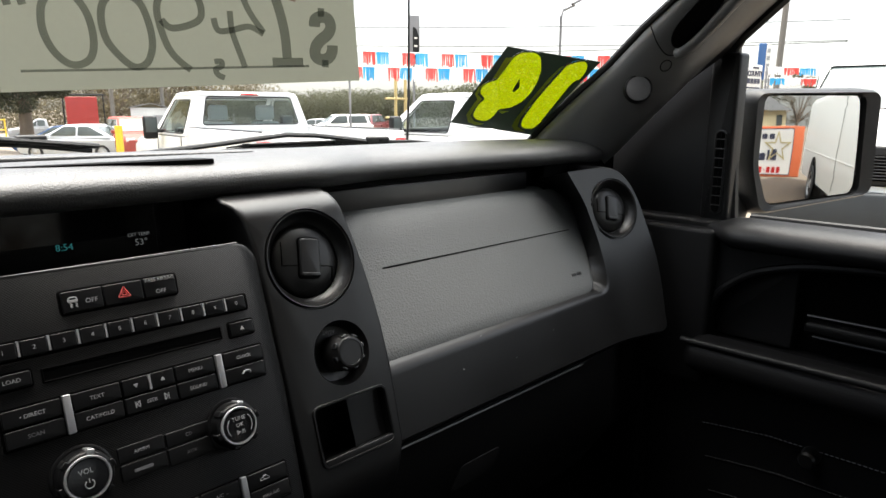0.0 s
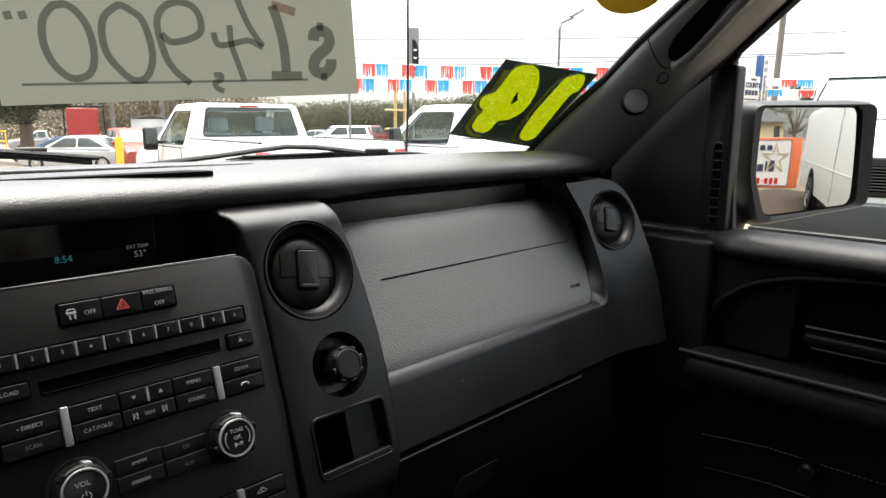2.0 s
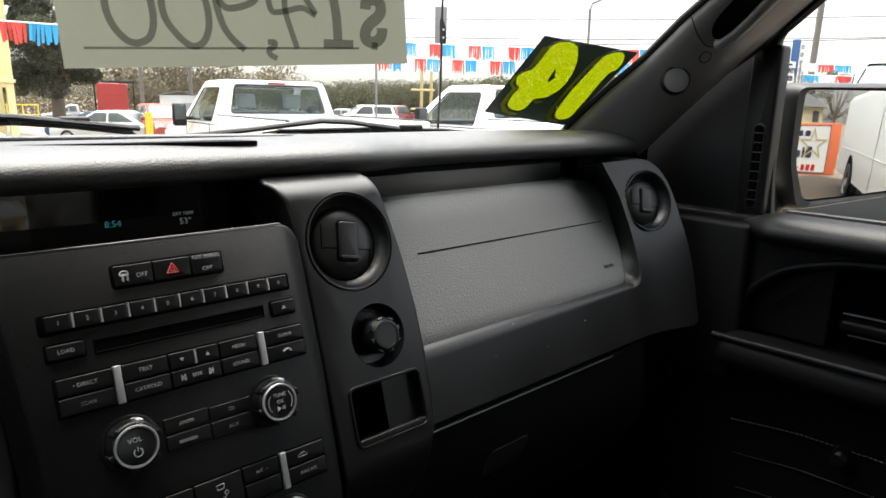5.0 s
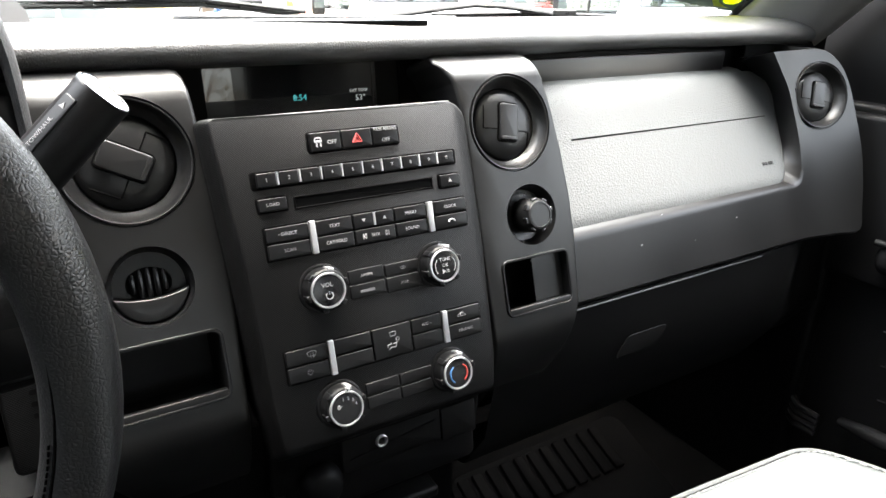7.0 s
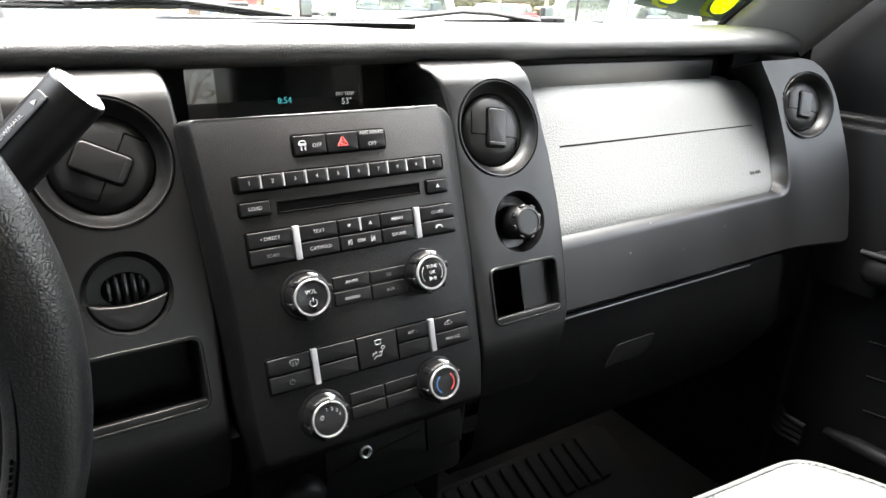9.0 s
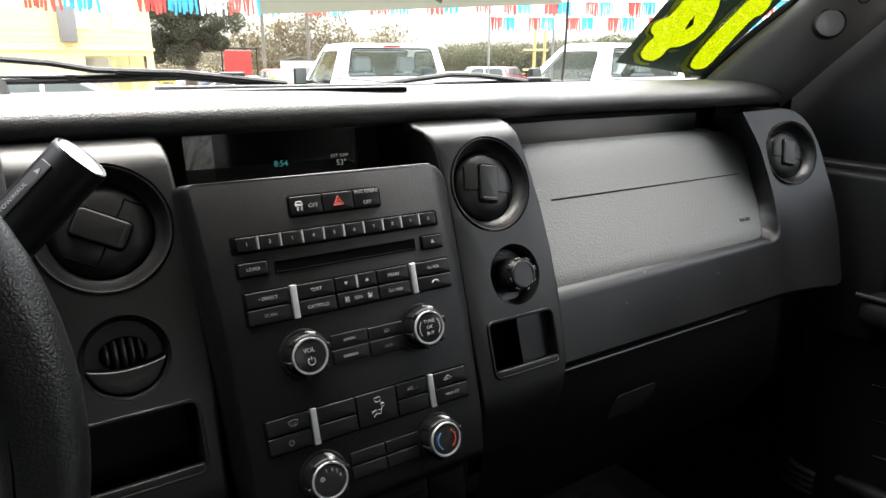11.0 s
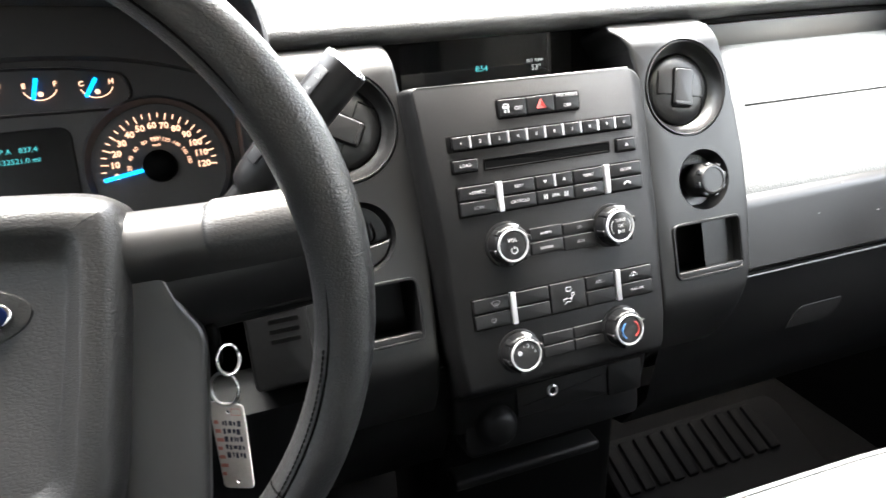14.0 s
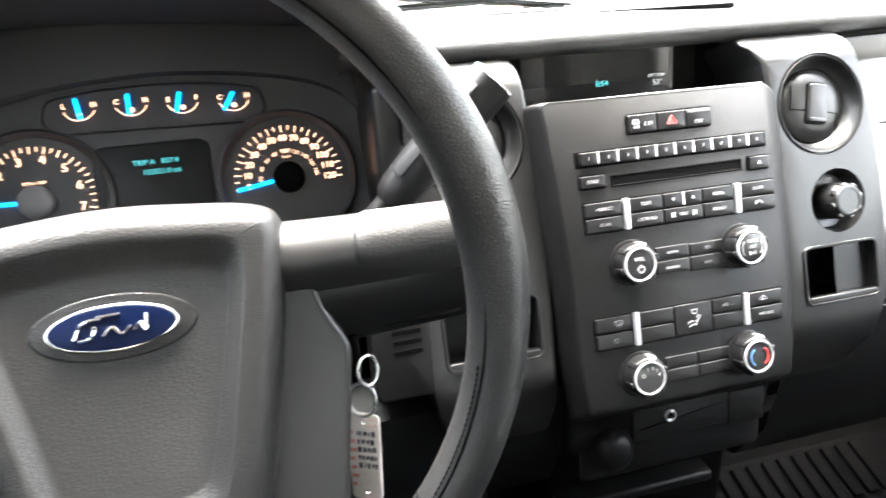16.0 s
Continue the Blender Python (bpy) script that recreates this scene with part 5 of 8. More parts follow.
rings(bm, [[Vector((x, y, z)) for x, y in inset(so, d)] for d, z in ((0.012, 1.000), (0.003, 1.012), (0.0, 1.030), (0.0, 1.080), (0.0015, 1.089), (0.005, 1.095), (0.012, 1.099), (0.020, 1.1015))], cap0=True, cap1=True)
cush = part("cushion", bm, SEATV, rest, "light grey vinyl cushion", sharp=60)
bm = B()
tube(bm, [Vector((x, y, 1.0945)) for x, y in inset(so, 0.0035)], 0.0022, 8, closed=True)
part("piping", bm, SEATV, cush)
bm = B()
edge = inset(so, 0.0085)
for (x0, y0), (x1, y1) in zip(edge, edge[1:] + edge[:1]):
    n = max(1, int(math.hypot(x1 - x0, y1 - y0) / 0.006))
    for k in range(n):
        p, q = [(x0 + (x1 - x0) * t, y0 + (y1 - y0) * t, 1.0982) for t in ((k + 0.2) / n, (k + 0.75) / n)]
        if Vector(p) != Vector(q):
            tube(bm, [p, q], 0.0005, 4)
part("stitching", bm, LEGEND, cush, "grey stitched seam")
bm = B()
rings(bm, [[Vector((x, y, z)) for x, y in inset(so, d)] for d, z in ((0.05, 0.541), (0.04, 0.60), (0.022, 0.80), (0.014, 1.004))], cap1=True, cap0=True)
part("seat_base", bm, DARK, rest)


def door(side):
    """A cab door: panel with a roll, recess, armrest and handle, window frame and sail panel. side 1: passenger's."""
    D = basis((0.825 * side, 0, 1.20), (0, -side, 0), (0, 0, 1))
    f = (lambda a, b: (a, b)) if side > 0 else (lambda a, b: (-b, -a))
    d = thing("door_panel", "charcoal vinyl door panel with a long armrest and a pull cup", "door", at=(0.85 * side, -0.5, 0.56))
    rec = smooth_line([(0.050, -0.125), (0.62, -0.125), (0.72, -0.08), (0.72, 0.021), (0.292, 0.020), (0.193, 0.011), (0.126, -0.009), (0.086, -0.041), (0.064, -0.078)], 6, 0.025)
    front = smooth_line([(0.054, -0.121), (0.184, -0.121), (0.184, 0.005), (0.128, -0.014), (0.090, -0.045), (0.068, -0.080)], 4, 0.006)
    out = [(-0.12, -0.62), (1.15, -0.62), (1.15, 0.06), (-0.12, 0.06)]
    if side < 0:
        rec, out, front = ([(-x, y) for x, y in line][::-1] for line in (rec, out, front))
    bm = B()
    plate(bm, out, [rec], -0.05, 0.0, D, 0.012)
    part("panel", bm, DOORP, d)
    # black backing puts the pull cup's shade into its colour
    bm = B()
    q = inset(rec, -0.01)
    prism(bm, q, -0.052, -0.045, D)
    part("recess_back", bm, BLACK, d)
    bm = B()
    prism(bm, front, -0.046, -0.022, D, 0.003)
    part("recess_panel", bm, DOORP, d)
    bm = B()
    tube(bm, [D @ Vector((x, y, 0.001)) for x, y in rec], 0.006, 8, closed=True, up=(1, 0, 0))
    part("recess_lip", bm, DOORP, d)
    # upper roll under the glass
    bm = B()
    prof = [(0.03, 0.066), (0.012, 0.0655), (-0.012, 0.062), (-0.026, 0.054), (-0.033, 0.044), (-0.031, 0.034), (-0.014, 0.025), (0.006, 0.022)]
    rings(bm, [[Vector(((0.825 + (x if x > 0.004 else 0.004 + (x - 0.004) * g)) * side, -u, 1.20 + 0.050 + (z - 0.050) * (0.25 + 0.75 * g))) for x, z in prof] for u, g in [(0.050, 0.0), (0.056, 0.15), (0.075, 0.6), (0.092, 0.92), (0.102, 1.0)] + [(u, 1.0) for u in lin(0.16, 1.1, 14)]], cap0=False, cap1=False, closed=False)
    part("upper_roll", bm, ROLL, d, "satin grey upper roll", sharp=70)
    # front wedge that joins roll and dash
    bm = B()
    block(bm, min(0.802 * side, 0.86 * side), max(0.802 * side, 0.86 * side), -0.075, 0.14, 1.00, 1.249, 0.008)
    part("front_wedge", bm, DOORP, d)
    # armrest and its bright top edge
    bm = B()
    block(bm, min(0.760 * side, 0.83 * side), max(0.760 * side, 0.83 * side), -0.95, -0.055, 1.035, 1.085, 0.02)
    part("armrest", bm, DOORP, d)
    bm = B()
    tube(bm, [(0.765 * side, -0.055, 1.083), (0.760 * side, -0.30, 1.088), (0.760 * side, -0.60, 1.086), (0.76 * side, -0.95, 1.08)], 0.005, 10)
    part("armrest_edge", bm, DOORP, d)
    for z0, u0 in ((1.135, 0.20), (1.105, 0.21)):
        bm = B()
        tube(bm, [((0.862 - 0.01) * side, -u0, z0), ((0.862 - 0.01) * side, -0.60, z0 + 0.004)], 0.003, 8)
        part("handle_line", bm, SATIN, d)
    bm = B()
    block(bm, min(0.835 * side, 0.86 * side), max(0.835 * side, 0.86 * side), -0.62, -0.20, 1.112, 1.130, 0.006)
    part("door_handle", bm, DARK, d, "dark inner door handle")
    # quilted lower panel: stitched seams that rise a little towards the back
    for y0, z0 in ((-0.075, 0.930), (-0.085, 0.8745), (-0.095, 0.8175)):
        seam = lambda y: (0.8242 * side, y, z0 + 0.12 * min(0.10, y0 - y) + 0.02 * (y0 - y))
        bm = B()
        tube(bm, [seam(y) for y in lin(y0, -0.62, 9)], 0.0014, 6)
        fold = part("seam", bm, BLACK, d)
        bm = B()
        y = y0
        while y > -0.60:
            tube(bm, [Vector(seam(y)) + Vector((-0.0012 * side, 0, 0.0022)), Vector(seam(y - 0.004)) + Vector((-0.0012 * side, 0, 0.0022))], 0.0008, 4)
            y -= 0.0068
        part("stitching", bm, DIM if z0 > 0.9 else ROLL, fold)
    bm = B()
    tube(bm, [(0.806 * side, -0.06, 0.762), (0.795 * side, -0.11, 0.772), (0.790 * side, -0.20, 0.778), (0.790 * side, -0.55, 0.780)], [0.008, 0.013, 0.014, 0.014], 12)
    part("pocket_edge", bm, DOORP, d, "rolled edge of the door pocket")
    bm = B()
    for k in range(4):
        tube(bm, [(0.812 * side, 0.030, 0.764 - 0.013 * k), (0.796 * side, 0.006, 0.757 - 0.012 * k), (0.800 * side, -0.028, 0.752 - 0.011 * k)], 0.0055, 8)
    part("wiring_boot", bm, ROLL, d, "ribbed rubber wiring boot")
    bm = B()
    S = basis((0.825 * side, -0.235, 0.938), (0, -side, 0), (0, 0, 1))
    lathe(bm, [(0.013, -0.004), (0.013, 0.004), (0.010, 0.018), (0.012, 0.022), (0.009, 0.026)], S, 20)
    part("knob", bm, SATIN, d, "small window knob")
    # window frame, sail panel with its slotted vent
    bm = B()
    tube(bm, [(0.868 * side, -0.071, 1.258), (0.866 * side, -0.060, 1.40), (0.860 * side, -0.050, 1.505), (0.855 * side, -0.064, 1.530), (0.835 * side, -0.149, 1.596), (0.80 * side, -0.31, 1.712), (0.78 * side, -0.45, 1.742), (0.78 * side, -1.05, 1.742), (0.86 * side, -1.10, 1.26)], 0.0105, 8)
    part("window_frame", bm, RUBBER, d)
    bm = B()
    tube(bm, [(0.872 * side, -0.10, 1.263), (0.872 * side, -1.10, 1.268)], 0.0065, 8)
    part("window_seal", bm, RUBBER, d)
    bm = B()
    tube(bm, [(0.866 * side, -0.10, 1.2585), (0.866 * side, -1.10, 1.2635)], 0.003, 6)
    part("bright_strip", bm, SILVER, d)
    bm = B()
    P = basis((0.852 * side, 0, 1.25), (0, -side, 0), (0, 0, 1))
    tri = [(-0.18, 0.0), (0.062, 0.0), (0.062, 0.268), (0.035, 0.268), (-0.02, 0.235), (-0.18, 0.13)]
    strip = rrect(0.031, 0.074, 0.006, 0.258, 0.006)
    if side < 0:
        tri, strip = [(-x, y) for x, y in tri][::-1], [(-x, y) for x, y in strip][::-1]
    prism(bm, tri, -0.02, 0.0, P, 0.002)
    part("sail_panel", bm, ROLL, d)
    bm = B()
    prism(bm, strip, -0.02, 0.010, P, 0.006)
    st = part("sail_strip", bm, ROLL, d)
    V = P @ pose(0.0560 * side, 0.082, 0.0108)
    bm = B()
    q = rrect(-0.0095, 0.0095, -0.064, 0.064, 0.0095, 6)
    rings(bm, [[V @ Vector((x, y, z)) for x, y in w] for w, z in ((q, -0.001), (q, 0.0018), (inset(q, 0.0018), 0.0022), (inset(q, 0.0032), 0.0006))], cap1=False)
    part("vent_rim", bm, SATIN, st)
    bm = B()
    prism(bm, inset(q, 0.003), -0.001, 0.0004, V)
    part("vent_well", bm, BLACK, st)
    for k in range(8):
        bm = B()
        block(bm, -0.0068, 0.0068, -0.0006, 0.0006, 0.0, 0.0016)
        bm.transform(V @ pose(0, -0.050 + 0.0143 * k, 0.0004))
        part("vent_slat", bm, TRIM, st)
    # glass; the unseen driver's pane is tinted to cut light from that side
    bm = B()
    bm.faces.new([bm.verts.new(p) for p in ((0.876 * side, -0.07, 1.255), (0.878 * side, -1.10, 1.26), (0.80 * side, -1.05, 1.74), (0.80 * side, -0.45, 1.74), (0.858 * side, -0.062, 1.525))])
    g = part("window_glass", bm, CLEAR if side > 0 else LIGHT_CUT, d, "clear side glass" if side > 0 else "unseen driver's side glass, tinted to cut light")
    g.visible_shadow = side < 0
    return d


door(1)
door(-1)


def pillar(side):
    p = thing("pillar_trim", "grey moulded windshield pillar trim with a grab handle", "pillar trim", at=(0.76 * side, 0.15, 1.36))
    inner = [(0.745, 0.250, 1.350), (0.74, 0.200, 1.393), (0.735, 0.149, 1.433), (0.72, 0.067, 1.486), (0.715, 0.006, 1.538), (0.70, -0.062, 1.582), (0.685, -0.16, 1.648), (0.66, -0.32, 1.752)]
    outer = [(0.800, 0.125, 1.330), (0.80, 0.097, 1.356), (0.80, 0.058, 1.395), (0.80, 0.014, 1.437), (0.80, -0.030, 1.478), (0.80, -0.074, 1.517), (0.785, -0.156, 1.585), (0.75, -0.33, 1.73)]
    bm = B()
    loops = []
    for a, b in zip(inner, outer):
        a, b = Vector(a), Vector(b)
        row = [a + Vector((0.03, 0.03, 0.0)), a]
        for s in lin(0.12, 0.88, 6):
            m = a.lerp(b, s)
            row.append(m + Vector((-0.72, -0.35, 0.16)) * (0.030 * math.sin(math.pi * s) ** 0.6))
        row += [b, b + Vector((0.04, 0.02, 0))]
        loops.append([Vector((q.x * side, q.y, q.z)) for q in row])
    rings(bm, loops, cap1=False, closed=False)
    part("trim", bm, TRIM, p, "satin grey trim", sharp=70)
    bm = B()
    tube(bm, [Vector(((x + 0.003) * side, y + 0.010, z)) for x, y, z in inner], 0.0055, 8)
    part("glass_seal", bm, RUBBER, p, "black glass seal")
    bm = B()
    lines = [[(0.80, -0.020, 1.468), (0.80, -0.074, 1.517), (0.785, -0.156, 1.585), (0.75, -0.33, 1.73)], [(0.84, -0.045, 1.500), (0.84, -0.075, 1.535), (0.815, -0.155, 1.597), (0.78, -0.33, 1.735)], [(0.866, -0.050, 1.500), (0.866, -0.066, 1.533), (0.845, -0.147, 1.600), (0.81, -0.31, 1.722)]]
    rings(bm, [[Vector((x * side, y, z)) for x, y, z in line] for line in lines], cap1=False, closed=False)
    part("frame_cover", bm, DARK, p)
    nrm = Vector((-0.62 * side, -0.62, 0.20)).normalized()
    C = Vector((0.748 * side, 0.0405, 1.4510))
    T = basis(C + nrm * 0.0175, (0.6 * side, -0.5, 0.6), nrm.cross(Vector((0.6 * side, -0.5, 0.6))))
    bm = B()
    lathe(bm, [(0.0205, -0.006), (0.0200, 0.0035), (0.0185, 0.0050), (0.0175, 0.0035)], T, 32, cap=False)
    part("speaker_rim", bm, DARK, p)
    bm = B()
    lathe(bm, [(0.0178, 0.002), (0.0172, 0.0042), (0.010, 0.0052), (0.003, 0.0055)], T, 32)
    part("speaker_grille", bm, MESHY, p, "fine round speaker grille")
    # grab handle: black patch paints the recess's shade, the bar along its lower side
    lift = Vector((-0.584 * side, -0.424, -0.10)) * 0.008
    bm = B()
    rec = [(0.7244, -0.0268, 1.5109), (0.7136, -0.0289, 1.5213), (0.7047, -0.0404, 1.5359), (0.6982, -0.0624, 1.5549), (0.6921, -0.0889, 1.5762), (0.680, -0.125, 1.605), (0.665, -0.19, 1.655), (0.69, -0.20, 1.645), (0.702, -0.14, 1.600), (0.7086, -0.1106, 1.5756), (0.72, -0.0834, 1.5494), (0.7281, -0.057, 1.5263), (0.7308, -0.0344, 1.5101)]
    ring = [Vector((x * side, y, z)) for x, y, z in spline(rec, 4, True)[:-1]]
    mid = sum(ring, Vector()) / len(ring)
    rings(bm, [[v + lift * 0.2 for v in ring], [v + lift for v in ring], [v.lerp(mid, 0.12) + lift * 1.1 for v in ring]], cap1=False)
    tmp = [[v.lerp(mid, f) + lift * 1.1 for v in ring] for f in (0.12, 0.5, 0.97)]
    rings(bm, tmp, cap1=True)
    part("grip_recess", bm, BLACK, p, "black patch for the shaded finger recess")
    bm = B()
    h = [Vector((x * side, y, z)) for x, y, z in spline([(0.733, -0.024, 1.502), (0.7378, -0.0347, 1.5055), (0.7366, -0.0576, 1.5215), (0.7279, -0.0899, 1.5487), (0.7191, -0.1207, 1.575), (0.705, -0.17, 1.617), (0.69, -0.23, 1.66)], 4)]
    tube(bm, [v + lift * 0.6 for v in h], [0.004, 0.006, 0.008] + [0.0095] * (len(h) - 3), 14)
    part("grab_handle", bm, TRIM, p, "grey moulded grab handle", sharp=80)
    bm = B()
    tube(bm, [Vector((x * side, y, z)) + lift * 0.5 for x, y, z in spline([(0.6856, -0.0128, 1.5351), (0.7063, -0.0114, 1.5167), (0.7231, -0.0137, 1.504), (0.7315, -0.0181, 1.4996), (0.7354, -0.0245, 1.5003)], 4)], 0.0008, 6)
    part("trim_seam", bm, BLACK, p)
    bm = B()
    cap_at = Vector((0.7406 * side, -0.0093, 1.4865)) + lift * 0.8
    T2 = basis(cap_at, (0.5 * side, -0.5, 0.7), nrm.cross(Vector((0.5 * side, -0.5, 0.7))))
    tube(bm, [T2 @ Vector((0.0085 * math.cos(radians(a)), 0.0065 * math.sin(radians(a)), 0.001)) for a in lin(0, 345, 24)], 0.0007, 6, closed=True, up=T2.col[2].xyz)
    part("screw_cover", bm, BLACK, p)


MESHY = mat("speaker_mesh", (0.05, 0.05, 0.05), 0.55, bump=0.8, scale=1400, kind="grain", vary=0.4)
pillar(1)
pillar(-1)

# exterior mirror on the passenger door, convex glass
SHELL = mat("black_mirror_shell", (0.0035, 0.0035, 0.0036), 0.45, spec=0.22, bump=0.1, scale=700, vary=0.2)
mir = thing("side_mirror", "black plastic door mirror with convex glass", "side mirror", at=(0.98, -0.08, 1.26))
n2 = Vector((-0.133, -0.22, 0)).normalized()
MG = basis((1.045, -0.125, 1.365), (-n2.y, n2.x, 0) if n2.y < 0 else (n2.y, -n2.x, 0), (0, 0, 1))
shape = smooth_line([(-0.103, 0.083), (-0.104, -0.03), (-0.081, -0.093), (0.094, -0.077), (0.086, 0.084)], 6, 0.016)
case = smooth_line([(-0.126, 0.090), (-0.124, -0.03), (-0.100, -0.110), (0.122, -0.082), (0.117, 0.094)], 6, 0.022)
bm = B()
rings(bm, [[MG @ Vector((x, y, z)) for x, y in q] for q, z in ((inset(shape, -0.002), -0.008), (inset(shape, -0.003), 0.004), (inset(case, 0.004), 0.008), (case, 0.0), (inset(case, -0.004), -0.03), (inset(case, 0.01), -0.085), (inset(case, 0.04), -0.115))], cap1=True)
part("housing", bm, SHELL, mir, "black mirror housing", sharp=60)
bm = B()
Rm = 2.5
cols = 36
fine_line = [tuple(Vector(shape[k - 1]).lerp(Vector(shape[k]), j / 6)) for k in range(len(shape)) for j in range(6)]
rows_ = []
for j in range(cols + 1):
    t = j / cols
    rows_.append([MG @ Vector((x * t, y * t, -(x * x + y * y) * t * t / (2 * Rm))) for x, y in fine_line])
ctr = bm.verts.new(rows_[0][0])
prev = None
for row in rows_[1:]:
    vs = [bm.verts.new(q) for q in row]
    m = len(vs)
    for k in range(m):
        if prev is None:
            bm.faces.new((ctr, vs[k], vs[(k + 1) % m]))
        else:
            bm.faces.new((prev[k], vs[k], vs[(k + 1) % m], prev[(k + 1) % m]))
    prev = vs
part("mirror_glass", bm, MIRROR, mir, "convex mirror glass", sharp=180)
bm = B()
tube(bm, [(0.885, -0.02, 1.235), (0.95, -0.03, 1.245), (1.03, -0.02, 1.30)], [0.03, 0.028, 0.03], 12)
part("arm", bm, RUBBER, mir)

# things on and behind the windshield
DECAL = mat("dark_green_vinyl", (0.012, 0.020, 0.012), 0.5, vary=0.12)
LIME = mat("yellow_green_vinyl", (0.15, 0.185, 0.0), 0.5, vary=0.45, wear=120, tint=(0.27, 0.32, 0.01), kind="grain", scale=330)
LIME2 = mat("olive_vinyl", (0.55, 0.62, 0.03), 0.5, vary=0.2, wear=120)
for m_, c_, f_ in ((LIME, (0.105, 0.13, 0.0, 1), 0.55), (LIME2, (0.16, 0.20, 0.005, 1), 0.5), (DECAL, (0.006, 0.010, 0.006, 1), 0.15)):
    see_through(m_, c_, f_)
# pale worn blotches in the lime film, also where daylight comes through it
_nt = LIME.node_tree
_sp, _rp = _nt.nodes.new("ShaderNodeTexNoise"), _nt.nodes.new("ShaderNodeValToRGB")
_sp.inputs["Scale"].default_value, _sp.inputs["Detail"].default_value = 260, 3
_rp.color_ramp.elements[0].position, _rp.color_ramp.elements[1].position = 0.60, 0.66
_rp.color_ramp.elements[0].color, _rp.color_ramp.elements[1].color = (0.098, 0.120, 0.0, 1), (0.17, 0.185, 0.02, 1)
_nt.links.new(_nt.nodes["Geometry"].outputs["Position"], _sp.inputs["Vector"])
_nt.links.new(_sp.outputs["Fac"], _rp.inputs["Fac"])
_nt.links.new(_rp.outputs["Color"], _nt.nodes["Translucent BSDF"].inputs["Color"])
decal = thing("year_decal", "dark green windshield decal with the year 14 in lime figures", "decal", at=(0.70, 0.25, 1.40))
TL, TR, BL, BR = (Vector(v) for v in ((0.5883, 0.1541, 1.5104), (0.7215, 0.0841, 1.4924), (0.6104, 0.2915, 1.4009), (0.7416, 0.2271, 1.3799)))
QN = (TR - TL).cross(BL - TL).normalized()
QN = QN if QN.y < 0 else -QN


def on_decal(s, t, lift=0.0):
    """s from the picture's left to right, t from top to bottom."""
    return (TL.lerp(TR, s)).lerp(BL.lerp(BR, s), t) + QN * (lift - 0.004)


def figure(pts, lift, material, name):
    tmp = B()
    vs = [tmp.verts.new(on_decal(s, t, lift)) for s, t in pts]
    tmp.faces.new(vs)
    part(name, tmp, material, decal)


one = [(0.773, 0.038), (0.843, 0.019), (0.906, 0.054), (0.950, 0.141), (0.958, 0.228), (0.922, 0.244), (0.912, 0.294), (0.925, 0.437), (0.948, 0.652), (0.968, 0.843), (0.950, 0.911), (0.857, 0.931), (0.782, 0.892), (0.743, 0.81), (0.705, 0.556), (0.70, 0.274), (0.702, 0.092)]
four = [(0.145, 0.143), (0.149, 0.074), (0.195, 0.029), (0.309, 0.012), (0.399, 0.051), (0.507, 0.192), (0.571, 0.338), (0.598, 0.474), (0.588, 0.585), (0.519, 0.685), (0.406, 0.725), (0.416, 0.832), (0.373, 0.913), (0.255, 0.903), (0.18, 0.846), (0.158, 0.714), (0.178, 0.617), (0.094, 0.574), (0.054, 0.489), (0.086, 0.42), (0.149, 0.381), (0.151, 0.29)]


def cut_sheet(name, outline, holes, lift, material):
    """A thin film with cut-outs, given in the decal's own coordinates."""
    tmp = B()
    plate(tmp, outline, holes, 0.0, 0.0004, Matrix.Identity(4))
    for v in tmp.verts:
        v.co = on_decal(v.co.x, v.co.y, lift + v.co.z)
    part(name, tmp, material, decal)


def clip(pts):
    return [(min(0.985, max(0.008, s)), min(0.985, max(0.008, t))) for s, t in pts]


figs = [smooth_line(f, 4, 0.03) for f in (one, [(s - 0.012, t) for s, t in four])]
wides = [clip(inset(f, -0.018)) for f in figs]
cut_sheet("film", [(0, 0), (1, 0), (1, 1), (0, 1)], wides, 0.0, DECAL)
for f, w in zip(figs, wides):
    cut_sheet("figure_outline", w, [clip(f)], 0.0006, DECAL)
    figure(clip(inset(f, -0.004)), 0.0003, LIME, "figure")
for edge, near in (([(0.655, 0.115), (0.635, 0.249), (0.640, 0.529), (0.662, 0.812), (0.688, 0.915), (0.761, 0.972), (0.904, 0.965)], [(0.680, 0.10), (0.672, 0.26), (0.678, 0.54), (0.712, 0.81), (0.755, 0.91), (0.86, 0.955)]),
                   ([(0.060, 0.115), (0.070, 0.221), (0.082, 0.316), (0.084, 0.375)], [(0.120, 0.10), (0.124, 0.22), (0.124, 0.35)]),
                   ([(0.040, 0.435), (0.010, 0.49), (0.024, 0.58), (0.092, 0.641), (0.092, 0.763), (0.10, 0.86), (0.178, 0.950), (0.28, 0.975), (0.345, 0.965)], [(0.056, 0.43), (0.032, 0.49), (0.060, 0.585), (0.140, 0.628), (0.130, 0.73), (0.150, 0.86), (0.24, 0.93), (0.36, 0.940)]),
                   ([(0.420, 0.760), (0.47, 0.775), (0.52, 0.725)], [(0.425, 0.745)])):
    figure(edge + near[::-1], 0.0012, LIME2, "figure_shadow")
figure([(0.339, 0.306), (0.41, 0.413), (0.387, 0.477), (0.366, 0.46), (0.347, 0.379)], 0.0036, DECAL, "figure_eye")

YELLOW = mat("amber_sticker_vinyl", (0.75, 0.42, 0.01), 0.5, vary=0.06)
bm = B()
c0 = Vector((0.640, -0.012, 1.606))
SF = basis(c0, (0.74, -0.55, 0.04), (0.1, -0.60, 0.72))
prism(bm, disc(0, 0, 0.054, 40, 0.046), 0, 0.0008, SF)
solo("round_sticker", bm, YELLOW, "round amber sticker on the windshield", "sticker")

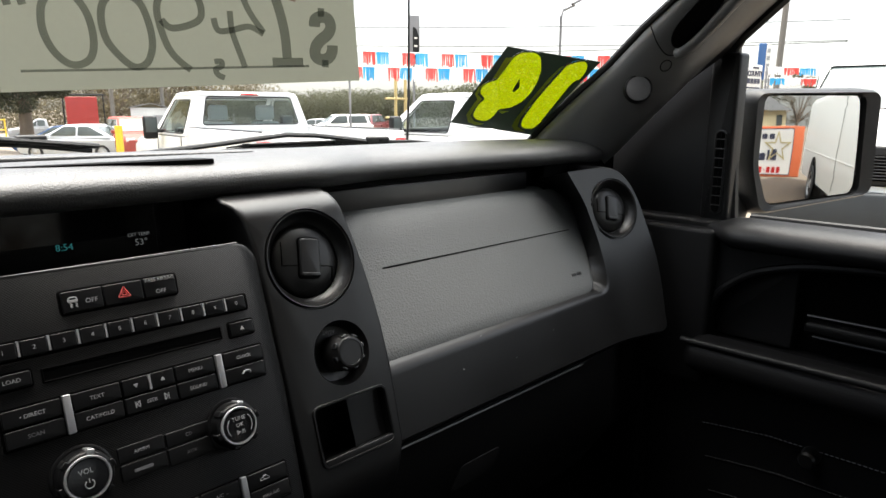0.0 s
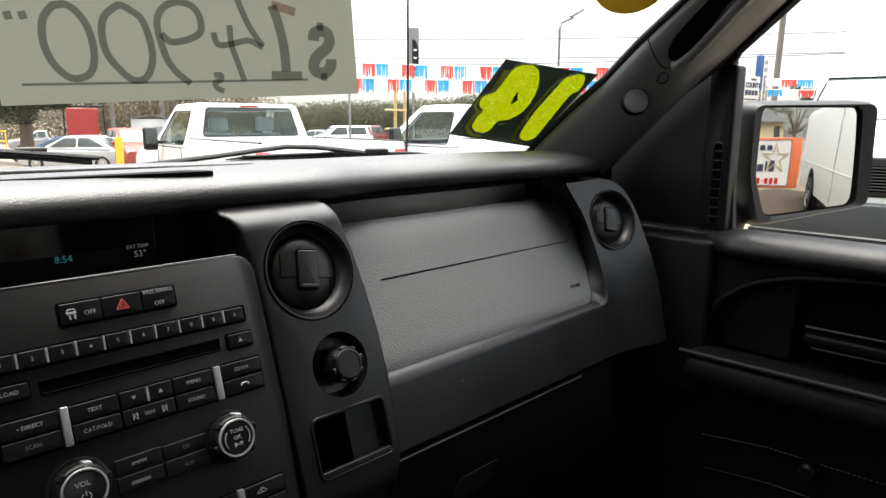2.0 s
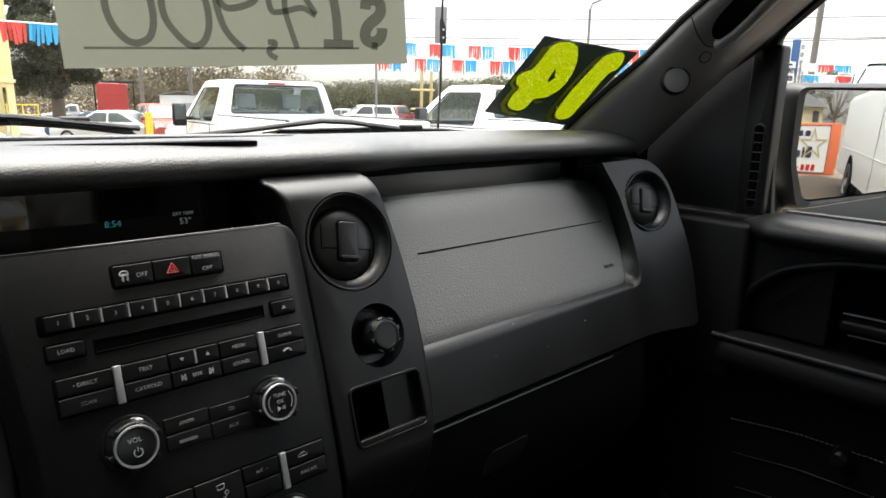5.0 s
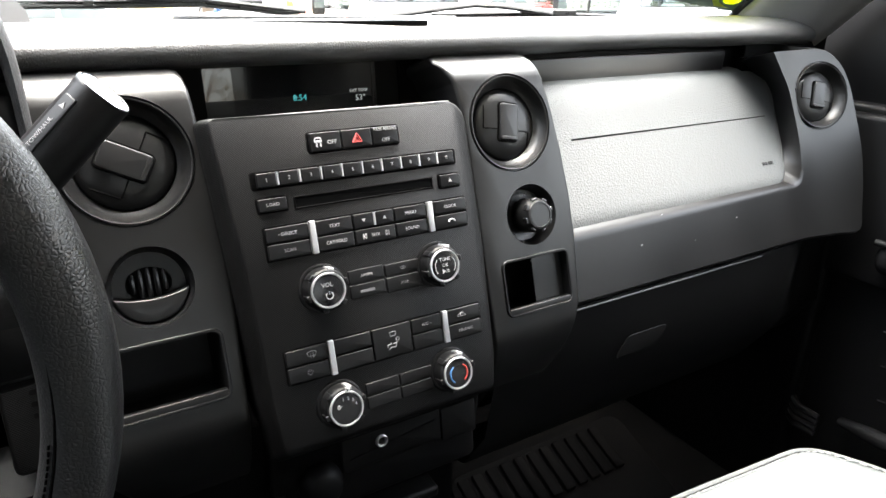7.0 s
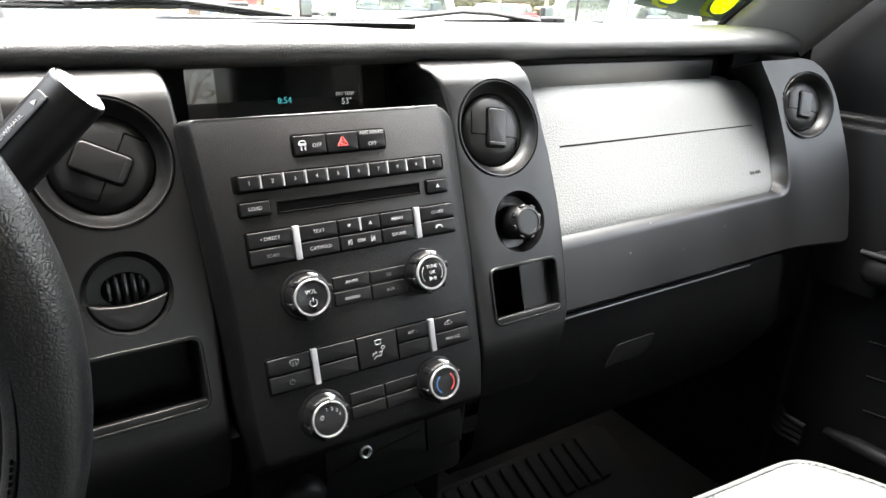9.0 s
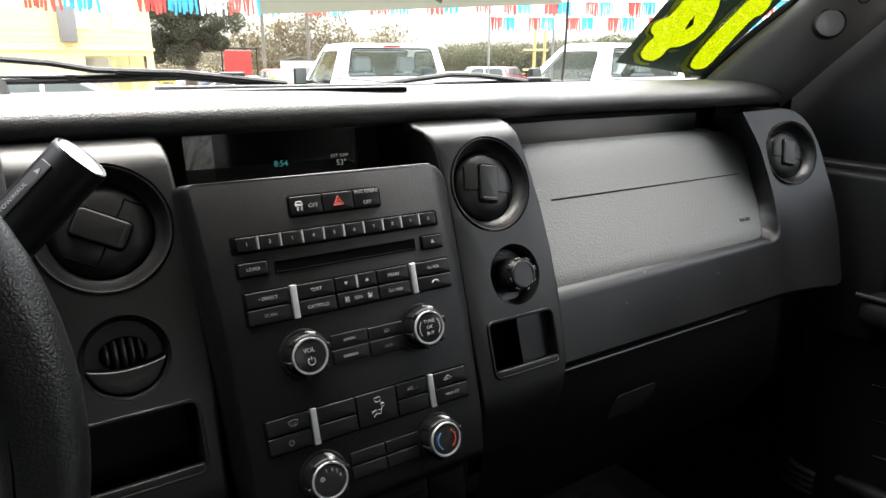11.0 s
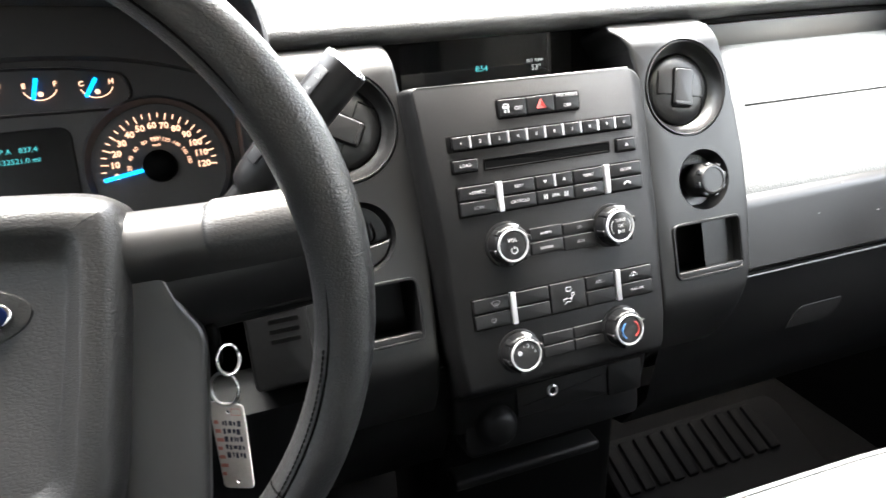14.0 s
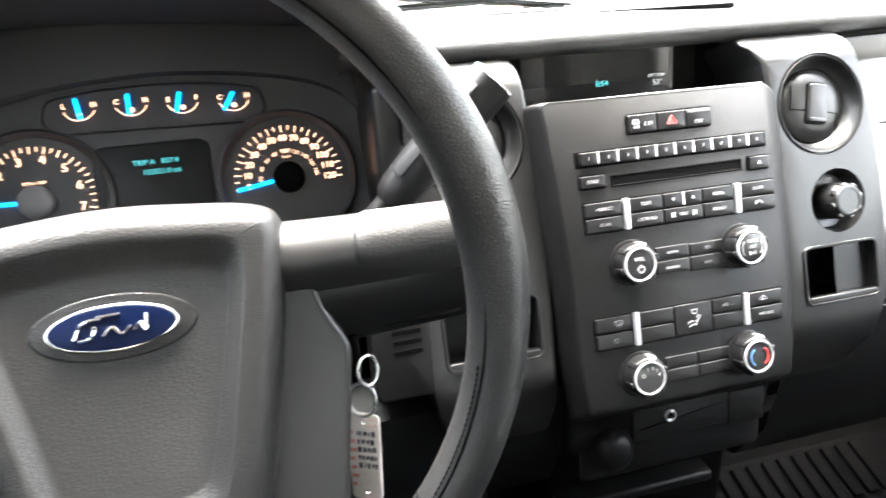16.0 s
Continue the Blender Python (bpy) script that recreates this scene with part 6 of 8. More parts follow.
# price card: a paper sheet that hangs from the mirror stem
CARD = mat("greenish_white_card", (0.46, 0.47, 0.385), 0.8, bump=0.04, scale=300, vary=0.05, wear=9)
see_through(CARD, (0.22, 0.225, 0.175, 1), 0.45)
MARKER = glass("grey_marker_ink", (0.62, 0.63, 0.62), 0.0)
MARKER2 = glass("reddish_marker_ink", (0.80, 0.69, 0.66), 0.0)
card = thing("price_card", "hand-written paper price card, seen from behind, hanging in the windshield", "price card", at=(0.025, -0.074, 1.44))
KF = basis((0.0265, -0.0745, 1.4385), (0.957, -0.289, 0.052), (-0.03, 0.02, 1))
bm = B()
grid(bm, lambda x, y: KF @ Vector((x, y, 0.002 * math.sin(x * 18) + 0.0)), lin(-0.104, 0.104, 12), lin(0.0, 0.27, 8))
part("sheet", bm, CARD, card, "greenish white sheet", sharp=80)


def stroke(pts, r=0.0024, ink=None):
    bm = B()
    w = [KF @ Vector((x, y, 0.0028 + 0.002 * math.sin(x * 18))) for x, y in pts]
    tube(bm, w, r, 6, flat=0.12, up=KF.col[2].xyz)
    part("pen_stroke", bm, ink or MARKER, card)


stroke([(-0.0925, 0.0110), (-0.0187, 0.0105), (0.0688, 0.0101)], 0.0007)
stroke([(-0.0953, 0.0473), (-0.0915, 0.0480)], 0.0022)
stroke([(-0.0884, 0.0475), (-0.0845, 0.0484)], 0.0022)
stroke(spline([(-0.0725, 0.0523), (-0.0774, 0.0453), (-0.0787, 0.0332), (-0.0756, 0.0224), (-0.0696, 0.0151), (-0.0634, 0.0138), (-0.0571, 0.0175), (-0.0543, 0.0269), (-0.0551, 0.0395), (-0.059, 0.0487), (-0.0645, 0.0538), (-0.070, 0.0536)], closed=True), 0.0020)
stroke(spline([(-0.0403, 0.0532), (-0.0467, 0.0474), (-0.0489, 0.038), (-0.0475, 0.0269), (-0.0413, 0.0172), (-0.0349, 0.0119), (-0.0284, 0.0137), (-0.0242, 0.0219), (-0.0237, 0.0333), (-0.0267, 0.0462), (-0.0321, 0.0515), (-0.0365, 0.0540)], closed=True), 0.0020)
stroke(spline([(-0.0172, 0.0385), (-0.0120, 0.0338), (-0.001, 0.0357), (0.0052, 0.0401), (0.0055, 0.0484), (0.0013, 0.0549), (-0.0072, 0.0566), (-0.015, 0.0528), (-0.0187, 0.0454), (-0.0182, 0.035), (-0.0155, 0.0235), (-0.0109, 0.0158), (-0.0041, 0.0095)]), 0.0020)
stroke(spline([(0.0100, 0.0140), (0.0141, 0.0140), (0.0138, 0.0112), (0.0103, 0.0095), (0.0114, 0.0061), (0.0150, 0.0042)]), 0.0017)
stroke(spline([(0.0125, 0.0395), (0.0144, 0.0324), (0.0223, 0.0325), (0.0331, 0.0346), (0.0415, 0.0301)]), 0.0018)
stroke(spline([(0.0225, 0.0437), (0.0226, 0.0318), (0.0255, 0.0197), (0.0280, 0.0102)]), 0.0018)
stroke(spline([(0.0285, 0.0600), (0.0340, 0.0439), (0.0416, 0.0311)]), 0.0019)
stroke(spline([(0.0642, 0.0521), (0.0586, 0.0538), (0.0527, 0.0555), (0.0497, 0.0560)]), 0.0027, MARKER2)
stroke(spline([(0.0497, 0.0560), (0.0526, 0.0458), (0.0549, 0.0307), (0.0550, 0.0151)]), 0.0030)
stroke([(0.0454, 0.0131), (0.0550, 0.0127), (0.0651, 0.0125)], 0.0028)
stroke(spline([(0.0748, 0.0346), (0.0756, 0.0389), (0.0797, 0.0408), (0.0842, 0.0395), (0.0856, 0.0344), (0.0830, 0.0298), (0.0775, 0.0257), (0.0741, 0.0211), (0.0739, 0.0161), (0.0780, 0.0138), (0.0827, 0.0152), (0.0853, 0.0189), (0.0857, 0.0229)]), 0.0037)
stroke([(0.0801, 0.0461), (0.0797, 0.0410)], 0.0022)
stroke([(0.0801, 0.0138), (0.0797, 0.0091)], 0.0022)
stroke(spline([(-0.02, 0.10), (0.03, 0.12), (0.05, 0.16)]))

# wipers, cowl, bonnet, antenna
cowl = B()
grid(cowl, lambda x, s: Vector((x, base_y(x) + 0.03 + 0.16 * s, 1.325 - 0.03 * s)), lin(-0.85, 0.85, 18), lin(0, 1, 4))
solo("cowl", cowl, RUBBER, "black plastic cowl under the windshield", "cowl", kind="structure", sharp=80)


def wiper(arm, blade, label):
    w = thing("wiper", label, "wiper", "windshield wipers", at=arm[-1])
    bm = B()
    tube(bm, arm, [0.005, 0.006, 0.0075, 0.009, 0.011][:len(arm)] if len(arm) <= 5 else 0.007, 8, flat=0.6)
    part("arm", bm, RUBBER, w)
    bm = B()
    tube(bm, [Vector(q) - Vector((0, 0, 0.0045)) for q in blade], 0.0035, 8)
    part("blade", bm, RUBBER, w)
    bm = B()
    tube(bm, [Vector(q) + Vector((0, 0, 0.0012)) for q in blade], [0.0016] + [0.0036] * (len(blade) - 2) + [0.0014], 8, flat=0.7)
    part("blade_frame", bm, RUBBER, w)
    for t in (0.16, 0.42, 0.72):
        q = Vector(blade[0]).lerp(Vector(blade[-1]), t)
        k = min(range(len(blade)), key=lambda j: abs(blade[j][0] - q.x))
        q = Vector(blade[k])
        bm = B()
        block(bm, q.x - 0.007, q.x + 0.007, q.y - 0.005, q.y + 0.005, q.z - 0.007, q.z + 0.004, 0.002)
        part("clip", bm, RUBBER, w)
    bm = B()
    m = Vector(blade[(len(blade) + 1) // 2])
    block(bm, -0.020, 0.020, -0.007, 0.007, -0.005, 0.0095, 0.004)
    e = Vector(blade[-1]) - Vector(blade[0])
    bm.transform(Matrix.Translation(m) @ Matrix.Rotation(math.atan2(e.y, e.x), 4, 'Z'))
    hub = part("bridge", bm, RUBBER, w)
    bm = B()
    tube(bm, [m + Vector((0.0, -0.0095, 0.003)), m + Vector((0.0, -0.006, 0.003))], 0.0022, 10)
    part("rivet", bm, BLACK, hub)


wiper([(0.20, 0.545, 1.358), (0.3073, 0.5164, 1.3689), (0.3596, 0.4859, 1.3773), (0.4045, 0.4576, 1.3842), (0.4466, 0.4401, 1.3828), (0.5197, 0.4151, 1.3733), (0.5394, 0.4096, 1.369)], [(0.3278, 0.5153, 1.3624), (0.3561, 0.4997, 1.3665), (0.4212, 0.4694, 1.3692), (0.4868, 0.4344, 1.3711), (0.5458, 0.4024, 1.3703), (0.5945, 0.3701, 1.3702), (0.6558, 0.3349, 1.3653)], "black wiper arm and blade at rest on the windshield")
wiper([(-0.33, 0.43, 1.420), (-0.258, 0.470, 1.410), (-0.17, 0.500, 1.402), (-0.119, 0.518, 1.393), (-0.007, 0.533, 1.389), (0.149, 0.545, 1.372)], [(-0.32, 0.475, 1.385), (-0.148, 0.526, 1.384), (-0.006, 0.536, 1.386), (0.065, 0.543, 1.380), (0.14, 0.545, 1.370)], "black wiper arm and blade at rest on the windshield")
bm = B()
grid(bm, lambda x, y: Vector((x, y, 1.27 + 0.02 * (abs(x) / 0.85) ** 2 * (1 if abs(x) < 0.7 else 0.2) - 0.03 * ((y - 0.7) / 1.1) ** 2 - (0.10 if abs(x) > 0.82 else 0))), lin(-0.88, 0.88, 15), lin(0.68, 1.85, 10))
solo("bonnet", bm, WHITE_PAINT, "white painted pickup bonnet", "bonnet", kind="structure", sharp=80)
bm = B()
block(bm, -0.865, 0.865, 0.70, 1.84, 0.07, 1.185, 0.04)
solo("front_body", bm, WHITE_PAINT, "plain white front body under the bonnet", "truck body", kind="structure")
bm = B()
tube(bm, [(0.88, 0.72, 1.20), (0.883, 0.705, 1.45), (0.884, 0.70, 2.0)], [0.0035, 0.0028, 0.002], 8)
solo("antenna", bm, RUBBER, "thin black whip antenna on the wing", "antenna")
# dark kick panels beside the footwells
for s in (1, -1):
    bm = B()
    block(bm, min(0.80 * s, 0.884 * s), max(0.80 * s, 0.884 * s), 0.02, 0.56, 0.53, 1.24, 0.01)
    solo("wall_kick", bm, DARK, "dark kick panel beside the footwell", "kick panel", kind="structure")
# body sides under the windows and a lower shell keep the cab closed
for s in (1, -1):
    bm = B()
    block(bm, min(0.885 * s, 0.93 * s), max(0.885 * s, 0.93 * s), -2.35, 0.62, 0.5, 1.25, 0.02)
    # windowless rear sides, added out of view to keep light out
    block(bm, min(0.80 * s, 0.93 * s), max(0.80 * s, 0.93 * s), -2.35, -1.12, 1.24, 1.80, 0.02)
    solo("wall_side", bm, WHITE_PAINT, "white painted cab side", "body side", kind="structure")


# ---- the lot outside ----
GZ = -0.28
GRAVEL = mat("pale_gravel_lot", (0.19, 0.155, 0.115), 0.95, bump=0.6, scale=14, vary=0.25, wear=0.35)
TYRE = mat("tyre_rubber", (0.02, 0.02, 0.02), 0.8, bump=0.2, scale=200, vary=0.2)
WHITE2 = mat("white_van_paint", (0.74, 0.74, 0.70), 0.4, coat=0.1, vary=0.04, wear=1.0)
SILVER2 = mat("silver_car_paint", (0.42, 0.44, 0.46), 0.4, metal=0.1, coat=0.1, vary=0.04)
BLUEP = mat("blue_car_paint", (0.02, 0.05, 0.12), 0.35, spec=0.3, coat=0.1, vary=0.08)
REDP = mat("faded_red_car_paint", (0.30, 0.060, 0.045), 0.6, spec=0.2, vary=0.1)
MAROON = mat("maroon_car_paint", (0.16, 0.03, 0.03), 0.3, coat=0.4, vary=0.1)
GREYP = mat("grey_car_paint", (0.25, 0.26, 0.27), 0.3, coat=0.4, vary=0.06)
TAIL = mat("red_tail_lens", (0.45, 0.02, 0.02), 0.2, vary=0.1)
LENS = mat("clear_lamp_lens", (0.6, 0.6, 0.6), 0.12, vary=0.05)
CARGLASS = mat("car_glass", (0.085, 0.10, 0.098), 0.14, vary=0.35, wear=2.5, spec=0.3)
DULL = mat("dull_grey_bumper_plastic", (0.030, 0.034, 0.037), 0.5, spec=0.3, vary=0.25, wear=3)
# opaque pale base stands in for the sky mirrored in the van's glass
VANGLASS = mat("van_glass_sky_tone", (0.075, 0.098, 0.098), 0.15, vary=0.35, wear=1.5, spec=0.2)
GREYSEAT = mat("grey_seat_cloth", (0.36, 0.38, 0.38), 0.9, vary=0.1)
GALV = mat("galvanised_steel", (0.20, 0.20, 0.205), 0.5, metal=0.3, vary=0.15, wear=3)
WOODP = mat("weathered_pole_wood", (0.15, 0.14, 0.125), 0.9, bump=0.5, scale=40, vary=0.25, wear=2)
BARK = mat("rough_bark", (0.16, 0.125, 0.095), 0.95, bump=0.8, scale=25, vary=0.3, wear=3)
LEAF = mat("dark_olive_leaves", (0.066, 0.073, 0.044), 0.7, vary=0.45, wear=1.2, scale=30)
LEAF2 = mat("dry_tan_leaves", (0.10, 0.085, 0.052), 0.8, vary=0.4, wear=1.2, scale=30)
LEAF3 = mat("grey_green_bush_leaves", (0.052, 0.054, 0.032), 0.75, vary=0.5, wear=0.8, scale=20)
for m_, c_ in ((LEAF, (0.04, 0.046, 0.02, 1)), (LEAF2, (0.12, 0.10, 0.055, 1)), (LEAF3, (0.085, 0.088, 0.045, 1))):
    see_through(m_, c_, 0.45)
YELLOWB = mat("yellow_house_siding", (0.72, 0.63, 0.32), 0.7, bump=0.1, scale=60, vary=0.08, wear=0.7)
TANP = mat("faded_yellow_pipe", (0.42, 0.33, 0.14), 0.6, vary=0.15)
YPIPE = mat("yellow_pipe_paint", (0.75, 0.50, 0.03), 0.5, vary=0.1)
FLAGR = mat("red_plastic_fringe", (0.62, 0.05, 0.04), 0.5, vary=0.15, wear=20)
FLAGB = mat("blue_plastic_fringe", (0.02, 0.32, 0.62), 0.5, vary=0.15, wear=20)
FLAGW = mat("white_plastic_fringe", (0.75, 0.77, 0.78), 0.5, vary=0.08, wear=20)
SIGNW = mat("white_sign_board", (0.62, 0.61, 0.58), 0.6, vary=0.05, wear=3)
ORANGE = mat("orange_red_wall_paint", (0.62, 0.14, 0.05), 0.7, vary=0.12, wear=2)
SHED = mat("pale_metal_sheeting", (0.55, 0.56, 0.55), 0.6, vary=0.1, wear=0.5)
REDBOX = mat("red_steel_box_paint", (0.40, 0.035, 0.03), 0.55, vary=0.2, wear=1.5)
GOLD = mat("tan_star_paint", (0.40, 0.33, 0.16), 0.6, vary=0.1)


def ease(t):
    t = min(1, max(0, t))
    return t * t * (3 - 2 * t)


def level(x, y):
    """Height of the lot, which falls gently away ahead and to the right."""
    r, az = math.hypot(x, y), math.degrees(math.atan2(x + 0.157, y + 0.48))
    return GZ - ease((r - 12) / 40) * ease((az - 7) / 4) * (0.82 - 0.45 * ease((az - 25) / 12)) * (1 - ease((az - 45) / 15))


# ground: one sheet to the horizon, finer near the truck
bm = B()
ticks = [-900, -300, -120, -60, -45] + list(range(-36, 73, 3)) + [85, 120, 180, 300, 900]
grid(bm, lambda x, y: Vector((x, y, level(x, y) + 0.03 * noise.noise(Vector((x * 0.2, y * 0.2, 0))))), ticks, ticks)
solo("ground", bm, GRAVEL, "pale gravel and dirt car lot", "ground", kind="structure", sharp=180)


SOIL = mat("brown_soil", (0.066, 0.045, 0.028), 0.95, bump=0.9, scale=9, vary=0.45, wear=1.2)
bm = B()
rnd = random.Random(8)
edge = [(4.6 * math.cos(a) * rnd.uniform(0.86, 1.1), 2.4 * math.sin(a) * rnd.uniform(0.8, 1.1)) for a in lin(0, 2 * math.pi * 47 / 48, 48)]
rings(bm, [[Vector((1.9 + x * f, -10.6 + y * f, level(1.9, -10.6) + h + 0.035 * noise.noise(Vector((x * f * 2, y * f * 2, 3))))) for x, y in edge] for f, h in ((1.0, -0.03), (0.93, 0.045), (0.7, 0.06), (0.45, 0.065), (0.2, 0.065))], cap1=True)
solo("soil_patch", bm, SOIL, "patch of trodden brown soil on the lot", "soil", kind="stuff", sharp=180)


def spot(az, dist, z=None):
    """A point at an azimuth (degrees to the right of straight ahead) and distance from the driver's eye."""
    x, y = -0.157 + dist * math.sin(radians(az)), -0.48 + dist * math.cos(radians(az))
    return Vector((x, y, level(x, y) if z is None else z))


def wheel_at(parent, M, x, y, r=0.38, w=0.26):
    s = 1 if x > 0 else -1
    T = M @ Matrix.Translation((x, y, r)) @ Matrix.Rotation(radians(90 * s), 4, 'Y')
    bm = B()
    lathe(bm, [(r * 0.62, -w), (r * 0.92, -w), (r, -w * 0.8), (r, -w * 0.2), (r * 0.93, 0), (r * 0.66, 0.005), (r * 0.62, -0.03)], T, 28, cap=False)
    t = part("tyre", bm, TYRE, parent)
    bm = B()
    lathe(bm, [(r * 0.64, -0.01), (r * 0.60, 0.0), (r * 0.50, -0.05), (r * 0.30, -0.035), (r * 0.16, -0.01), (r * 0.12, 0.0)], T, 24)
    part("rim", bm, SILVER, t)


def panel(parent, name, corners, hole, material, M, pane=None):
    """A sheet through four corners (bottom-left, bottom-right, top-right, top-left) with a window opening as fractions."""
    a, b, c, d = (Vector(q) for q in corners)
    o = (a + b) / 2
    F = basis(o, b - a, d - a)
    inv = F.inverted()
    pts = [(inv @ q).xy for q in (a, b, c, d)]

    def q(s, t):
        lo, hi = pts[0].lerp(pts[1], s), pts[3].lerp(pts[2], s)
        return tuple(lo.lerp(hi, t))
    s0, s1, t0, t1 = hole
    bm = B()
    out = smooth_line([tuple(p) for p in pts], 4, 0.03)
    h = smooth_line([q(s0, t0), q(s1, t0), q(s1, t1), q(s0, t1)], 4, 0.05)
    plate(bm, out, [h], -0.03, 0.0, F, 0.006)
    bm.transform(M)
    ob = part(name, bm, material, parent)
    bm = B()
    prism(bm, h, -0.016, -0.012, F)
    bm.transform(M)
    g = part("window", bm, pane or PANE, parent)
    g.visible_shadow = False
    bm = B()
    tube(bm, [M @ F @ Vector((x, y, 0.0)) for x, y in h], 0.009 if pane is None else 0.011, 6, closed=True, up=(M @ F).col[2].xyz)
    part("window_seal", bm, RUBBER, parent)
    return ob


PANE = glass("pickup_glass", (0.68, 0.74, 0.72), 0.9)


def pickup(M, label):
    """A white regular-cab work pickup; the cab's back stands at y = 0."""
    p = thing("pickup_truck", label, "pickup truck", "parked pickups", at=M.translation)
    bm = B()
    rings(bm, [[M @ Vector((x * w, y, z)) for x, z in ((-0.97, 0.52), (-0.98, 0.80), (-0.97, 1.12), (-0.93, top - 0.03), (-0.86, top), (0.86, top), (0.93, top - 0.03), (0.97, 1.12), (0.98, 0.80), (0.97, 0.52))] for y, w, top in ((-0.02, 0.98, 1.33), (0.0, 1.0, 1.34), (1.5, 1.0, 1.34), (1.75, 0.99, 1.31), (2.8, 0.96, 1.24), (3.05, 0.92, 1.16))], cap0=True, cap1=True)
    part("body", bm, WHITE_PAINT, p, "white painted body")
    # bed with open top
    bm = B()
    Bd = basis((0, -1.25, 0.55), (1, 0, 0), (0, 1, 0))
    plate(bm, smooth_line([(-0.98, -1.22), (0.98, -1.22), (0.98, 1.20), (-0.98, 1.20)], 4, 0.05), [rrect(-0.84, 0.84, -1.14, 1.14, 0.05)], 0.0, 0.90, Bd, 0.03)
    bm.transform(M)
    part("bed", bm, WHITE_PAINT, p, "white load bed")
    bm = B()
    block(bm, -0.85, 0.85, -2.40, -0.10, 0.75, 0.80, 0.01)
    bm.transform(M)
    part("bed_floor", bm, RUBBER, p)
    for s in (-1, 1):
        bm = B()
        tube(bm, [M @ Vector((s * 0.92, y, 1.455)) for y in (-2.45, -1.2, -0.06)], 0.022, 8, flat=0.6)
        part("rail_cap", bm, RUBBER, p, "black bed rail cap")
        bm = B()
        block(bm, s * 0.90 - 0.075, s * 0.90 + 0.075, -2.492, -2.40, 1.02, 1.36, 0.02)
        bm.transform(M)
        part("tail_lamp", bm, TAIL, p, "red tail lamp")
        bm = B()
        tube(bm, [M @ Vector((s * (0.985 - 0.02), -1.02 + 0.52 * math.cos(radians(a)), 0.62 + 0.40 * math.sin(radians(a)))) for a in lin(0, 180, 12)], 0.03, 6)
        part("arch_lip", bm, WHITE_PAINT, p)
        bm = B()
        prism(bm, disc(0, 0, 0.43, 24), -0.01, 0.012, M @ basis((s * 0.972, -1.02, 0.55), (0, s, 0), (0, 0, 1)))
        part("wheel_well", bm, BLACK, p)
        # door seam, handle, mirror
        bm = B()
        tube(bm, [M @ Vector((s * 0.978, 0.18, 0.60)), M @ Vector((s * 0.975, 0.18, 1.32)), M @ Vector((s * 0.975, 1.32, 1.32)), M @ Vector((s * 0.978, 1.38, 0.60))], 0.006, 5)
        part("door_seam", bm, RUBBER, p)
        bm = B()
        block(bm, s * 0.985 - 0.018, s * 0.985 + 0.018, 0.24, 0.42, 1.10, 1.15, 0.01)
        bm.transform(M)
        part("door_handle", bm, RUBBER, p)
        bm = B()
        block(bm, s * 1.10 - 0.10, s * 1.10 + 0.10, 1.16, 1.28, 1.26, 1.60, 0.04)
        bm.transform(M)
        mr = part("side_mirror", bm, RUBBER, p, "tall black towing mirror")
        bm = B()
        block(bm, s * 1.10 - 0.08, s * 1.10 + 0.08, 1.152, 1.158, 1.36, 1.57, 0.002)
        bm.transform(M)
        part("mirror_glass", bm, CARGLASS, mr)
        bm = B()
        tube(bm, [M @ Vector((s * 0.90, 1.22, 1.38)), M @ Vector((s * 1.04, 1.22, 1.38))], 0.03, 8)
        part("mirror_arm", bm, RUBBER, mr)
        for y in (-1.02, 2.35):
            wheel_at(p, M, s * 0.98, y, 0.40)
        bm = B()
        block(bm, s * 0.36 - 0.22, s * 0.36 + 0.22, 0.32, 0.46, 1.05, 1.52, 0.05)
        bm.transform(M)
        part("seat_back", bm, GREYSEAT, p)
        bm = B()
        block(bm, s * 0.36 - 0.14, s * 0.36 + 0.14, 0.34, 0.45, 1.54, 1.76, 0.045)
        bm.transform(M)
        part("headrest", bm, GREYSEAT, p)
        panel(p, "cab_side", [(s * 0.93, 0.0 if s > 0 else 1.72, 1.33), (s * 0.93, 1.72 if s > 0 else 0.0, 1.33), (s * 0.76, 1.02 if s > 0 else 0.10, 1.90), (s * 0.76, 0.10 if s > 0 else 1.02, 1.90)], (0.14, 0.86, 0.06, 0.88) if s < 0 else (0.14, 0.86, 0.06, 0.88), WHITE_PAINT, M)
    panel(p, "cab_back", [(-0.93, 0.0, 1.33), (0.93, 0.0, 1.33), (0.76, 0.10, 1.90), (-0.76, 0.10, 1.90)], (0.10, 0.92, 0.27, 0.95), WHITE_PAINT, M)
    panel(p, "cab_front", [(0.93, 1.72, 1.33), (-0.93, 1.72, 1.33), (-0.76, 1.02, 1.90), (0.76, 1.02, 1.90)], (0.05, 0.95, 0.05, 0.93), WHITE_PAINT, M)
    bm = B()
    ro = smooth_line([(-0.77, 0.085), (0.77, 0.085), (0.77, 1.03), (-0.77, 1.03)], 5, 0.08)
    rings(bm, [[M @ Vector((x, y, z)) for x, y in inset(ro, d)] for d, z in ((0.0, 1.885), (0.0, 1.905), (0.03, 1.928), (0.10, 1.945), (0.25, 1.955))], cap0=True, cap1=True)
    part("roof", bm, WHITE_PAINT, p)
    bm = B()
    block(bm, -0.13, 0.13, 0.055, 0.09, 1.893, 1.922, 0.008)
    bm.transform(M)
    part("brake_lamp", bm, TAIL, p, "red roof brake lamp")
    bm = B()
    block(bm, -0.80, 0.80, -2.50, -2.47, 0.78, 1.36, 0.01)
    bm.transform(M)
    part("tailgate", bm, WHITE_PAINT, p)
    bm = B()
